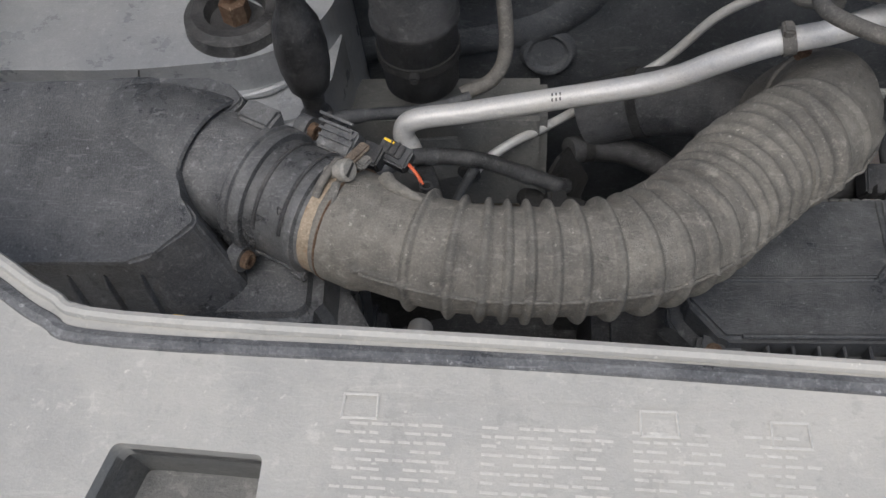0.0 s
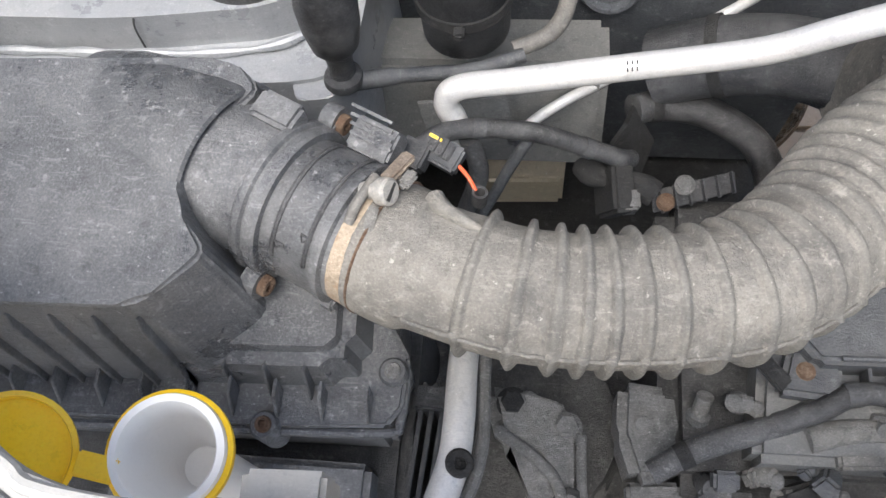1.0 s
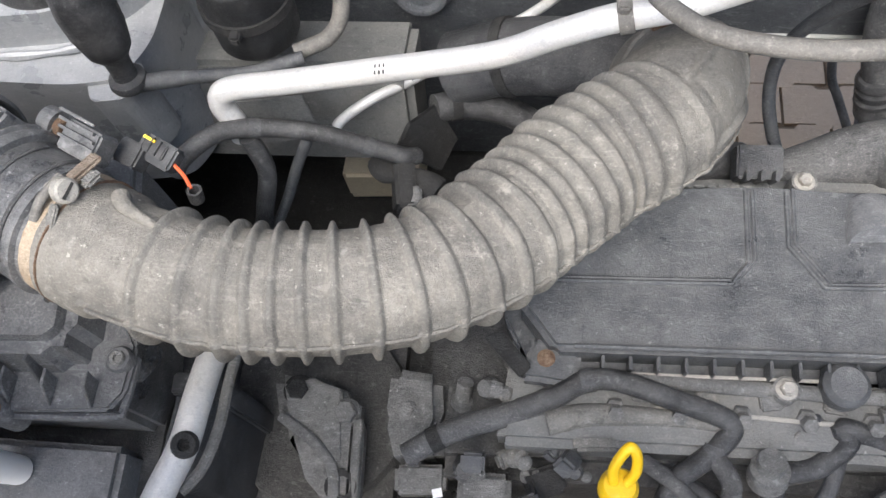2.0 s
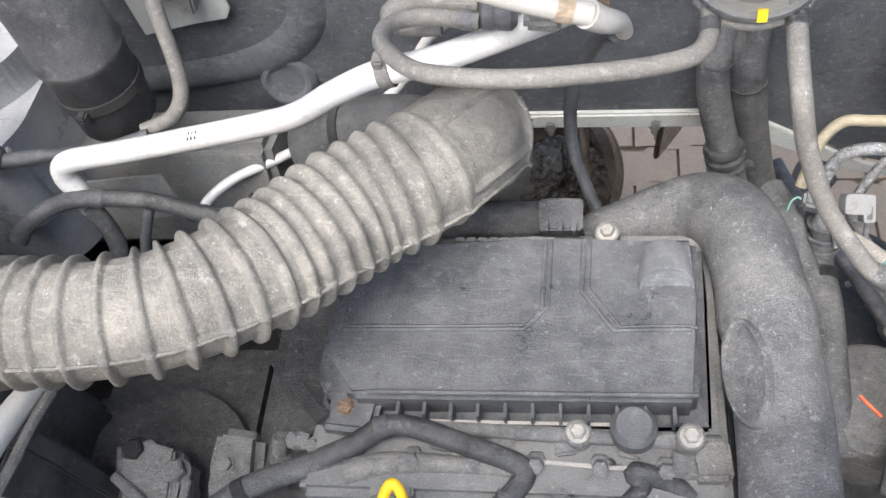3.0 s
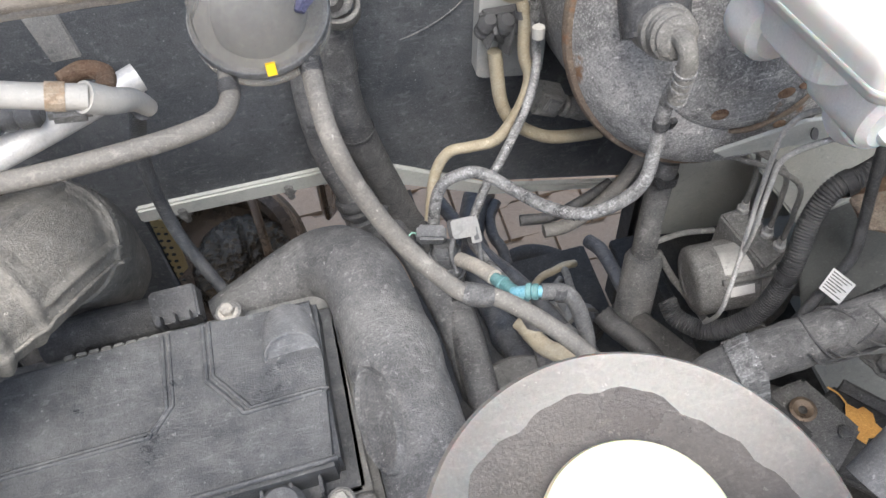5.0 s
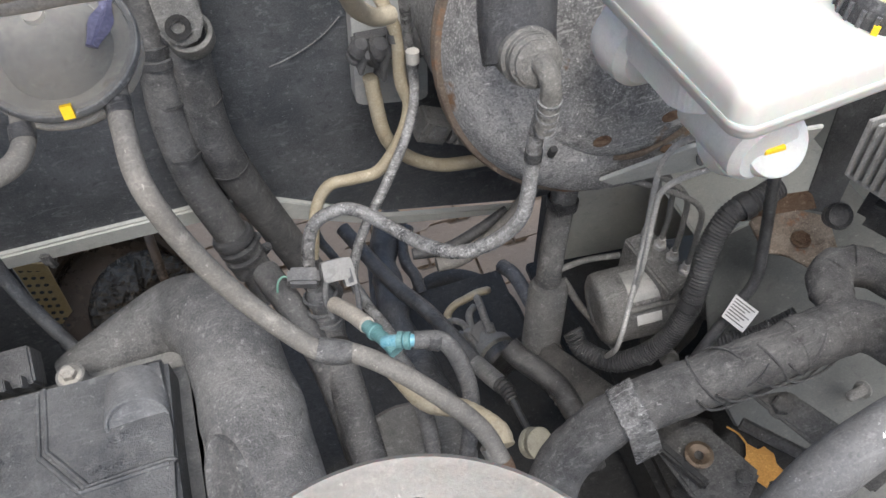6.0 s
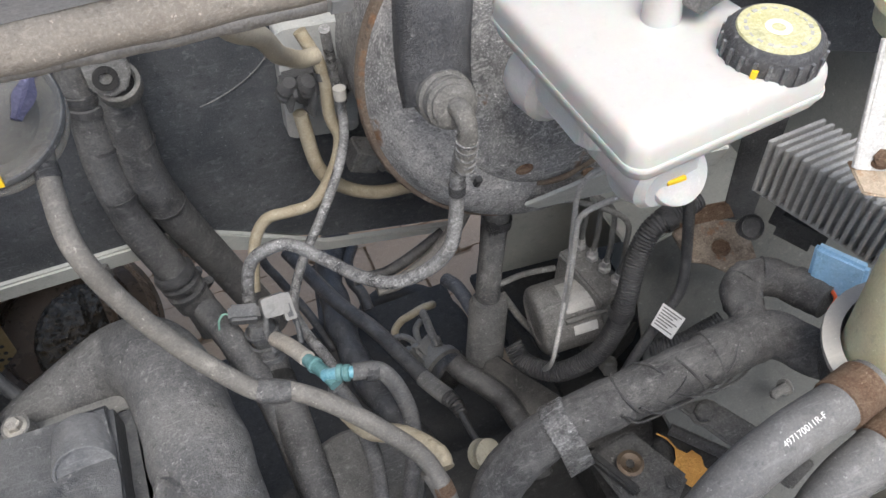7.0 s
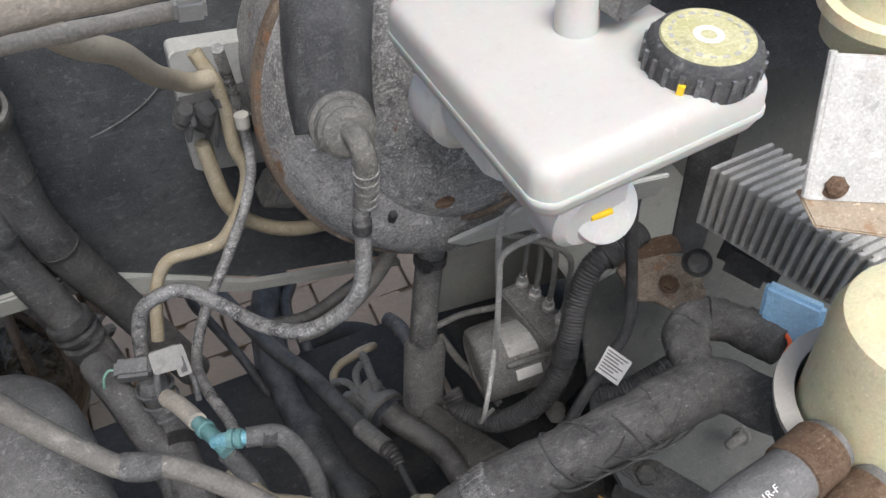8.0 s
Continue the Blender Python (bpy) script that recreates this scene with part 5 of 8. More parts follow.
lidm = aim((-0.290, 0.049, 1.258), (0.35, -0.25, 1))
part("cap", lathe([(0.0, -0.006), (0.028, -0.006), (0.032, -0.003), (0.033, 0.004), (0.030, 0.005), (0.0285, 0.0), (0.0, 0.0)], lidm, 40), yellow_plastic, wash, "open yellow cap")
part("hinge", box((-0.245, 0.045, 1.254), (0.022, 0.014, 0.004), (0, 10, -8), 0.001), yellow_plastic, wash)
wb = thing("washer_level_block", (-0.126, 0.03, 1.28), "pale plastic block beside the washer filler", "block")
part("block", box((-0.127, 0.028, 1.29), (0.04, 0.034, 0.035), (0, 0, 2), 0.003), panel_plastic, wb)

# ---- fuel filter bowl and its hoses ----
filt = thing("fuel_filter", (0.545, 0.43, 1.22), "clear plastic fuel filter bowl with a yellow tag", "fuel filter")
fm = aim((0.546, 0.432, 1.252), (-0.02, -0.30, 1))
part("clear_dome", lathe([(0.0, 0.052), (0.02, 0.050), (0.036, 0.042), (0.043, 0.030), (0.045, 0.008), (0.048, 0.004)], fm, 40, False), clear_plastic, filt, "clear dusty dome")
part("rim", lathe([(0.0445, -0.004), (0.0488, -0.003), (0.0498, 0.0), (0.0488, 0.003), (0.0445, 0.004), (0.0445, -0.004)], fm, 48, False), maf_plastic, filt, "thin grey rim")
part("lower_rim", lathe([(0.0455, -0.014), (0.0490, -0.013), (0.0490, -0.010), (0.0455, -0.009)], fm, 48, False), clear_plastic, filt)
part("bowl_side", lathe([(0.0465, -0.004), (0.0460, -0.018), (0.042, -0.026), (0.030, -0.030)], fm, 44, False), clear_plastic, filt, "clear bowl")
part("base", lathe([(0.043, -0.006), (0.041, -0.018), (0.030, -0.026), (0, -0.028)], fm, 36), bowl_grey, filt, "dusty grey bowl floor")
part("inner_element", lathe([(0.031, -0.006), (0.031, 0.006), (0.029, 0.014), (0.022, 0.026), (0.012, 0.032), (0, 0.033)], fm, 30), bowl_grey, filt, "dusty pale inner dome")
part("inner_post", lathe([(0.006, 0.030), (0.006, 0.037), (0, 0.038)], fm, 14), panel_plastic, filt)
part("stain", sweep([fm @ Vector((0.030, -0.030, 0.0385)), fm @ Vector((0.036, -0.018, 0.0395)), fm @ Vector((0.040, -0.004, 0.0375)), fm @ Vector((0.041, 0.010, 0.036))], lambda s, t: 0.004 + 0.004 * math.sin(s * 110) ** 2, 8, 8, 0.003, lambda a: 0.35 + 0.65 * abs(math.sin(a))), navy_stain, filt, "dark blue stain")
part("tag", box((0.5465, 0.3835, 1.2445), (0.0065, 0.003, 0.0085), (-15, 0, 0), 0), yellow_plastic, filt, "yellow tag")
hose("filter_return_hose", [(0.516, 0.405, 1.232), (0.514, 0.385, 1.226), (0.505, 0.37, 1.225), (0.483, 0.357, 1.23), (0.445, 0.344, 1.238), (0.388, 0.336, 1.243), (0.344, 0.34, 1.242), (0.309, 0.354, 1.236), (0.286, 0.378, 1.228), (0.274, 0.402, 1.22), (0.277, 0.426, 1.212), (0.3, 0.44, 1.205), (0.345, 0.437, 1.2)], 0.0070, grey_rubber, "dusty grey rubber hose from the fuel filter", seg=14)
feed = hose("filter_feed_hose", [(0.573, 0.408, 1.236), (0.572, 0.378, 1.226), (0.574, 0.346, 1.208), (0.586, 0.33, 1.162), (0.608, 0.314, 1.112), (0.635, 0.293, 1.078), (0.651, 0.283, 1.065), (0.67, 0.279, 1.06), (0.697, 0.261, 1.048), (0.726, 0.235, 1.03), (0.75, 0.213, 1.0), (0.758, 0.185, 0.975)], 0.0074, grey_rubber, "long dusty grey hose across the engine", seg=14)
part("joint", sweep([(0.646, 0.2865, 1.0685), (0.653, 0.2835, 1.0645), (0.662, 0.2810, 1.0615), (0.670, 0.2790, 1.0600)], lambda s, t: 0.0075 + 0.0022 * math.sin(math.pi * min(1.0, max(0.0, s / max(t, 1e-6)))) ** 0.6, 18, 8, 0.0015), pipe_rubber, feed, "dark rounded rubber joint")
hose("heater_hose", [(0.585, 0.65, 1.14), (0.574, 0.64, 1.043), (0.567, 0.63, 0.978), (0.57, 0.62, 0.899), (0.586, 0.602, 0.834), (0.6, 0.585, 0.785), (0.61, 0.56, 0.74)], 0.0190, pipe_rubber, "black rubber heater hose", seg=16, group="heater hoses")
hose("heater_hose", [(0.612, 0.645, 1.14), (0.604, 0.64, 1.047), (0.601, 0.632, 0.957), (0.612, 0.635, 0.88), (0.637, 0.645, 0.76), (0.66, 0.64, 0.67), (0.68, 0.63, 0.6)], 0.0215, pipe_rubber, "wide black rubber heater hose", seg=16, group="heater hoses")
for at, ax, r in (((0.577, 0.642, 1.075), (0.1, 0.1, 1), 0.0192), ((0.576, 0.641, 1.060), (0.1, 0.1, 1), 0.0196), ((0.606, 0.640, 1.085), (0.1, 0.08, 1), 0.0218)):
    hc = thing("hose_clamp", at, "black spring clamp on the heater hose", "hose clamp", "heater hose clamps")
    part("clamp_ring", lathe([(r * 0.97, -0.005), (r * 1.07, -0.004), (r * 1.07, 0.004), (r * 0.97, 0.005)], aim(at, ax), 26, False), black_plastic, hc)
qc = thing("quick_connector", (0.595, 0.59, 0.80), "black ribbed quick connector on the heater hose", "hose connector")
qm = aim((0.588, 0.598, 0.826), (0.18, -0.25, -0.9))
part("connector_body", lathe([(0.0165, -0.004), (0.0225, -0.002), (0.0245, 0.002), (0.0245, 0.007), (0.0195, 0.010), (0.0195, 0.013), (0.0240, 0.016), (0.0240, 0.021), (0.0195, 0.024), (0.0195, 0.028), (0.0235, 0.031), (0.0235, 0.036), (0.0195, 0.039), (0.0220, 0.044), (0.0215, 0.056), (0.016, 0.060)], qm, 30), black_plastic, qc)
for k in range(3):
    part("connector_tab", box(qm @ Vector((0.022, 0.010 * (k - 1), 0.012 + 0.014 * k)), (0.012, 0.010, 0.016), (20, 15 * k, 30), 0.002), black_plastic, qc)
hang = thing("hose_hanger", (0.60, 0.61, 1.10), "dusty pale metal hanger for the heater hoses", "bracket")
part("hanger_plate", slab([(0.590, 0.620, 1.165), (0.628, 0.612, 1.165), (0.630, 0.603, 1.118), (0.622, 0.598, 1.103), (0.606, 0.596, 1.100), (0.592, 0.600, 1.110)], 0.006, 0.002), cast_metal, hang)
part("hanger_cup", lathe([(0.019, -0.012), (0.0205, -0.010), (0.0205, 0.004), (0.017, 0.006), (0.014, 0.0)], aim((0.614, 0.612, 1.098), (-0.05, -0.35, 1)), 26, False), grimy_plastic, hang, "dusty pale cup")
part("hanger_eye", lathe([(0.006, 0), (0.011, 0), (0.011, 0.004), (0.006, 0.004), (0.006, 0)], aim((0.607, 0.597, 1.120), (0, -1, 0.35)), 18, False), dark_metal, hang)

# fuel lines at the top behind the intake hose
hose("fuel_line_upper", [(0.325, 0.41, 1.302), (0.339, 0.386, 1.298), (0.352, 0.376, 1.292), (0.392, 0.372, 1.278), (0.433, 0.372, 1.264)], 0.0085, panel_plastic, "dusty pale fuel line", "fuel line", seg=14)
elbow = thing("line_elbow", (0.425, 0.396, 1.24), "dusty pale elbow with a rusty collar", "pipe elbow")
part("elbow", sweep([(0.430, 0.372, 1.265), (0.442, 0.380, 1.25), (0.452, 0.394, 1.234), (0.457, 0.403, 1.216)], lambda s, t: 0.0105 - 0.004 * s / max(t, 1e-6), 14, 8, 0.003), panel_plastic, elbow)
part("collar", sweep([(0.410, 0.408, 1.250), (0.425, 0.415, 1.250), (0.439, 0.407, 1.250), (0.439, 0.391, 1.250)], 0.0065, 10), rust, elbow, "rusty collar")
hose("fuel_line_loop", [(0.345, 0.456, 1.2), (0.305, 0.466, 1.196), (0.278, 0.47, 1.191), (0.266, 0.463, 1.188), (0.277, 0.456, 1.18), (0.31, 0.456, 1.178)], 0.008, grey_rubber, "dusty looped fuel hose", "fuel hose", seg=12)
vcon = thing("line_coupling", (0.355, 0.425, 1.21), "dark ribbed hose coupling", "coupling")
part("coupling", lathe([(0.010, 0), (0.013, 0.003), (0.013, 0.010), (0.011, 0.013), (0.013, 0.016), (0.013, 0.026), (0.009, 0.030), (0, 0.030)], aim((0.345, 0.447, 1.199), (1, -0.05, -0.05)), 20), cover_plastic, vcon)
part("coupling_body", box((0.395, 0.438, 1.196), (0.03, 0.016, 0.014), (0, 10, 0), 0.004), cast_metal, vcon)
hose("drop_hose", [(0.452, 0.402, 1.215), (0.440, 0.430, 1.185), (0.420, 0.460, 1.11), (0.412, 0.475, 1.04), (0.415, 0.468, 0.99), (0.428, 0.452, 0.945), (0.445, 0.43, 0.91)], 0.0065, cover_plastic, "thin grey hanging hose", seg=10)
cowlbits = thing("wiper_linkage_tray", (0.36, 0.46, 1.30), "dusty pale linkage tray under the cowl", "tray")
part("tray", box((0.37, 0.475, 1.29), (0.075, 0.05, 0.05), (-10, 0, 6), 0.012), panel_plastic, cowlbits)
part("tray_pipe", sweep([(0.18, 0.49, 1.262), (0.30, 0.462, 1.276), (0.40, 0.448, 1.285), (0.47, 0.44, 1.29), (0.52, 0.45, 1.29)], 0.008, 12), grey_rubber, cowlbits, "dusty thin pipe")
part("tray_strap", slab([(0.395, 0.44, 1.31), (0.42, 0.44, 1.31), (0.425, 0.43, 1.25), (0.405, 0.43, 1.25)], 0.003, 0.001), rail_metal, cowlbits)

# ---- exhaust and ground seen behind the engine ----
cat = thing("exhaust_heat_shield", (0.38, 0.74, 0.5), "crinkled metal exhaust heat shield on a dark downpipe", "heat shield")
cm = aim((0.370, 0.930, 0.275), (0.12, -0.45, 0.88))
bm = lathe([(0.108, -0.08), (0.107, -0.03), (0.101, 0.004), (0.088, 0.028), (0.066, 0.046), (0.038, 0.057), (0.016, 0.060), (0.0, 0.060)], cm, 64)
bmesh.ops.subdivide_edges(bm, edges=list(bm.edges), cuts=3, use_grid_fill=True)
for v in bm.verts:
    u = noise.noise_vector(v.co * 62)
    fold = math.sin(noise.noise(v.co * 42) * 13 + v.co.x * 330 - v.co.y * 150)
    v.co += Vector(u) * 0.0022 + Vector((0.12, -0.45, 0.88)) * 0.0032 * fold
part("crinkled_shell", bm, foil, cat, "crinkled foil dome", sharp=12)
cm3 = aim((0.325, 0.960, 0.290), (0.10, -0.42, 0.90))
part("can", lathe([(0.0, -0.20), (0.160, -0.20), (0.166, -0.06), (0.164, -0.02), (0.150, 0.012), (0.128, 0.020), (0.116, 0.008), (0.113, -0.05)], cm3, 60), scorched, cat, "scorched brown casing")
part("rim", lathe([(0.166, -0.060), (0.173, -0.054), (0.173, -0.036), (0.165, -0.030)], cm3, 60, False), scorched, cat)
part("strap", sweep([(0.405, 1.05, 0.395), (0.412, 0.99, 0.385), (0.418, 0.93, 0.350), (0.420, 0.88, 0.290)], 0.009, 10), scorched, cat)
guard = thing("perforated_guard", (0.29, 0.78, 0.55), "brass-coloured perforated guard beside the exhaust", "heat guard")
part("guard_sheet", slab([(0.255, 0.780, 0.68), (0.322, 0.780, 0.645), (0.312, 0.782, 0.52), (0.235, 0.784, 0.44)], 0.003, 0), brass_sheet, guard)
for r in range(9):
    for c in range(6):
        p = Vector((0.258 + 0.010 * c - 0.0015 * r, 0.7785, 0.655 - 0.018 * r - 0.004 * c))
        part("perforation", lathe([(0.0034, 0.0), (0.0034, 0.0012), (0, 0.0012)], aim(p, (0, -1, 0)), 8), ink, guard)
hose("rear_engine_tube", [(0.27, 0.41, 0.94), (0.31, 0.415, 0.945), (0.36, 0.418, 0.94), (0.40, 0.43, 0.92)], 0.020, black_plastic, "dark plastic tube behind the valve cover", "tube", seg=16)

rearx = thing("rear_chassis_parts", (0.9, 0.8, 0.3), "added dark box for the unlit depth, and a tunnel side, below the bulkhead", "chassis", kind="structure")
# plain dark box added where there is only unlit depth
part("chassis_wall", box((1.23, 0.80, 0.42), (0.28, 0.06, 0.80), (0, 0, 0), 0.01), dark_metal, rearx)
tunnel = part("tunnel_wall", slab([(0.546, 0.88, 0.64), (0.606, 1.10, 0.60), (0.606, 1.10, 0.24), (0.538, 0.90, 0.40)], 0.010, 0.003), scorched, rearx, "scorched brown tunnel side")
hexbolt("tunnel_bolt", (0.560, 0.975, 0.372), (-0.7, -0.6, 0.4), 0.024, brass_sheet, tunnel, 0.5, 1.3, "pale brass bolt")

# ---- hoses between engine and bulkhead ----
hose("beige_vacuum_hose", [(0.785, 0.614, 1.1), (0.797, 0.597, 1.06), (0.795, 0.585, 1.01), (0.8, 0.578, 0.98), (0.785, 0.566, 0.948), (0.758, 0.56, 0.915), (0.73, 0.566, 0.905), (0.704, 0.571, 0.898), (0.684, 0.563, 0.872), (0.668, 0.533, 0.83)], 0.0066, beige_tube, "yellowed beige vacuum hose", seg=12)
hose("braided_hose", [(0.8, 0.572, 1.13), (0.807, 0.59, 1.05), (0.806, 0.575, 1.0), (0.791, 0.554, 0.97), (0.759, 0.526, 0.935), (0.723, 0.499, 0.9), (0.701, 0.466, 0.88), (0.701, 0.421, 0.9), (0.711, 0.373, 0.92), (0.715, 0.345, 0.93)], 0.0052, scuffed_rubber, "grey scuffed braided hose", seg=12)
hose("s_shaped_hose", [(0.658, 0.448, 0.87), (0.66, 0.463, 0.92), (0.673, 0.477, 0.958), (0.698, 0.475, 0.975), (0.718, 0.467, 0.975), (0.742, 0.44, 0.972), (0.764, 0.406, 0.98), (0.788, 0.383, 0.99), (0.815, 0.371, 1.01), (0.835, 0.366, 1.04), (0.845, 0.376, 1.07), (0.848, 0.38, 1.12), (0.849, 0.372, 1.16)], 0.0064, scuffed_rubber, "black scuffed brake servo vacuum hose", seg=14)
wc = thing("white_connector", (0.68, 0.43, 0.93), "pale plastic coupling on the hoses", "connector")
wcm = pose(0.682, 0.424, 0.956, 38, 4, 4)
part("body", merge(prism(rounded([(-0.014, -0.009), (0.010, -0.011), (0.012, 0.009), (-0.013, 0.010)], 0.003, 3), -0.009, 0.009, 0.002, wcm), prism(rounded([(0.004, -0.018), (0.015, -0.018), (0.015, 0.008), (0.004, 0.008)], 0.002, 3), -0.007, 0.007, 0.0015, wcm)), wax_plastic, wc)
part("clip_window", prism([(0.007, -0.015), (0.012, -0.015), (0.012, -0.002), (0.007, -0.002)], 0.0066, 0.0078, 0.0003, wcm), cover_plastic, wc, "dark clip window")
for dx in (-0.013, 0.013):
    part("cage_leg", sweep([wcm @ Vector((dx * 0.8, -0.006, -0.004)), wcm @ Vector((dx * 1.15, -0.024, -0.012)), wcm @ Vector((dx, -0.044, -0.016))], 0.0028, 8), maf_plastic, wc)
for h in (0.012, 0.026, 0.040):
    part("cage_ring", lathe([(0.0150, -0.0016), (0.0172, -0.001), (0.0172, 0.001), (0.0150, 0.0016)], aim(Vector((0.664, 0.412, 0.880)) + Vector((-0.03, 0.30, 0.75)).normalized() * h, (-0.03, 0.30, 0.75)), 18, False), maf_plastic, wc)
part("plug_half", box((0.652, 0.437, 0.938), (0.030, 0.017, 0.016), (10, 8, -12), 0.003), maf_plastic, wc, "grey plug half")
part("collar", lathe([(0.011, 0), (0.0135, 0.003), (0.0135, 0.008), (0.011, 0.010), (0.0135, 0.013), (0.0135, 0.018), (0.011, 0.020), (0.013, 0.030), (0.0145, 0.034), (0.0145, 0.040), (0.010, 0.05), (0, 0.05)], aim((0.664, 0.412, 0.880), (-0.03, 0.30, 0.75)), 20), maf_plastic, wc, "grey ribbed collar")
part("wire", sweep([(0.640, 0.44, 0.938), (0.634, 0.443, 0.940), (0.628, 0.440, 0.937), (0.625, 0.434, 0.930)], 0.0011, 6), green_wire, wc, "green wire")
hose("lower_coolant_hose", [(0.662, 0.418, 0.88), (0.66, 0.4, 0.872), (0.663, 0.356, 0.87), (0.664, 0.288, 0.85), (0.668, 0.22, 0.82)], 0.0175, pipe_rubber, "thick dusty black coolant hose", seg=16)
hose("side_coolant_hose", [(0.618, 0.478, 0.905), (0.625, 0.455, 0.908), (0.632, 0.435, 0.905), (0.638, 0.415, 0.893), (0.645, 0.395, 0.885), (0.652, 0.36, 0.868), (0.657, 0.31, 0.845), (0.660, 0.25, 0.815)], 0.014, pipe_rubber, "short dusty black hose", seg=14)
tee = thing("cyan_tee", (0.706, 0.325, 0.96), "turquoise plastic hose tee", "hose tee")
part("tee_body", sweep([(0.692, 0.346, 0.975), (0.702, 0.320, 0.988), (0.707, 0.306, 0.990)], 0.0060, 14), cyan_plastic, tee)
part("tee_branch", sweep([(0.700, 0.318, 0.990), (0.711, 0.312, 0.997), (0.726, 0.306, 0.999)], 0.0054, 14), sky_plastic, tee, "light blue branch")
for at, ax in (((0.696, 0.336, 0.980), (0.4, -0.86, 0.4)), ((0.7125, 0.3115, 0.9975), (0.9, -0.4, 0.15)), ((0.718, 0.309, 0.998), (0.9, -0.4, 0.15))):
    part("barb_ring", lathe([(0.0052, -0.003), (0.0074, -0.002), (0.0074, 0.002), (0.0052, 0.003)], aim(at, ax), 18, False), cyan_plastic, tee)
hose("tee_upper_tube", [(0.672, 0.398, 0.94), (0.682, 0.375, 0.957), (0.692, 0.347, 0.975)], 0.0075, strip_tan, "short dusty beige tube above the tee")
hose("tee_return_hose", [(0.722, 0.308, 0.998), (0.747, 0.302, 0.99), (0.76, 0.285, 0.95), (0.757, 0.262, 0.92), (0.74, 0.232, 0.88), (0.72, 0.19, 0.84)], 0.0075, pipe_rubber, "grey braided return hose", seg=12)
hose("tee_lower_hose", [(0.706, 0.308, 0.985), (0.716, 0.293, 0.95), (0.72, 0.263, 0.905), (0.713, 0.23, 0.88), (0.7, 0.18, 0.84)], 0.0075, pipe_rubber, "grey rubber hose below the tee", seg=12)
hose("yellow_corrugated_tube", [(0.704, 0.308, 0.955), (0.72, 0.275, 0.952), (0.747, 0.255, 0.958), (0.765, 0.228, 0.966), (0.766, 0.212, 0.965)], lambda s, t: 0.0085 + 0.0002 * math.sin(s * 900), beige_tube, "smooth yellowed plastic tube under the hose", "tube", seg=12, step=0.0015)
hose("feed_hose_tail", [(0.752, 0.208, 0.99), (0.757, 0.19, 0.975), (0.757, 0.165, 0.95)], 0.009, grey_rubber, "dusty hose tail with a clamp", seg=14)
alt = thing("alternator", (0.70, 0.22, 0.80), "dusty grey alternator housing", "alternator")
part("housing", lathe([(0.0, -0.10), (0.055, -0.10), (0.06, -0.09), (0.06, -0.01), (0.052, 0.0), (0.02, 0.004), (0, 0.004)], aim((0.705, 0.275, 0.845), (0.0, 0.05, 1)), 32), cast_metal, alt)
for k in range(7):
    part("fin", box((0.628 + 0.001 * k, 0.29 - 0.004 * k, 0.80 + 0.011 * k), (0.03, 0.03, 0.004), (0, 10, 20), 0.001), dark_metal, alt)

# bulkhead fittings beside the servo
bf = thing("bulkhead_grommet_plate", (0.80, 0.65, 1.0), "pale grey bulkhead plate with pipe clips", "plate")
part("plate", prism(rounded([(0.757, 0.935), (0.838, 0.918), (0.842, 1.075), (0.765, 1.085)], 0.008, 4), 0.0, 0.022, 0.006, Matrix.Translation((0, 0.662, 0)) @ pose(0, 0, 0, 90, 0, 0), seg=3), body_paint, bf, "pale painted box")
for x, z, r in ((0.762, 1.035, 0.0105), (0.780, 1.030, 0.0120), (0.800, 1.034, 0.0115), (0.822, 1.028, 0.0125), (0.838, 1.036, 0.0100)):
    part("clip", lathe([(r * 0.6, -0.016), (r, -0.014), (r, -0.008), (r * 0.75, -0.005), (r, -0.002), (r, 0.004), (r * 0.75, 0.007), (r * 0.95, 0.010), (r * 0.6, 0.016)], aim((x, 0.612, z), (0.25 * math.sin(x * 300), -0.5, 1)), 18), black_plastic, bf, "black pipe clip")
part("white_sleeve", lathe([(0.0066, 0), (0.0066, 0.012), (0.0, 0.012)], aim((0.806, 0.574, 1.040), (0.05, 0.15, 1)), 14), panel_plastic, bf, "white sleeve")
part("clip_bar", box((0.802, 0.622, 1.030), (0.088, 0.020, 0.024), (0, 3, 0), 0.004), black_plastic, bf, "black clip bar")
for k in range(9):
    part("clip_prong", box((0.762 + 0.0105 * k, 0.606, 1.026 + 0.006 * math.sin(k * 2.3)), (0.0045, 0.020, 0.020 + 0.008 * (k % 3)), (25 * math.sin(k * 1.7), 20 * math.cos(k * 2.9), 15 * math.sin(k * 4.1)), 0.001), black_plastic, bf, "black clip prong")
sens = thing("bulkhead_plug", (0.83, 0.61, 0.92), "grey wiring plug on the bulkhead", "connector")
part("plug_body", box((0.829, 0.598, 0.921), (0.036, 0.030, 0.032), (0, 28, 0), 0.003), cast_metal, sens)
part("latch", box((0.831, 0.580, 0.926), (0.018, 0.006, 0.018), (0, 28, 0), 0.002), maf_plastic, sens)
part("neck", lathe([(0.011, 0), (0.013, 0.004), (0.011, 0.008), (0.013, 0.012), (0.011, 0.018), (0.0125, 0.022), (0.0125, 0.030), (0.010, 0.034), (0.010, 0.058), (0, 0.058)], aim((0.846, 0.592, 0.911), (1, -0.1, -0.55)), 18), cast_metal, sens)
hose("bulkhead_vent_hose", [(0.690, 0.395, 1.325), (0.708, 0.425, 1.275), (0.729, 0.464, 1.231), (0.745, 0.510, 1.172), (0.757, 0.545, 1.135), (0.772, 0.562, 1.112), (0.788, 0.572, 1.103)], 0.0082, pale_hose, "yellowed beige vent hose ending at the bulkhead box", seg=16)
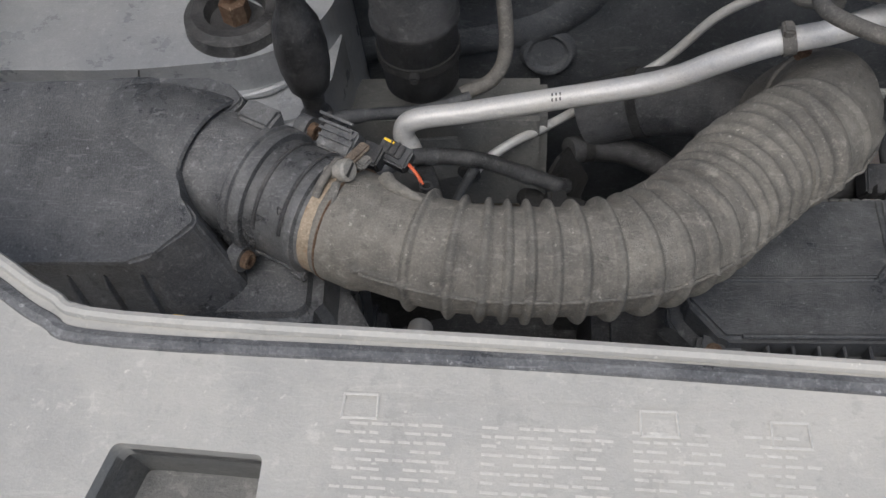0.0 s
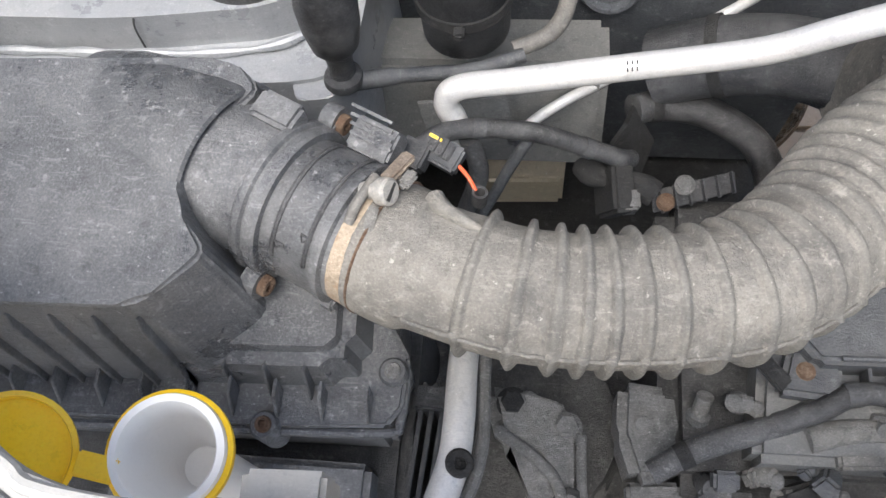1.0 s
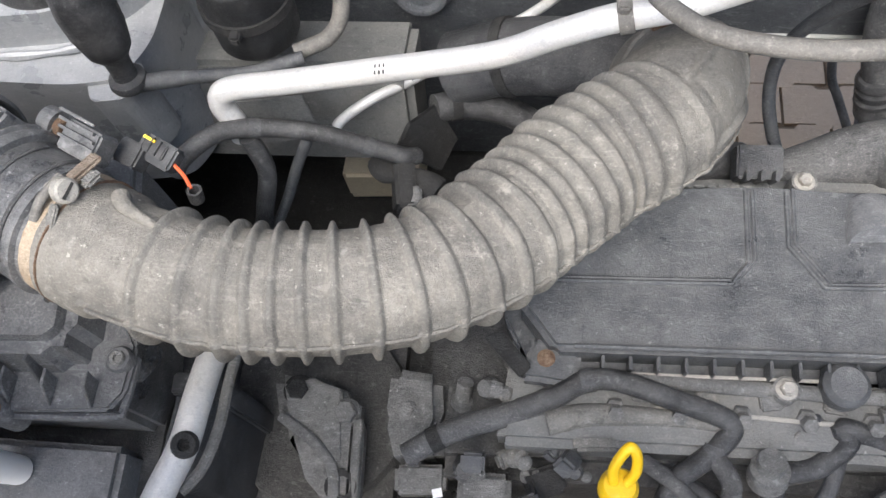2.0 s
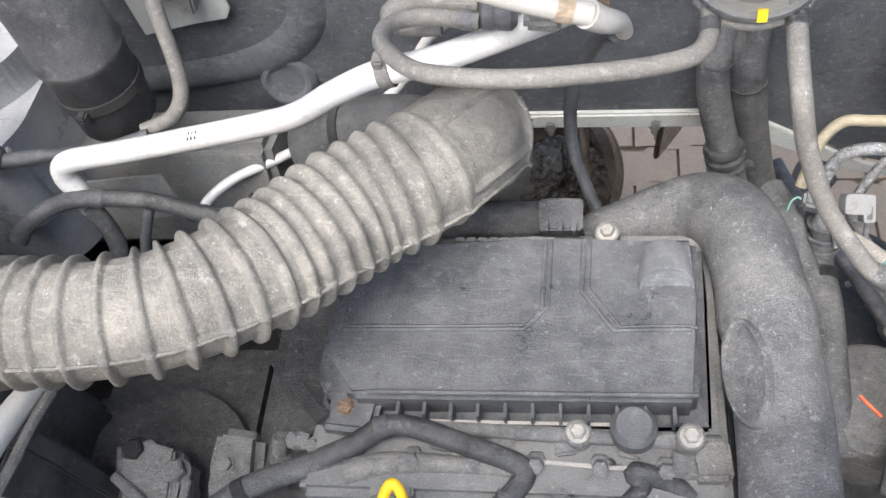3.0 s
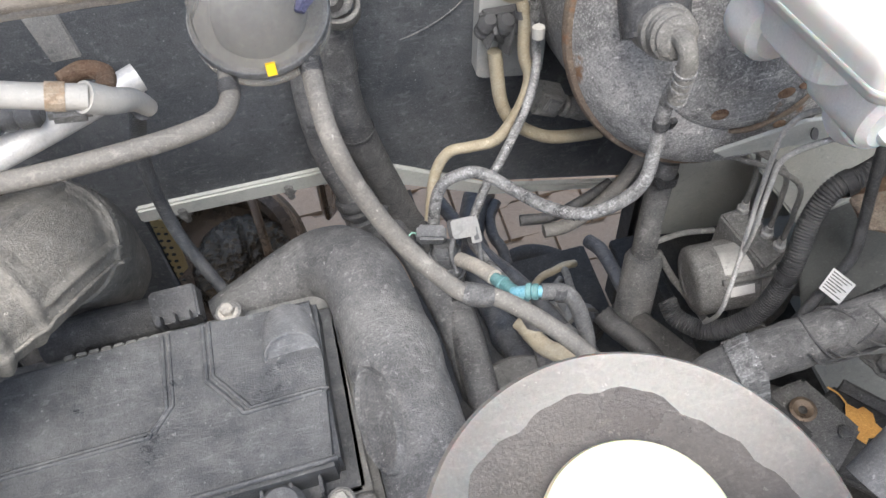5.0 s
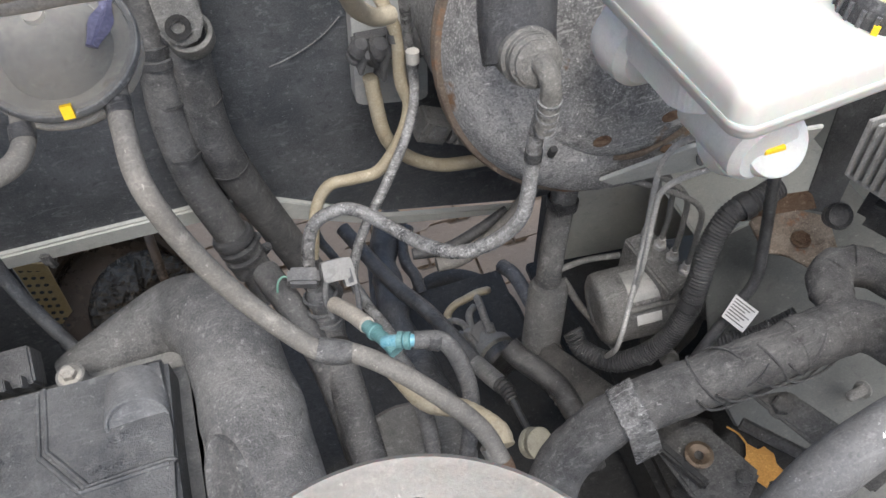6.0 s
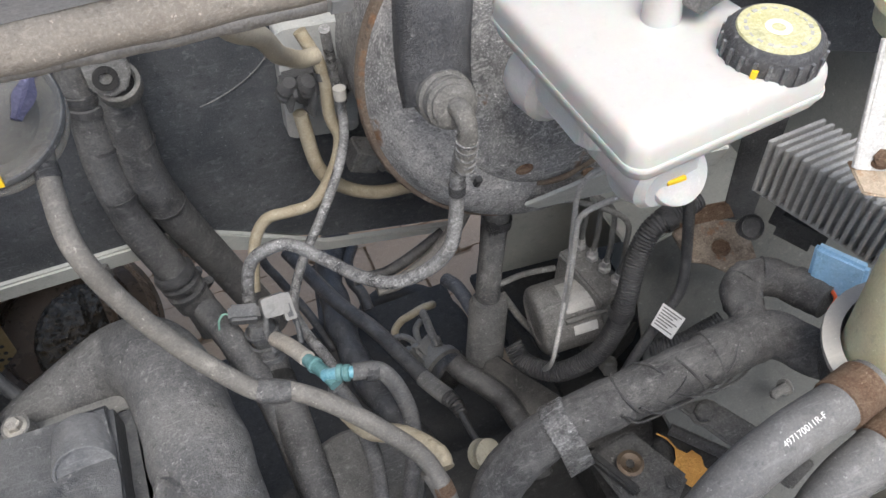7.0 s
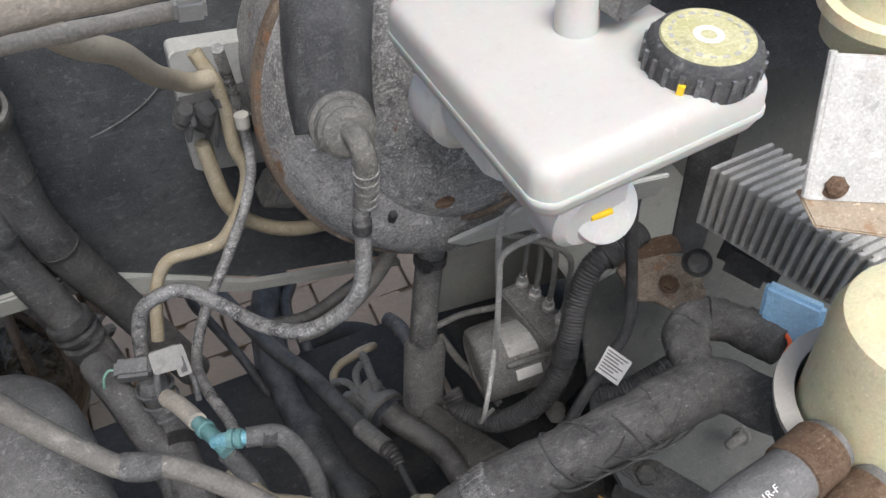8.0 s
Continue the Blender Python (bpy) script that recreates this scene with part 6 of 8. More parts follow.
hose("brown_bulkhead_tube", [(0.77, 0.61, 1.0), (0.775, 0.595, 0.93), (0.795, 0.588, 0.895), (0.83, 0.586, 0.868), (0.868, 0.586, 0.858), (0.90, 0.59, 0.85)], 0.008, beige_tube, "brownish tube along the bulkhead", "tube")
hose("under_servo_tube", [(0.80, 0.50, 0.80), (0.83, 0.50, 0.80), (0.87, 0.51, 0.81), (0.905, 0.52, 0.835), (0.93, 0.53, 0.87)], 0.0085, grey_rubber, "pale hose under the servo")
hose("under_servo_tube", [(0.78, 0.53, 0.79), (0.82, 0.525, 0.79), (0.86, 0.53, 0.80), (0.90, 0.54, 0.81)], 0.007, black_rubber, "black hose under the servo")

# ---- brake servo and master cylinder ----
servo = thing("brake_servo", (0.91, 0.43, 1.14), "dusty rust-stained black brake servo drum", "brake servo")
sm = aim((0.965, 0.495, 1.090), (-0.03, -0.94, 0.347))
part("drum", lathe([(0.0, -0.15), (0.146, -0.15), (0.150, -0.03), (0.156, -0.012), (0.156, -0.004), (0.151, 0.004), (0.147, 0.016), (0.139, 0.030), (0.126, 0.040), (0.108, 0.047), (0.098, 0.049), (0.094, 0.0485), (0.089, 0.055), (0.078, 0.060), (0.060, 0.063), (0.052, 0.069), (0.044, 0.072), (0.0, 0.073)], sm, 80), booster_metal, servo)
part("rolled_seam", lathe([(0.152, -0.018), (0.159, -0.014), (0.160, -0.008), (0.158, -0.002), (0.150, 0.002)], sm, 80, False), seam_metal, servo, "rusty rolled seam")
vm = aim((0.846, 0.395, 1.185), (-0.05, -0.90, 0.45))
valve = part("check_valve", lathe([(0.022, -0.03), (0.022, -0.004), (0.0195, -0.002), (0.0195, 0.003), (0.0180, 0.004), (0.0195, 0.005), (0.0195, 0.009), (0.0165, 0.011), (0.0165, 0.014), (0.011, 0.017), (0, 0.017)], vm, 36), grimy_plastic, servo, "dusty grey check valve")
part("valve_rib", box(vm @ Vector((0.0, 0.003, 0.017)), (0.003, 0.016, 0.005), (25, 0, 20), 0.001), grimy_plastic, valve)
part("valve_elbow", sweep([(0.846, 0.384, 1.192), (0.8475, 0.374, 1.193), (0.849, 0.367, 1.184), (0.849, 0.366, 1.165), (0.848, 0.368, 1.140)], 0.0078, 16), grimy_plastic, valve)
for k in range(5):
    part("elbow_ring", lathe([(0.0070, -0.0018), (0.0092 - 0.0003 * k, -0.0012), (0.0092 - 0.0003 * k, 0.0012), (0.0070, 0.0018)], aim((0.849, 0.3665 + 0.0004 * k, 1.170 - 0.008 * k), (0, -0.06, 1)), 18, False), scuffed_rubber, valve)
part("rust_ridge", sweep([sm @ Vector((0.0955 * math.cos(a), 0.0955 * math.sin(a), 0.0495)) for a in [radians(d) for d in range(-100, -10, 6)]], lambda s, t: 0.0022 + 0.0018 * abs(math.sin(s * 70)), 8, 3, 0.004), seam_metal, servo, "rusty pressed ridge")
for k, (a, rr, s) in enumerate(((-116, 0.075, 0.009), (-62, 0.066, 0.010), (-48, 0.074, 0.006), (-70, 0.104, 0.007))):
    q = sm @ Vector((rr * math.cos(radians(a)), rr * math.sin(radians(a)), 0.0625 if rr < 0.08 else 0.051))
    part("rust_spot", lathe([(s, -0.001), (s * 0.8, 0.0006), (s * 0.3, 0.0012), (0, 0.0012)], aim(q, sm.to_3x3() @ Vector((0, 0, 1))) @ Matrix.Diagonal((1.0, 0.6, 1, 1)), 14), rust, servo, "orange rust spot")
part("slot", box((0.8865, 0.4225, 1.0425), (0.006, 0.006, 0.016), (22, 0, 0), 0.001), ink, servo, "small stamped slot")
duct = thing("air_duct_elbow", (0.86, 0.5, 1.25), "smooth black plastic duct over the servo", "duct")
part("duct_tube", sweep([(0.846, 0.415, 1.165), (0.850, 0.435, 1.185), (0.862, 0.465, 1.215), (0.885, 0.51, 1.25), (0.93, 0.57, 1.29), (0.98, 0.62, 1.32)], lambda s, t: 0.028 + 0.012 * s / max(t, 1e-6), 30, 8, 0.008), black_plastic, duct)
mc = thing("brake_master_cylinder", (0.96, 0.3, 1.17), "grey master cylinder under the reservoir", "master cylinder")
part("cylinder", lathe([(0.024, 0.0), (0.024, 0.10), (0.028, 0.105), (0.028, 0.16), (0.022, 0.165), (0, 0.165)], aim((0.935, 0.425, 1.185), (0.12, -1.0, 0.02)), 28), milky_plastic, mc)
part("shoulder", lathe([(0.034, 0), (0.036, 0.012), (0.033, 0.03), (0.026, 0.036), (0, 0.036)], aim((0.928, 0.405, 1.185), (0.08, -1.0, 0.02)), 26), milky_plastic, mc)
part("nose", lathe([(0.0235, -0.045), (0.0235, 0.0), (0.0225, 0.004), (0.019, 0.006), (0.0, 0.0062)], aim((0.963, 0.268, 1.187), (0.02, -0.62, 0.52)), 32), milky_plastic, mc, "milky round end plug")
part("nose_collar", lathe([(0.020, -0.05), (0.028, -0.048), (0.028, -0.030), (0.0245, -0.028)], aim((0.963, 0.268, 1.187), (0.02, -0.62, 0.52)), 32), milky_plastic, mc)
part("paint_mark", sweep([(0.951, 0.2612, 1.1895), (0.958, 0.2608, 1.1898), (0.965, 0.2612, 1.1893)], 0.0022, 8), yellow_plastic, mc, "yellow paint mark")

resv = thing("brake_fluid_reservoir", (0.95, 0.32, 1.2), "white plastic brake fluid reservoir with black cap", "fluid reservoir")
RM = Matrix.Translation((0.888, 0.222, 1.272)) @ pose(0, 0, 0, -9, 0, 0)
RES = rounded([(-0.004, 0.006), (0.004, -0.002), (0.135, 0.012), (0.142, 0.020), (0.128, 0.125), (0.10, 0.135), (0.09, 0.19), (0.004, 0.192), (-0.006, 0.184)], 0.010, 4)
part("upper_shell", shell(RES, [(0.0, 0.001), (0.0, 0.011), (0.0008, 0.015), (0.0030, 0.0188), (0.0065, 0.0210), (0.012, 0.0220), (0.03, 0.0224)], RM), white_plastic, resv, sharp=60)
part("weld_flange", shell([(x + (x - 0.065) * 0.012, y + (y - 0.09) * 0.012) for x, y in RES], [(0.0006, -0.0028), (0.0, -0.0020), (0.0, 0.0008), (0.0006, 0.0016)], RM), white_plastic, resv)
part("lower_shell", shell([(0.065 + (x - 0.065) * 0.985, 0.09 + (y - 0.09) * 0.985) for x, y in RES], [(0.014, -0.0135), (0.006, -0.0128), (0.002, -0.0100), (0.0, -0.0060), (0.0, -0.0020)], RM), white_plastic, resv, sharp=60)
part("lower_chamber", prism(rounded([(0.012, 0.075), (0.06, 0.070), (0.06, 0.16), (0.012, 0.16)], 0.015, 5), -0.05, -0.010, 0.008, RM, seg=4), milky_plastic, resv, "milky lower chamber")
part("pillar", lathe([(0.013, 0.015), (0.012, 0.045), (0.009, 0.048), (0, 0.048)], RM @ Matrix.Translation((0.075, 0.10, 0)), 24), white_plastic, resv)
cm2 = Matrix.Translation((1.000, 0.264, 1.290)) @ pose(0, 0, 0, -4, 2, 0) @ Matrix.Scale(0.93, 4)
capp = part("cap", lathe([(0.031, -0.008), (0.0325, -0.006), (0.032, 0.010), (0.029, 0.014), (0.0275, 0.0145), (0.0, 0.0145)], cm2, 44), black_plastic, resv, "black screw cap")
for k in range(22):
    a = 2 * math.pi * k / 22
    part("grip_rib", box(cm2 @ Vector((0.0325 * math.cos(a), 0.0325 * math.sin(a), 0.002)), (0.0020, 0.0024, 0.013), (0, 0, math.degrees(a)), 0), maf_plastic, capp)
part("cap_label", lathe([(0.0, 0.016), (0.0255, 0.016), (0.0262, 0.0145)], cm2, 44), cap_disc, capp, "pale yellow warning disc")
part("cap_symbol", lathe([(0.0045, 0.0163), (0.0058, 0.0166), (0.0075, 0.0166), (0.0085, 0.0163)], cm2, 30, False), label_paper, capp, "white ring symbol")
for k in range(18):
    a = 2 * math.pi * k / 18
    part("print_bar", box(cm2 @ Vector((0.0205 * math.cos(a), 0.0205 * math.sin(a), 0.0162)), (0.0034, 0.0012 + 0.0006 * (k % 3), 0.0004), (0, 0, math.degrees(a) + 90), 0), panel_plastic, capp, "worn print")
part("paint_dot", box(cm2 @ Vector((0.0338 * math.cos(3.75), 0.0338 * math.sin(3.75), 0.001)), (0.0022, 0.0035, 0.006), (0, 0, 215), 0), yellow_plastic, capp, "yellow paint dot")
rplug = thing("level_sensor_plug", (0.98, 0.32, 1.30), "grey level sensor plug with wires", "connector")
part("plug_body", box((0.985, 0.318, 1.300), (0.03, 0.022, 0.02), (0, 5, 20), 0.003), cast_metal, rplug)
part("lead", sweep([(0.998, 0.322, 1.305), (1.02, 0.33, 1.315), (1.05, 0.34, 1.315), (1.09, 0.36, 1.30)], 0.008, 12), cover_plastic, rplug)
part("wire", sweep([(0.995, 0.31, 1.298), (1.02, 0.312, 1.296), (1.045, 0.325, 1.298)], 0.0013, 6), faded_wire, rplug, "thin faded red wire")
part("wire", sweep([(0.995, 0.313, 1.300), (1.02, 0.316, 1.299), (1.045, 0.329, 1.300)], 0.0013, 6), strip_tan, rplug, "thin beige wire")

for way in ([(0.985, 0.30, 1.165), (0.969, 0.308, 1.155), (0.95, 0.335, 1.125), (0.940, 0.341, 1.10), (0.941, 0.343, 1.06), (0.949, 0.347, 0.98), (0.938, 0.327, 0.92), (0.923, 0.307, 0.87), (0.94, 0.34, 0.78), (0.98, 0.38, 0.70)], [(0.98, 0.275, 1.165), (0.964, 0.287, 1.15), (0.94, 0.307, 1.12), (0.930, 0.320, 1.09), (0.933, 0.324, 1.05), (0.936, 0.323, 0.98), (0.95, 0.34, 0.90)]):
    hose("brake_line", way, 0.0024, steel_pipe, "bare grey steel brake pipe", "brake pipe", seg=10, group="brake pipes")
plate2 = thing("servo_mount_plate", (1.0, 0.36, 1.04), "pale painted plate below the servo", "plate")
part("plate", slab([(0.93, 0.41, 1.005), (0.985, 0.372, 1.07), (1.09, 0.345, 1.085), (1.09, 0.352, 1.055), (0.995, 0.378, 1.030), (0.95, 0.416, 0.985)], 0.004, 0.001), grey_paint, plate2)
part("plate_hole", lathe([(0.004, 0), (0.004, 0.003), (0, 0.003)], aim((0.998, 0.368, 1.050), (-0.2, -0.75, 0.65)) @ Matrix.Diagonal((0.8, 1.4, 1, 1)), 14), ink, plate2)

# ---- anti-lock unit ----
absu = thing("anti_lock_brake_unit", (1.05, 0.45, 0.55), "dusty grey anti-lock brake pump and valve block", "brake unit")
part("valve_block", prism([(1.049, 0.508), (1.088, 0.512), (1.108, 0.434), (1.066, 0.414)], 0.625, 0.728, 0.003), abs_metal, absu, "dusty pale metal valve block")
am = aim((1.079, 0.449, 0.669), (-0.995, 0.081, -0.061))
part("motor", lathe([(0.046, -0.02), (0.047, 0.0), (0.0475, 0.006), (0.0475, 0.074), (0.046, 0.080), (0.041, 0.084), (0.030, 0.085), (0.028, 0.083), (0, 0.083)], am, 48), abs_metal, absu)
part("motor_band", lathe([(0.0476, -0.004), (0.0505, -0.003), (0.0505, 0.006), (0.0476, 0.007)], am, 48, False), cast_metal, absu)


def wrap_label(a0, a1, h0, h1, r, name, skin, text):
    """A thin curved label on the motor between two angles and two lengths."""
    bm = bmesh.new()
    rows = [[bm.verts.new(am @ Vector((q * math.cos(a0 + (a1 - a0) * k / 8), q * math.sin(a0 + (a1 - a0) * k / 8), h))) for k in range(9)] for q, h in ((r - 0.001, h0), (r, h0), (r, h1), (r - 0.001, h1))]
    for p, q in zip(rows, rows[1:]):
        for k in range(8):
            bm.faces.new((p[k], p[k + 1], q[k + 1], q[k]))
    return part(name, bm, skin, absu, text)


up_a = math.atan2((am.inverted().to_3x3() @ Vector((0, -0.2, 1))).y, (am.inverted().to_3x3() @ Vector((0, -0.2, 1))).x)
toward = 1 if (am.inverted().to_3x3() @ Vector((0, -1, 0))).cross(am.inverted().to_3x3() @ Vector((0, 0, 1))).z < 0 else -1
wrap_label(up_a - toward * 0.62, up_a + toward * 0.34, 0.012, 0.050, 0.0483, "motor_label", label_foil, "worn silvery label")
wrap_label(up_a + toward * 0.70, up_a + toward * 1.0, 0.014, 0.046, 0.0483, "side_label", label_paper, "small white label")
part("strap", sweep([am @ Vector((0.0495 * math.cos(up_a + toward * 0.52), 0.0495 * math.sin(up_a + toward * 0.52), h)) for h in (-0.012, 0.02, 0.055)], 0.0042, 10), rail_metal, absu)
part("lower_half", prism([(1.062, 0.44), (1.090, 0.395), (1.145, 0.42), (1.110, 0.48)], 0.57, 0.645, 0.004), black_plastic, absu)
part("side_plug", box((1.150, 0.432, 0.66), (0.03, 0.05, 0.06), (0, 0, -30), 0.004), maf_plastic, absu, "grey wiring plug")
hexbolt("plug_nut", (1.052, 0.402, 0.612), (-0.3, -0.6, 0.4), 0.020, rail_metal, absu, 0.9, 1.3)
hexbolt("plug_nut", (1.078, 0.388, 0.606), (-0.3, -0.6, 0.4), 0.020, rail_metal, absu, 0.9, 1.3)
for k in range(4):
    bx0 = Vector((1.080 + 0.006 * k, 0.505 - 0.022 * k, 0.722))
    u = part("union_nut", lathe([(0.0085, 0), (0.0085, 0.012), (0.0055, 0.014), (0.0055, 0.024), (0, 0.024)], Matrix.Translation(bx0), 6), ecu_metal, absu)
    part("pipe_stub", sweep([bx0 + Vector((0, 0, 0.02)), bx0 + Vector((0.002, 0.004, 0.07)), bx0 + Vector((0.0, 0.020, 0.115)), bx0 + Vector((-0.02 - 0.015 * k, 0.06, 0.135)), bx0 + Vector((-0.06 - 0.02 * k, 0.075, 0.14))], 0.0036, 10), cast_metal, u)
hose("abs_side_pipe", [(0.962, 0.507, 0.7), (1.0, 0.507, 0.705), (1.045, 0.503, 0.7)], 0.004, cast_metal, "thin grey brake pipe to the unit", "brake pipe")
hose("abs_side_pipe", [(0.975, 0.512, 0.665), (0.99, 0.485, 0.635), (1.001, 0.471, 0.62), (1.02, 0.425, 0.6)], 0.005, cast_metal, "thin grey brake pipe to the unit", "brake pipe")
ub = thing("abs_bracket", (1.0, 0.42, 0.5), "dark metal bracket under the brake unit", "bracket")
part("bracket_ear", lathe([(0.008, 0), (0.017, 0), (0.017, 0.006), (0.008, 0.006), (0.008, 0)], aim((0.985, 0.335, 0.58), (0, -0.3, 1)), 20, False), cast_metal, ub)
part("bracket_plate", slab([(0.94, 0.47, 0.60), (1.02, 0.36, 0.565), (1.10, 0.30, 0.58), (1.08, 0.26, 0.57), (0.98, 0.33, 0.55), (0.91, 0.44, 0.58)], 0.01, 0.002), dark_bracket, ub)
sl = thing("steering_shaft_boot", (0.97, 0.56, 0.6), "grey rubber boot on a hanging shaft", "rubber boot")
part("upper_tube", sweep([(0.985, 0.56, 0.80), (0.973, 0.545, 0.76), (0.953, 0.513, 0.70), (0.947, 0.495, 0.63)], 0.0165, 18), charge_rubber, sl)
part("lower_boot", lathe([(0.026, -0.10), (0.026, -0.004), (0.022, 0.004), (0.017, 0.006)], aim((0.950, 0.503, 0.675), (0.15, 0.28, 1)), 24), charge_rubber, sl)
band(sl, (0.978, 0.551, 0.78), (0.15, 0.2, 0.7), 0.019, 0.012, black_plastic, "top_clamp")

# ---- pump area deep in the bay ----
pas = thing("steering_pump", (0.911, 0.609, 0.360), "grimy cast steering pump deep in the bay", "pump")
pax = aim((0.919, 0.583, 0.365), (0.263, -0.938, 0.225))
part("pump_body", lathe([(0.0, -0.055), (0.022, -0.055), (0.026, -0.045), (0.027, -0.02), (0.036, -0.014), (0.037, 0.0), (0.030, 0.004), (0, 0.004)], pax, 30), rail_metal, pas)
part("pump_disc", lathe([(0.030, 0.003), (0.034, 0.006), (0.034, 0.022), (0.030, 0.026), (0.012, 0.027), (0, 0.024)], pax, 32), black_rubber, pas, "black rubber disc")
part("pump_fitting", box((0.957, 0.564, 0.393), (0.048, 0.034, 0.034), (25, 10, -20), 0.008), dark_metal, pas)
part("pump_fitting", lathe([(0.014, -0.02), (0.017, -0.014), (0.017, 0.010), (0.012, 0.014), (0, 0.014)], aim((0.978, 0.567, 0.411), (0.6, 0.2, 0.5)), 20), dark_metal, pas)
part("pump_block", box((0.905, 0.623, 0.365), (0.050, 0.040, 0.034), (20, 10, 30), 0.006), rail_metal, pas)
for at in ((0.922, 0.622, 0.380), (0.887, 0.625, 0.375), (0.874, 0.625, 0.372)):
    part("pipe_nut", lathe([(0.009, -0.008), (0.009, 0.010), (0.0065, 0.013), (0, 0.013)], aim(at, (-0.1, 0.4, 0.9)), 6), rail_metal, pas)
hose("pump_pipe", [(0.864, 0.665, 0.357), (0.868, 0.680, 0.367), (0.882, 0.684, 0.383), (0.898, 0.681, 0.396), (0.915, 0.678, 0.410), (0.933, 0.682, 0.404), (0.942, 0.691, 0.388)], 0.0068, beige_tube, "bent brownish metal pipe", "pipe", group="pump pipes")
hose("pump_pipe", [(0.916, 0.677, 0.409), (0.917, 0.661, 0.406), (0.917, 0.638, 0.399), (0.919, 0.615, 0.387)], 0.0068, cast_metal, "straight grey metal pipe", "pipe", group="pump pipes")
hose("pump_pipe", [(0.848, 0.665, 0.355), (0.858, 0.664, 0.368), (0.870, 0.659, 0.378), (0.881, 0.646, 0.385), (0.887, 0.634, 0.379), (0.888, 0.623, 0.374)], 0.0055, cast_metal, "bent grey metal pipe", "pipe", group="pump pipes")
hose("pump_pipe", [(0.914, 0.677, 0.373), (0.901, 0.665, 0.376), (0.896, 0.648, 0.377), (0.897, 0.628, 0.367)], 0.0060, rail_metal, "bent dark metal pipe", "pipe", group="pump pipes")
hose("pump_pipe", [(0.862, 0.649, 0.360), (0.868, 0.647, 0.372), (0.872, 0.637, 0.367), (0.872, 0.627, 0.362)], 0.0065, dark_metal, "bent dark metal pipe", "pipe", group="pump pipes")
hose("gear_cable", [(0.739, 0.856, 0.442), (0.764, 0.792, 0.435), (0.791, 0.719, 0.438), (0.823, 0.653, 0.449), (0.846, 0.585, 0.461), (0.865, 0.525, 0.468)], 0.0125, black_rubber, "thick black cable sleeve running to the gearbox", "cable", seg=16)
gear_end = thing("cable_end", (0.864, 0.523, 0.472), "grey cable end sleeve with a black boot", "cable end")
part("end_sleeve", sweep([(0.861, 0.527, 0.474), (0.872, 0.500, 0.480), (0.882, 0.479, 0.483)], 0.0135, 18), cast_metal, gear_end)
part("end_boot", sweep([(0.881, 0.480, 0.484), (0.887, 0.462, 0.488), (0.888, 0.443, 0.492)], lambda s, t: 0.0125 - 0.004 * s / max(t, 1e-6) + 0.0012 * math.sin(s * 900), 16, 8, 0.002), black_rubber, gear_end, "black rubber boot")
part("end_wire", sweep([(0.888, 0.447, 0.493), (0.887, 0.420, 0.504), (0.887, 0.392, 0.515), (0.886, 0.368, 0.528)], 0.005, 10), black_rubber, gear_end)
ivf = thing("ivory_fitting", (0.885, 0.360, 0.536), "ivory plastic hose fitting", "fitting")
part("fitting", lathe([(0.017, -0.012), (0.021, -0.010), (0.021, -0.003), (0.019, 0.0), (0.021, 0.003), (0.021, 0.010), (0.016, 0.013), (0, 0.013)], aim((0.885, 0.360, 0.536), (0.35, -0.45, 0.7)), 26), grimy_ivory, ivf)
hose("dark_harness", [(0.852, 0.950, 0.312), (0.825, 0.919, 0.310), (0.805, 0.866, 0.308), (0.794, 0.787, 0.315), (0.790, 0.715, 0.316), (0.800, 0.640, 0.312), (0.818, 0.560, 0.308), (0.842, 0.480, 0.306)], lambda s, t: 0.026 + 0.003 * math.sin(s * 41) + 0.002 * math.sin(s * 97), black_rubber, "thick black wrapped harness hanging behind the engine", "wiring harness", seg=20)
hose("dark_hose", [(0.867, 0.915, 0.313), (0.845, 0.882, 0.312), (0.840, 0.842, 0.308), (0.849, 0.812, 0.302), (0.849, 0.779, 0.293)], 0.011, black_rubber, "black hose hanging beside the harness", group="hanging hoses")
hose("dark_hose", [(0.694, 0.910, 0.419), (0.698, 0.880, 0.396), (0.713, 0.852, 0.376), (0.745, 0.782, 0.332), (0.765, 0.723, 0.298)], 0.008, black_rubber, "thin black hose hanging beside the harness", group="hanging hoses")
hose("dark_hose", [(0.787, 0.907, 0.298), (0.779, 0.853, 0.284), (0.765, 0.786, 0.276), (0.750, 0.710, 0.289)], 0.010, black_rubber, "black hose hanging beside the harness", group="hanging hoses")
hose("suspension_arch", [(0.840, 0.838, 0.081), (0.875, 0.884, 0.113), (0.929, 0.894, 0.128), (0.987, 0.868, 0.124), (1.024, 0.803, 0.130), (1.032, 0.731, 0.117)], 0.024, dark_metal, "dark curved suspension arm deep in the bay", "suspension arm", seg=16)
hub = thing("wheel_hub_cover", (0.939, 0.841, 0.040), "dark dusty hub cover deep under the bay", "hub cover")
part("cover", lathe([(0.0, -0.02), (0.085, -0.02), (0.095, 0.0), (0.080, 0.014), (0.05, 0.020), (0, 0.022)], aim((0.939, 0.841, 0.040), (-0.2, -0.5, 0.8)), 36), dark_metal, hub)
hose("dark_hose", [(0.981, 0.726, 0.394), (0.991, 0.687, 0.409), (0.995, 0.612, 0.416), (0.992, 0.549, 0.429)], 0.0125, pipe_rubber, "dusty black hose below the servo", group="hanging hoses")
hose("tie_rod", [(1.044, 0.620, 0.470), (1.048, 0.568, 0.479), (1.053, 0.518, 0.480), (1.060, 0.476, 0.486)], 0.012, dark_metal, "dark metal rod beside the boot", "rod")
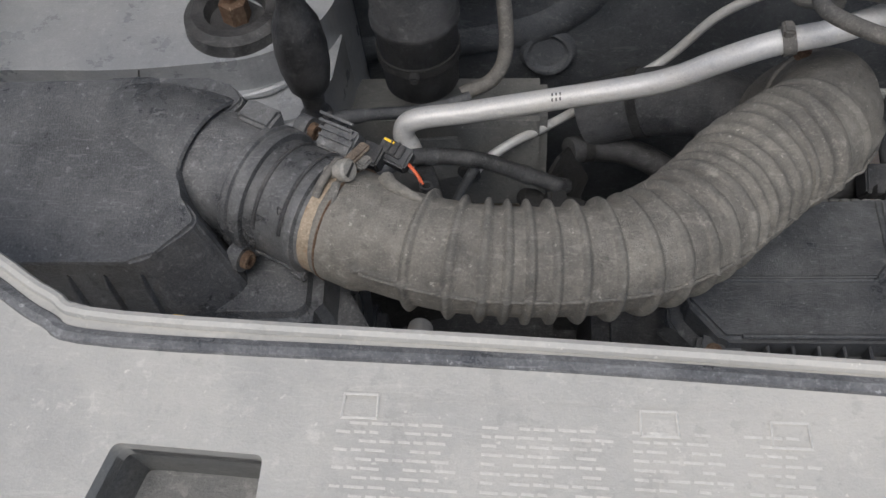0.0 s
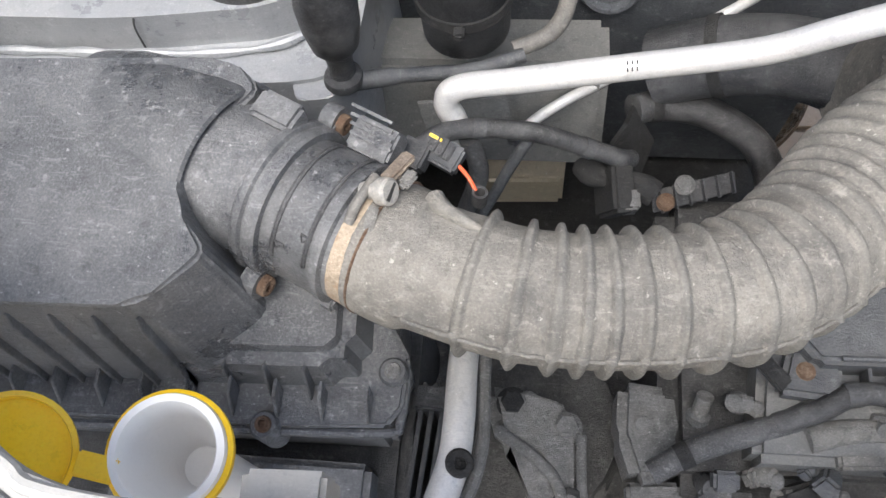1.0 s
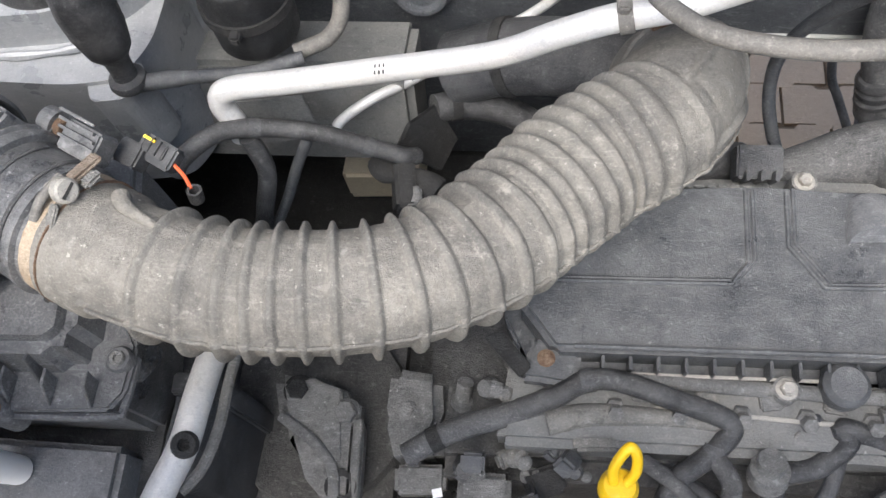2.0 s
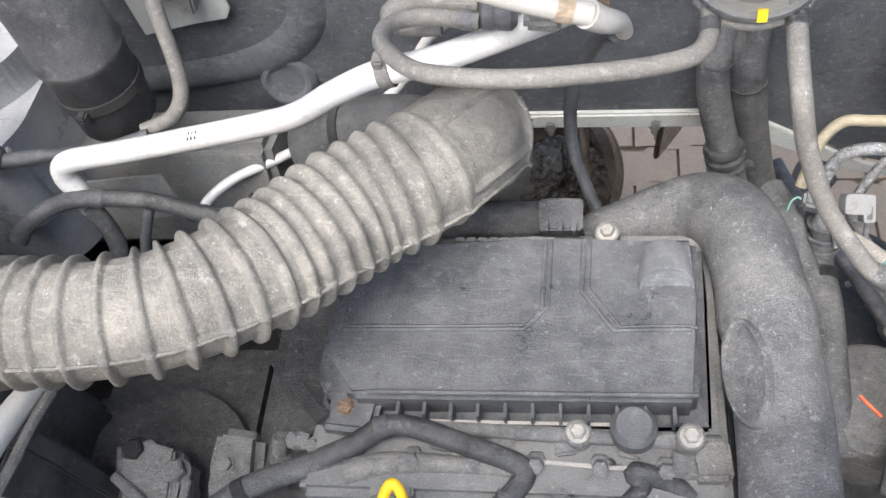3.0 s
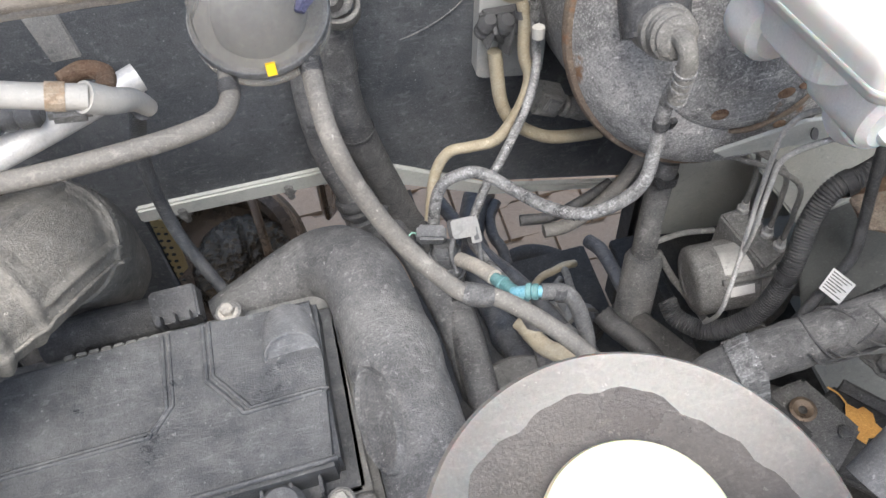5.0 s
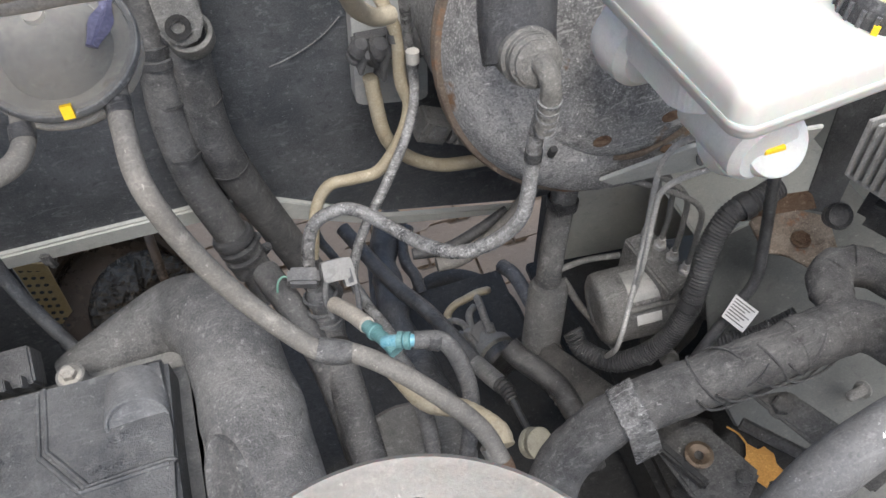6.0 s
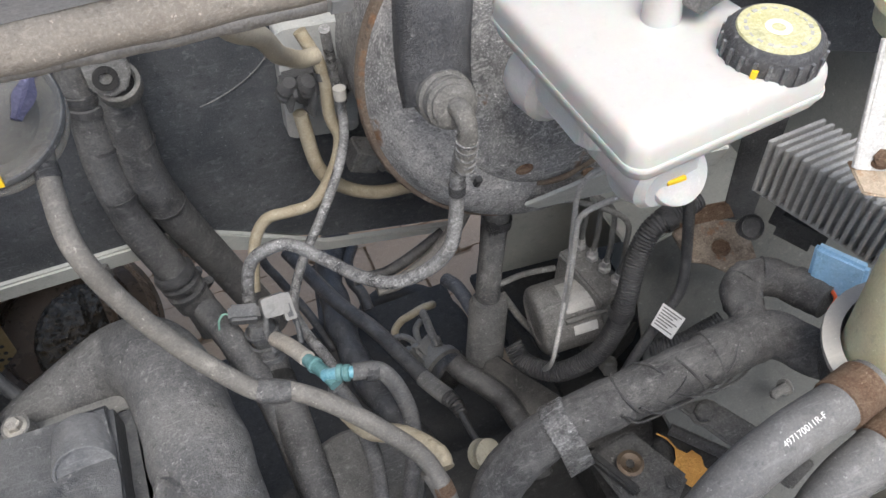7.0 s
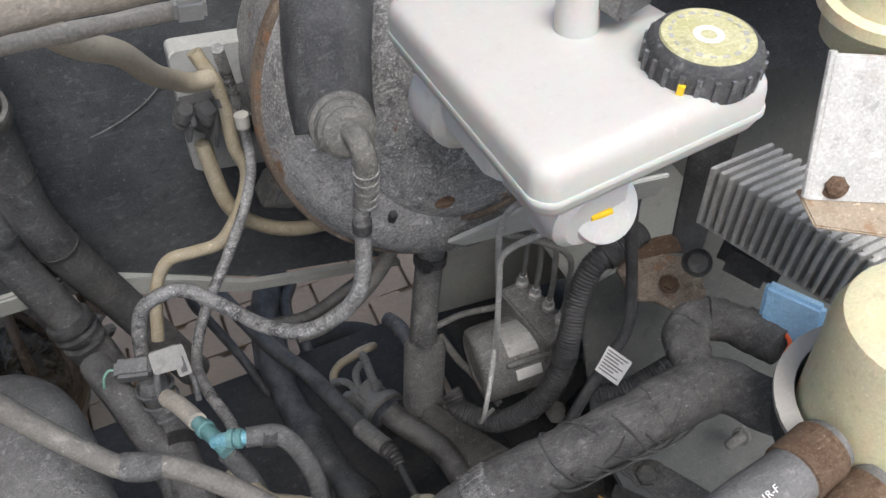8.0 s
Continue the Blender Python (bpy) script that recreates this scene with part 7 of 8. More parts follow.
hose("pressure_hose", [(0.885, 0.47, 0.61), (0.896, 0.449, 0.605), (0.925, 0.404, 0.6), (0.935, 0.371, 0.59), (0.939, 0.342, 0.58), (0.94, 0.3, 0.55)], 0.0155, black_rubber, "black pressure hose with a crimped ferrule", seg=16)
fer = thing("hose_ferrule", (0.937, 0.39, 0.60), "bright crimped metal ferrule on the hose", "ferrule")
part("ferrule", lathe([(0.017, -0.018), (0.019, -0.016), (0.017, -0.008), (0.019, -0.004), (0.017, 0.004), (0.019, 0.008), (0.017, 0.018)], aim((0.944, 0.396, 0.560), (0.3, -0.9, -0.25)), 24), aluminium, fer)
# two near-black beams added to fill the shaded void, not a modelled subframe
sub = thing("subframe", (0.85, 0.35, 0.35), "added dark beams standing in for the unlit depth under the engine bay", "subframe", kind="structure")
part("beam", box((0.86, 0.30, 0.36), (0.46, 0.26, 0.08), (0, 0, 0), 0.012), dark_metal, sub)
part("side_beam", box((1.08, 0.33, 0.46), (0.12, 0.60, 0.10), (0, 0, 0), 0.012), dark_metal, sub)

# ---- wiring harness with tape ----
harn = thing("main_wiring_harness", (0.9, 0.2, 0.98), "thick grey taped wiring harness with loose wires", "wiring harness")
HN = [(0.765, 0.12, 0.90), (0.785, 0.16, 0.925), (0.805, 0.188, 0.95), (0.845, 0.197, 0.988), (0.88, 0.196, 1.004), (0.925, 0.195, 1.013), (0.975, 0.195, 1.02), (1.015, 0.196, 1.026), (1.046, 0.192, 1.03), (1.073, 0.157, 1.03), (1.12, 0.12, 1.02)]
part("sleeve", sweep(HN, lambda s, t: 0.0205 + 0.0022 * noise.noise(Vector((s * 60, 1, 0))) - 0.004 * max(0, (s - 0.33) / 0.15), 72, 8, 0.003, lambda a: 1.0 + 0.016 * math.cos(18 * a)), loom_tape, harn, "woven grey sleeve")
part("tape_wrap", lathe([(0.0215, -0.011), (0.0228, -0.010), (0.0226, 0.0), (0.0230, 0.010), (0.0215, 0.011)], aim((0.862, 0.1965, 0.996), (1, 0.0, 0.4)), 24, False), tape_film, harn, "clear creased tape")
part("tape_tag", slab([(0.850, 0.176, 0.995), (0.872, 0.176, 1.000), (0.884, 0.172, 0.958), (0.862, 0.171, 0.950)], 0.0015, 0.0004), tape_film, harn, "hanging flap of clear tape")
for k in range(7):
    c = Vector((0.918 + 0.017 * k, 0.1955, 1.0125 + 0.0022 * k))
    ax = Vector((1, 0.8 * math.sin(k * 2.3), 0.9 * math.cos(k * 1.7)))
    m = aim(c, ax)
    rr = 0.0212 + 0.0006 * (k % 3)
    part("tie_wire", sweep([m @ Vector((rr * math.cos(a), rr * math.sin(a), 0.004 * math.sin(a * 0.5 + k))) for a in [radians(q) for q in range(0, 361, 30)]], 0.0011, 5, 3), black_rubber, harn)
for k in range(4):
    at = Vector((1.000 + 0.012 * k, 0.196, 1.024 + 0.0015 * k))
    part("tape_turn", lathe([(0.0195, -0.009), (0.0218, -0.0085), (0.0214, 0.0085), (0.0195, 0.009)], aim(at, (1, 0.12 * math.sin(k * 3), 0.15 + 0.1 * (k % 2))), 22, False), loom_tape, harn, "dusty tape turn")
part("upper_branch", sweep([(1.035, 0.200, 1.03), (1.042, 0.222, 1.028), (1.052, 0.243, 1.022), (1.075, 0.248, 1.022), (1.096, 0.229, 1.022), (1.106, 0.199, 1.03)], lambda s, t: 0.0155 + 0.0022 * noise.noise(Vector((s * 80, 3, 0))), 18, 8, 0.004), loom_tape, harn, "taped branch")
for k in range(5):
    part("loose_wire", sweep([(0.900 + 0.016 * k, 0.1775, 1.026), (0.915 + 0.018 * k, 0.1725, 1.010 + 0.003 * (k % 2)), (0.945 + 0.016 * k, 0.1745, 1.004 + 0.004 * (k % 3)), (0.970 + 0.014 * k, 0.1800, 1.002 + 0.002 * k)], 0.0012, 5), black_rubber, harn)
for k, at in enumerate(((1.047, 0.232, 1.025), (1.062, 0.2465, 1.022), (1.082, 0.243, 1.022), (1.099, 0.223, 1.0235))):
    ax = ((0.4, 0.9, 0), (0.9, 0.4, 0), (0.8, -0.5, 0), (0.4, -0.9, 0.1))[k]
    part("tape_turn", lathe([(0.0150, -0.008), (0.0172, -0.0075), (0.0168, 0.0075), (0.0150, 0.008)], aim(at, ax), 20, False), loom_tape, harn, "dusty tape turn")
hose("ribbed_conduit", [(1.15, 0.41, 0.905), (1.125, 0.405, 0.9), (1.094, 0.403, 0.89), (1.072, 0.391, 0.86), (1.056, 0.371, 0.82), (1.045, 0.361, 0.77), (1.025, 0.359, 0.72), (0.986, 0.372, 0.68), (0.957, 0.404, 0.67), (0.95, 0.43, 0.68)], lambda s, t: 0.0122 + 0.0008 * math.sin(s * 1700), black_plastic, "black ribbed cable conduit", "conduit", seg=18, step=0.0008)
hose("small_conduit", [(1.149, 0.311, 0.8), (1.125, 0.311, 0.79), (1.099, 0.312, 0.78), (1.066, 0.322, 0.77)], lambda s, t: 0.009 + 0.001 * math.sin(s * 1600), black_plastic, "small black ribbed cable conduit", "conduit", seg=12, step=0.0012)
stick = hose("sensor_lead", [(1.078, 0.36, 1.06), (1.092, 0.372, 1.0), (1.116, 0.367, 0.88), (1.106, 0.346, 0.84), (1.084, 0.336, 0.81), (1.042, 0.316, 0.77), (1.016, 0.3, 0.75)], 0.0062, black_plastic, "shiny black sensor lead with a white label", "cable")
FL = [Vector(p) for p in ((1.084, 0.342, 0.828), (1.097, 0.316, 0.826), (1.074, 0.304, 0.815), (1.062, 0.328, 0.817))]
flag = part("flag_label", slab([tuple(p) for p in FL], 0.0012, 0), label_paper, stick, "white flag label")
for k in range(7):
    u = 0.10 + k / 8.2
    a, b = FL[0].lerp(FL[3], u), FL[1].lerp(FL[2], u)
    d = (FL[3] - FL[0]) * 0.045
    up = (FL[1] - FL[0]).cross(FL[3] - FL[0]).normalized()
    up = up * (0.0016 if up.z > 0 else -0.0016)
    e = 0.90 - 0.13 * (k % 3)
    part("label_bar", slab([a.lerp(b, 0.08) + up, a.lerp(b, e) + up, a.lerp(b, e) + d + up, a.lerp(b, 0.08) + d + up], 0.0003, 0), rail_metal, flag, "printed line")
rbk = thing("rusty_bracket", (1.18, 0.39, 0.82), "rusty metal bracket with a bolt", "bracket")
part("bracket_plate", slab([(1.118, 0.398, 0.872), (1.150, 0.405, 0.880), (1.196, 0.372, 0.880), (1.190, 0.336, 0.866), (1.155, 0.330, 0.860), (1.140, 0.352, 0.862), (1.118, 0.362, 0.864)][::-1], 0.004, 0.001), bracket_rust, rbk)
hexbolt("bolt", (1.158, 0.360, 0.870), (0, 0, 1), 0.016, rust, rbk, 0.4, 1.3)
part("bracket_wall", slab([(1.112, 0.402, 0.868), (1.190, 0.385, 0.880), (1.190, 0.390, 0.905), (1.120, 0.408, 0.895)], 0.004, 0.001), rust, rbk)
part("upright", slab([(1.178, 0.392, 0.875), (1.206, 0.375, 0.875), (1.20, 0.385, 1.06), (1.165, 0.405, 1.06)], 0.004, 0.001), black_plastic, rbk)

# ---- control unit with cooling fins ----
ecu = thing("engine_control_unit", (1.12, 0.23, 1.10), "grey finned aluminium control unit with a blue plug", "control unit")
EA, EU, EW, ED = Vector((1.099, 0.316, 1.115)), Vector((0.39, -0.92, 0)).normalized(), Vector((0.040, 0.002, 0.0)), Vector((0.012, 0.004, -0.076))


def ecu_at(a, w, d):
    """A point of the control unit by its length in metres and the shares of depth and height."""
    return EA + EU * a + EW * w + ED * d


def ecu_block(a0, a1, w0, w1, d0, d1, bevel=0.001):
    bm = bmesh.new()
    v = [[[bm.verts.new(ecu_at(a, w, d)) for d in (d0, d1)] for w in (w0, w1)] for a in (a0, a1)]
    for q in ((v[0][0][0], v[0][0][1], v[0][1][1], v[0][1][0]), (v[1][0][0], v[1][1][0], v[1][1][1], v[1][0][1]), (v[0][0][0], v[1][0][0], v[1][0][1], v[0][0][1]), (v[0][1][0], v[0][1][1], v[1][1][1], v[1][1][0]), (v[0][0][0], v[0][1][0], v[1][1][0], v[1][0][0]), (v[0][0][1], v[1][0][1], v[1][1][1], v[0][1][1])):
        bm.faces.new(q)
    bmesh.ops.bevel(bm, geom=list(bm.edges), offset=bevel, segments=2, affect="EDGES", clamp_overlap=True)
    return bm


part("case", ecu_block(0.001, 0.165, 0.22, 1.5, 0.10, 1.0, 0.003), ecu_metal, ecu)
part("base_edge", ecu_block(0.0, 0.166, 0.10, 1.5, 0.98, 1.06, 0.001), ecu_metal, ecu)
for k in range(21):
    part("fin", ecu_block(0.0078 * k, 0.0078 * k + 0.0034, 0.0, 1.45, 0.0, 0.99, 0.0008), ecu_metal, ecu)
bp = part("blue_plug", slab([(1.116, 0.240, 1.062), (1.138, 0.202, 1.066), (1.132, 0.186, 1.030), (1.110, 0.226, 1.024)], 0.012, 0.003), blue_plastic, ecu, "light blue plug latch")
part("plug_lead", sweep([(1.125, 0.19, 1.035), (1.11, 0.175, 1.032), (1.09, 0.165, 1.03)], 0.010, 12), black_rubber, ecu)
part("wire", sweep([(1.112, 0.205, 1.038), (1.108, 0.195, 1.04), (1.10, 0.19, 1.035)], 0.0018, 6), red_wire, ecu, "red wire")
under = thing("fuse_holder", (1.17, 0.30, 1.0), "dark plastic fuse holder under the control unit", "fuse holder")
part("holder", box((1.185, 0.305, 0.985), (0.055, 0.06, 0.05), (0, 0, -60), 0.010), black_plastic, under)
part("holder_cup", lathe([(0.011, 0), (0.013, 0.014), (0.011, 0.018), (0.009, 0.014), (0, 0.012)], aim((1.135, 0.325, 0.965), (-0.2, -0.5, 0.7)), 18), black_plastic, under)
panel = thing("dark_side_panel", (1.2, 0.4, 1.1), "dark side panel behind the reservoir", "side panel", kind="structure")
part("panel_sheet", slab([(1.06, 0.44, 1.20), (1.32, 0.33, 1.20), (1.32, 0.33, 1.12), (1.08, 0.45, 1.12)], 0.006, 0.002), felt, panel)
part("panel_top", slab([(1.03, 0.42, 1.235), (1.32, 0.26, 1.235), (1.32, 0.60, 1.25), (1.05, 0.60, 1.25)], 0.006, 0.002), felt, panel)

# ---- steering fluid tank, bracket and hoses ----
tank = thing("steering_fluid_tank", (1.07, 0.12, 1.05), "yellowed translucent steering fluid tank in a clamp", "fluid tank")
km = aim((1.088, 0.112, 1.10), (-0.02, 0.12, 1))
part("tank_body", lathe([(0.048, -0.04), (0.051, -0.02), (0.051, 0.075), (0.047, 0.088), (0.036, 0.094), (0.012, 0.094), (0.0, 0.092)], km, 40), ivory_plastic, tank)
part("clamp_ring", lathe([(0.049, -0.034), (0.060, -0.030), (0.061, 0.0), (0.054, 0.004), (0.052, 0.0), (0.049, -0.034)], km, 40, False), black_plastic, tank, "black clamp ring")
part("ring_flange", lathe([(0.054, 0.0), (0.066, 0.002), (0.066, 0.006), (0.054, 0.008)], km, 40, False), panel_plastic, tank, "pale ring flange")
wbk = thing("white_bracket", (1.11, 0.24, 1.19), "white painted bracket with a rusty bolt", "bracket")
part("bracket_leaf", slab([(1.107, 0.270, 1.255), (1.135, 0.255, 1.255), (1.142, 0.206, 1.172), (1.092, 0.232, 1.172)], 0.003, 0.001), dusty_white, wbk)
part("bracket_rim", sweep([(1.107, 0.270, 1.256), (1.0995, 0.251, 1.214), (1.092, 0.232, 1.174)], 0.0026, 8), dusty_white, wbk)
part("bracket_rim", sweep([(1.135, 0.255, 1.256), (1.1385, 0.2305, 1.214), (1.142, 0.206, 1.174)], 0.0026, 8), dusty_white, wbk)
part("bracket_foot", slab([(1.092, 0.240, 1.171), (1.15, 0.208, 1.171), (1.135, 0.178, 1.168), (1.085, 0.212, 1.168)], 0.003, 0.001), stained_steel, wbk, "rusty foot")
hexbolt("bolt", (1.108, 0.228, 1.182), (-0.4, -0.6, 0.6), 0.012, rust, wbk, 0.5, 1.5)
tk2 = thing("small_fluid_tank", (1.17, 0.28, 1.26), "yellowed plastic filler cup behind the bracket", "filler cup")
part("cup", lathe([(0.030, 0), (0.034, 0.02), (0.040, 0.022), (0.040, 0.03), (0.034, 0.032), (0.030, 0.07), (0, 0.07)], aim((1.155, 0.285, 1.24), (0, 0, 1)), 30), ivory_plastic, tk2)
for pts, lab in (([(1.03, 0.105, 1.118), (0.997, 0.098, 1.12), (0.955, 0.092, 1.12), (0.905, 0.080, 1.11), (0.86, 0.06, 1.08)], "grey rubber hose with a printed part number"), ([(1.05, 0.075, 1.105), (1.015, 0.066, 1.10), (0.975, 0.055, 1.09), (0.93, 0.03, 1.06)], "grey rubber hose beside the fluid tank")):
    h = hose("tank_hose", pts, 0.0170, grey_hose, lab, seg=20)
    a, b = Vector(pts[0]), Vector(pts[1])
    part("rusty_clamp", lathe([(0.0170, -0.014), (0.0187, -0.013), (0.0187, 0.013), (0.0170, 0.014)], aim(a.lerp(b, 0.55), b - a), 26, False), rust, h, "rusty clamp band")
    if lab.endswith("number"):
        letters = bpy.data.curves.new("printed_number", "FONT")
        letters.body = "497170011R-F"
        letters.size, letters.extrude, letters.align_x, letters.align_y = 0.0060, 0.0002, "CENTER", "CENTER"
        letters.materials.append(label_paper)
        mark = new("printed_number", letters)
        along = (Vector(pts[1]) - Vector(pts[3])).normalized()
        out = Vector((0.0, -0.22, 1.0))
        out = (out - along * out.dot(along)).normalized()
        side = out.cross(along)
        spot = Vector(pts[1]).lerp(Vector(pts[2]), 0.88) + out * 0.0173
        mark.parent = h
        mark.matrix_parent_inverse = Matrix.Translation(-h.location)
        mark.matrix_basis = Matrix((( along.x, side.x, out.x, spot.x), (along.y, side.y, out.y, spot.y), (along.z, side.z, out.z, spot.z), (0, 0, 0, 1)))
        tagged(mark, "white printed part number")
stud = thing("panel_stud", (1.20, 0.225, 0.70), "threaded steel stud on the painted panel", "stud")
sm2 = aim((1.165, 0.212, 0.80), (-0.9, -0.2, 0.35))
part("washer", lathe([(0.005, 0), (0.0095, 0), (0.0095, 0.003), (0.005, 0.003)], sm2, 22), cast_metal, stud)
part("thread", lathe([(0.0055, 0.002)] + [(0.0055 - 0.0012 * (k % 2), 0.004 + 0.002 * k) for k in range(12)] + [(0, 0.028)], sm2, 14), cast_metal, stud)
leaf = thing("dry_leaf", (0.978, 0.152, 0.893), "dry orange-brown leaf fallen into the bay", "leaf")
LEAF = [(0.000, 0.022), (0.007, 0.012), (0.013, 0.013), (0.017, 0.003), (0.014, -0.006), (0.016, -0.014), (0.009, -0.020), (0.000, -0.018), (-0.006, -0.023), (-0.012, -0.013), (-0.010, -0.004), (-0.013, 0.006), (-0.006, 0.011)]
part("blade", slab([(0.980 + x * 0.95, 0.154 + y * 0.95, 0.8935 + 6 * x * x - 0.12 * y) for x, y in LEAF][::-1], 0.0008, 0), leaf_skin, leaf)
part("stalk", sweep([(0.980, 0.174, 0.8915), (0.977, 0.184, 0.893), (0.970, 0.192, 0.895)], 0.0009, 6), leaf_skin, leaf)
lb = thing("lower_bracket", (1.0, 0.16, 0.93), "dusty dark bracket with bolts below the harness", "bracket")
part("bracket_plate", slab([(0.892, 0.192, 0.922), (0.938, 0.196, 0.926), (0.966, 0.140, 0.920), (0.93, 0.112, 0.912), (0.905, 0.14, 0.914)][::-1], 0.008, 0.003), dark_bracket, lb)
part("rusty_hole", lathe([(0.004, 0), (0.011, 0), (0.012, 0.002), (0.009, 0.003), (0.004, 0.001), (0.004, 0)], aim((0.922, 0.168, 0.925), (0, 0, 1)), 20, False), scorched, lb, "brown rusty hole")
part("flat_web", box((0.905, 0.165, 0.926), (0.008, 0.05, 0.01), (0, 0, 25), 0.002), dark_metal, lb)
part("bracket_arm", slab([(0.965, 0.185, 0.972), (0.995, 0.18, 0.972), (1.05, 0.10, 0.96), (1.02, 0.09, 0.955)], 0.006, 0.002), dark_bracket, lb)
part("dark_rail", slab([(0.90, 0.160, 0.884), (0.985, 0.196, 0.886), (1.055, 0.118, 0.884), (0.975, 0.085, 0.880)][::-1], 0.012, 0.003), dark_metal, lb)
part("rail_edge", sweep([(0.985, 0.192, 0.892), (1.02, 0.152, 0.890), (1.052, 0.118, 0.888)], 0.006, 8), dark_bracket, lb)
hexbolt("bolt", (0.982, 0.170, 0.974), (-0.1, -0.2, 1), 0.014, dark_bracket, lb, 0.7, 1.5)
hexbolt("bolt", (0.950, 0.140, 0.922), (0, 0, 1), 0.010, dark_bracket, lb, 0.4, 1.4)

# ---- round expansion tank at the front ----
exp = thing("expansion_tank", (0.645, 0.02, 1.25), "round grey translucent tank with dried mud and a pale cap", "expansion tank")
xm = aim((0.650, 0.014, 1.306), (0.02, 0.02, 1))
part("shell", lathe([(0.05, -0.13), (0.078, -0.10), (0.085, -0.05), (0.0868, -0.010), (0.0862, -0.002), (0.0840, 0.0004), (0.0815, -0.0008), (0.0780, -0.0040), (0.0660, -0.0085), (0.0560, -0.0120), (0.0520, -0.0150), (0.030, -0.0155)], xm, 72, False), tank_plastic, exp)
mb = bmesh.new()
rows = []
for k in range(96):
    a = 2 * math.pi * k / 96
    edge = 0.0715 + 0.0030 * math.sin(2 * a + 2.2) + 0.0022 * math.sin(5 * a + 0.5) + 0.0012 * math.sin(11 * a + 2) + 0.0008 * math.sin(23 * a)
    edge -= 0.0130 * math.exp(-((a - 2.42) / 0.13) ** 2) + 0.0060 * math.exp(-((a - 0.75) / 0.22) ** 2)
    ring = []
    for i in range(7):
        r = 0.030 + (edge - 0.030) * i / 6
        z = -0.0148 if r < 0.052 else -0.0148 + (r - 0.052) * 0.75 if r < 0.056 else -0.0118 + (r - 0.056) * 0.355
        ring.append(mb.verts.new(xm @ Vector((r * math.cos(a), r * math.sin(a), z + 0.0009 * (1 if i < 6 else -1)))))
    rows.append(ring)
for k in range(96):
    for i in range(6):
        mb.faces.new((rows[k][i], rows[k][i + 1], rows[(k + 1) % 96][i + 1], rows[(k + 1) % 96][i]))
part("mud_film", mb, mud, exp, "dark dried mud in the recess")
part("cap", lathe([(0.0385, -0.02), (0.0390, -0.004), (0.0375, -0.0012), (0.034, 0.0), (0.0, 0.001)], xm @ Matrix.Translation((0.004, -0.006, 0)), 48), cream_cap, exp, "pale cream cap")


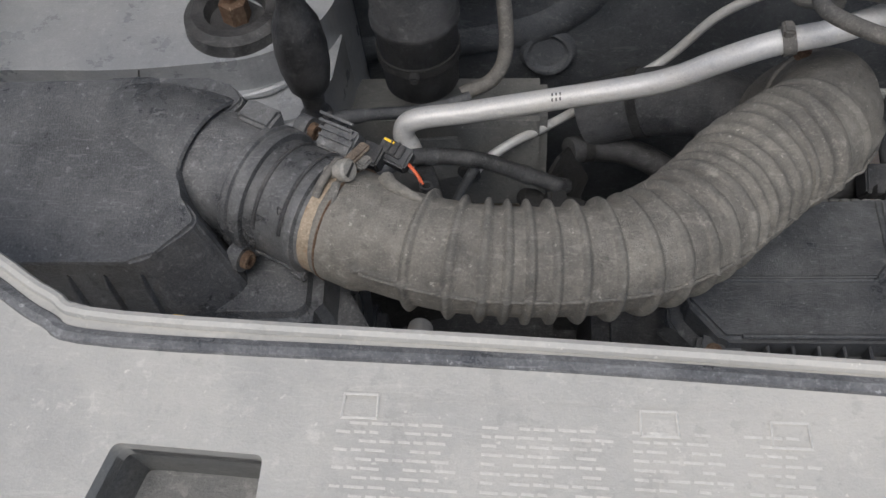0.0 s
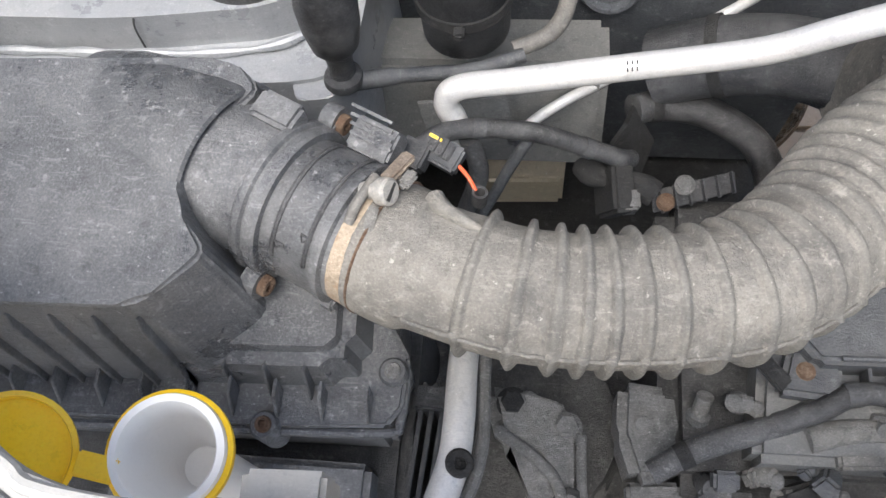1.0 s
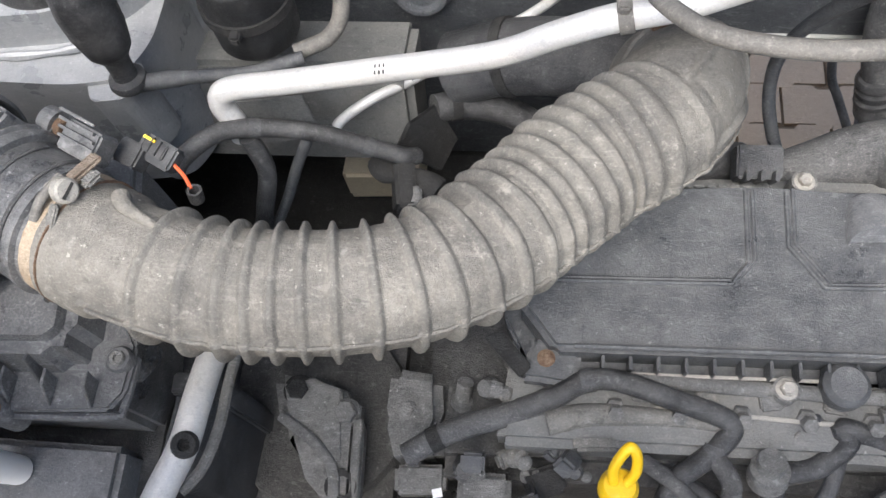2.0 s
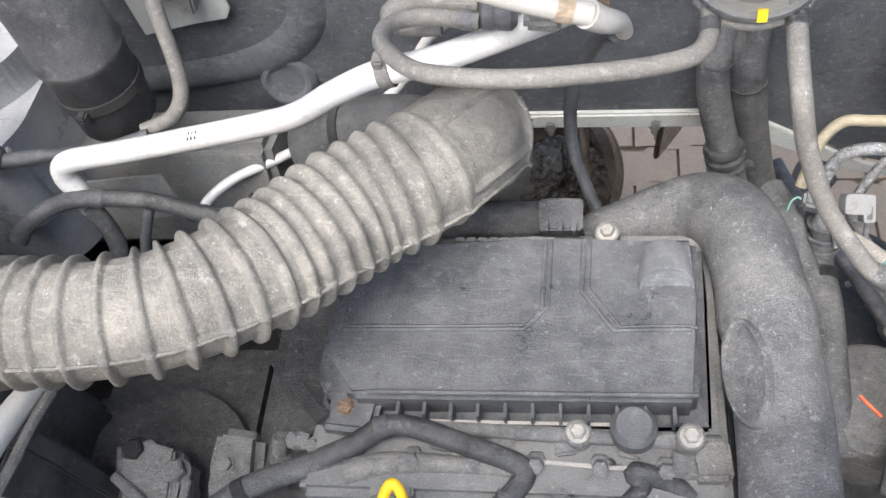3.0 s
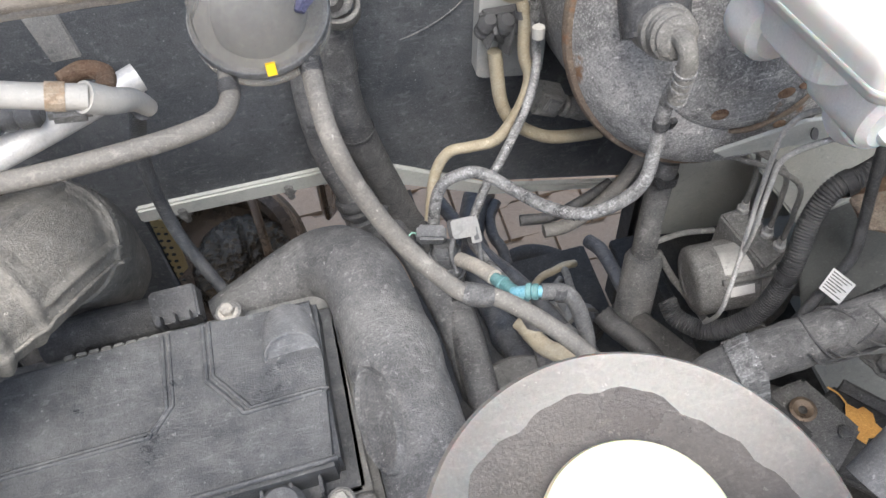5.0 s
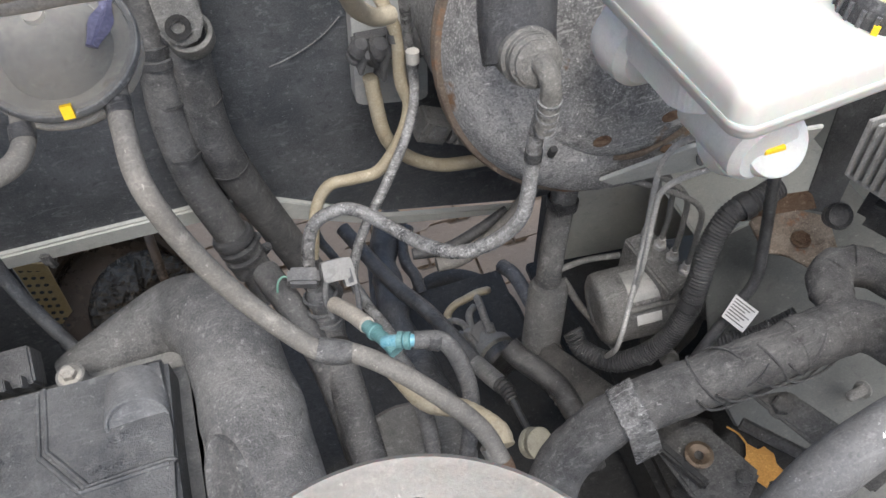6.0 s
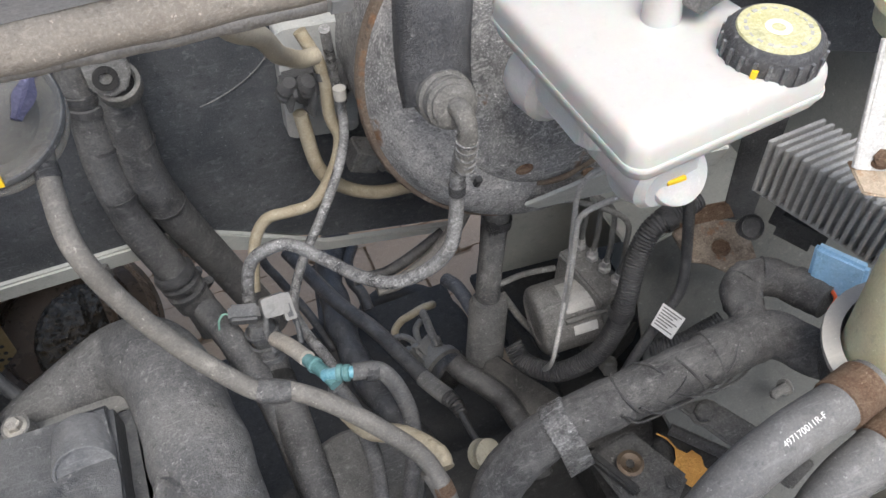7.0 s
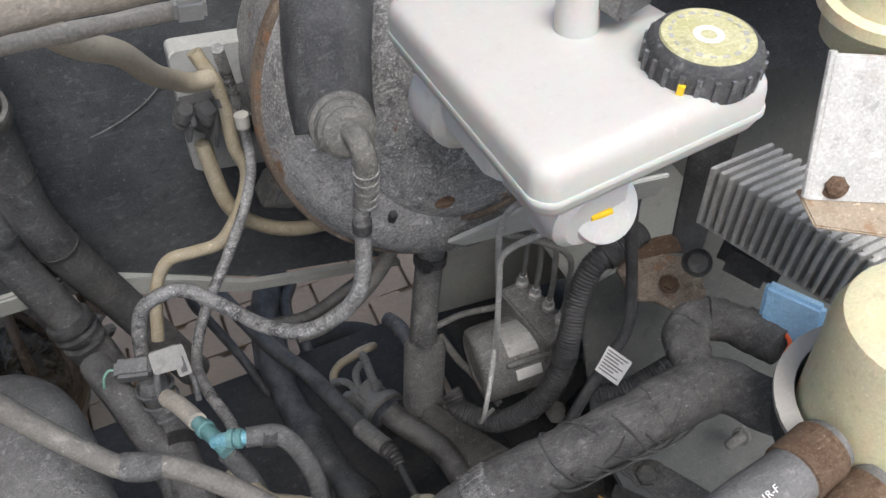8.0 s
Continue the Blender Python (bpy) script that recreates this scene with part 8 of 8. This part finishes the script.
# ---- clamps on the hose ends ----
for host, at, ax, r, mat_, lab in (("filter_feed_hose", (0.5725, 0.392, 1.231), (0, -0.9, -0.4), 0.0078, black_plastic, ""), ("filter_feed_hose", (0.757, 0.192, 0.980), (0.1, -0.7, -0.6), 0.0080, rust, "rusty wire clip"), ("filter_return_hose", (0.5145, 0.392, 1.228), (0, -0.9, -0.3), 0.0074, black_plastic, ""), ("filter_return_hose", (0.335, 0.4375, 1.2015), (1, 0, -0.1), 0.0076, maf_plastic, "grey clip"), ("s_shaped_hose", (0.659, 0.455, 0.895), (0.05, 0.25, 1), 0.0070, maf_plastic, "grey collar"), ("s_shaped_hose", (0.847, 0.379, 1.10), (0.05, 0.05, 1), 0.0070, black_plastic, ""), ("ribbed_conduit", (1.110, 0.404, 0.895), (1, 0.1, 0.3), 0.0142, black_plastic, "black tape turn"), ("ribbed_conduit", (1.0505, 0.366, 0.795), (0.25, 0.2, 1), 0.0142, black_plastic, "black tape turn"), ("heater_tube", (0.16, 0.545, 0.93), (1, -0.1, 0.4), 0.0425, dark_metal, "dark clamp band"), ("coolant_hose", (0.10, 0.515, 0.878), (1, 0.25, -0.2), 0.0175, dark_metal, "dark clamp band"), ("injector_loom", (0.249, 0.182, 0.965), (1, 0.2, 0.1), 0.0104, black_plastic, "black tape turn"), ("injector_loom", (0.361, 0.131, 0.94), (-0.3, -1, -0.4), 0.0104, black_plastic, "black tape turn"), ("fuel_feed_hose", (0.115, 0.128, 0.932), (1, 0.5, 0.2), 0.0114, dark_metal, "dark clamp"), ("wiring_loom", (-0.079, 0.403, 1.010), (1, 0.15, -0.3), 0.0099, black_plastic, "black tape turn"), ("wiring_loom", (0.024, 0.411, 0.965), (1, 0.0, -0.7), 0.0099, black_plastic, "black tape turn"), ("lower_coolant_hose", (0.6605, 0.390, 0.8715), (0, -1, -0.05), 0.0178, dark_metal, "dark clamp band"), ("fuel_line_upper", (0.345, 0.381, 1.295), (0.5, -0.5, -0.2), 0.0090, maf_plastic, "grey clip"), ("fuel_line_upper", (0.415, 0.372, 1.270), (1, 0, -0.35), 0.0090, stained_steel, "rusty collar"), ("beige_vacuum_hose", (0.796, 0.597, 1.055), (0, -0.3, -1), 0.0070, black_plastic, ""), ("tee_return_hose", (0.738, 0.304, 0.994), (1, -0.3, -0.3), 0.0078, black_plastic, "")):
    band(bpy.data.objects[host], at, ax, r, min(0.012, r * 1.3), mat_, "end_clamp", False, lab)
for at, ax, r in (((0.572, 0.636, 1.01), (0.1, 0.14, 1), 0.0194), ((0.569, 0.626, 0.945), (0, 0.14, 1), 0.0194)):
    band(bpy.data.objects["heater_hose"], at, ax, r, 0.004, black_rubber, "hose_ridge", False)
for at, ax, r in (((0.602, 0.637, 1.0), (0.03, 0.08, 1), 0.0219), ((0.608, 0.634, 0.90), (-0.1, 0.0, 1), 0.0219)):
    band(bpy.data.objects["heater_hose.001"], at, ax, r, 0.004, black_rubber, "hose_ridge", False)
hose("orange_wire", [(0.663, 0.238, 0.933), (0.668, 0.232, 0.932), (0.674, 0.226, 0.930), (0.679, 0.221, 0.928)], 0.0017, red_wire, "thin orange wire beside the charge pipe", "wire")

# ---- pavers, last ----
paving = thing("pavement", (0.4, 1.0, -0.01), "beige interlocking concrete pavers", "pavement", kind="structure")
PW, PL = 0.105, 0.205
pb = prism([(-PL / 2, -PW / 2), (-PL / 6, -PW / 2), (-PL / 9, -PW / 2 - 0.012), (PL / 9, -PW / 2 - 0.012), (PL / 6, -PW / 2), (PL / 2, -PW / 2), (PL / 2, PW / 2), (PL / 6, PW / 2), (PL / 9, PW / 2 - 0.012), (-PL / 9, PW / 2 - 0.012), (-PL / 6, PW / 2), (-PL / 2, PW / 2)], -0.05, 0.0, 0.0)
first = part("paver", pb, paver_stone, paving)
first.data.transform(Matrix.Scale(0.965, 4))
first.location = (-0.6, 0.45, 0.0)
for i in range(10):
    for j in range(14):
        if i or j:
            p = new("paver", first.data)
            p.parent = paving
            p.matrix_parent_inverse = first.matrix_parent_inverse
            p.location = (-0.6 + PL * i + (PL / 2 if j % 2 else 0), 0.45 + PW * j, 0.0015 * math.sin(i * 5.1 + j * 3.3))
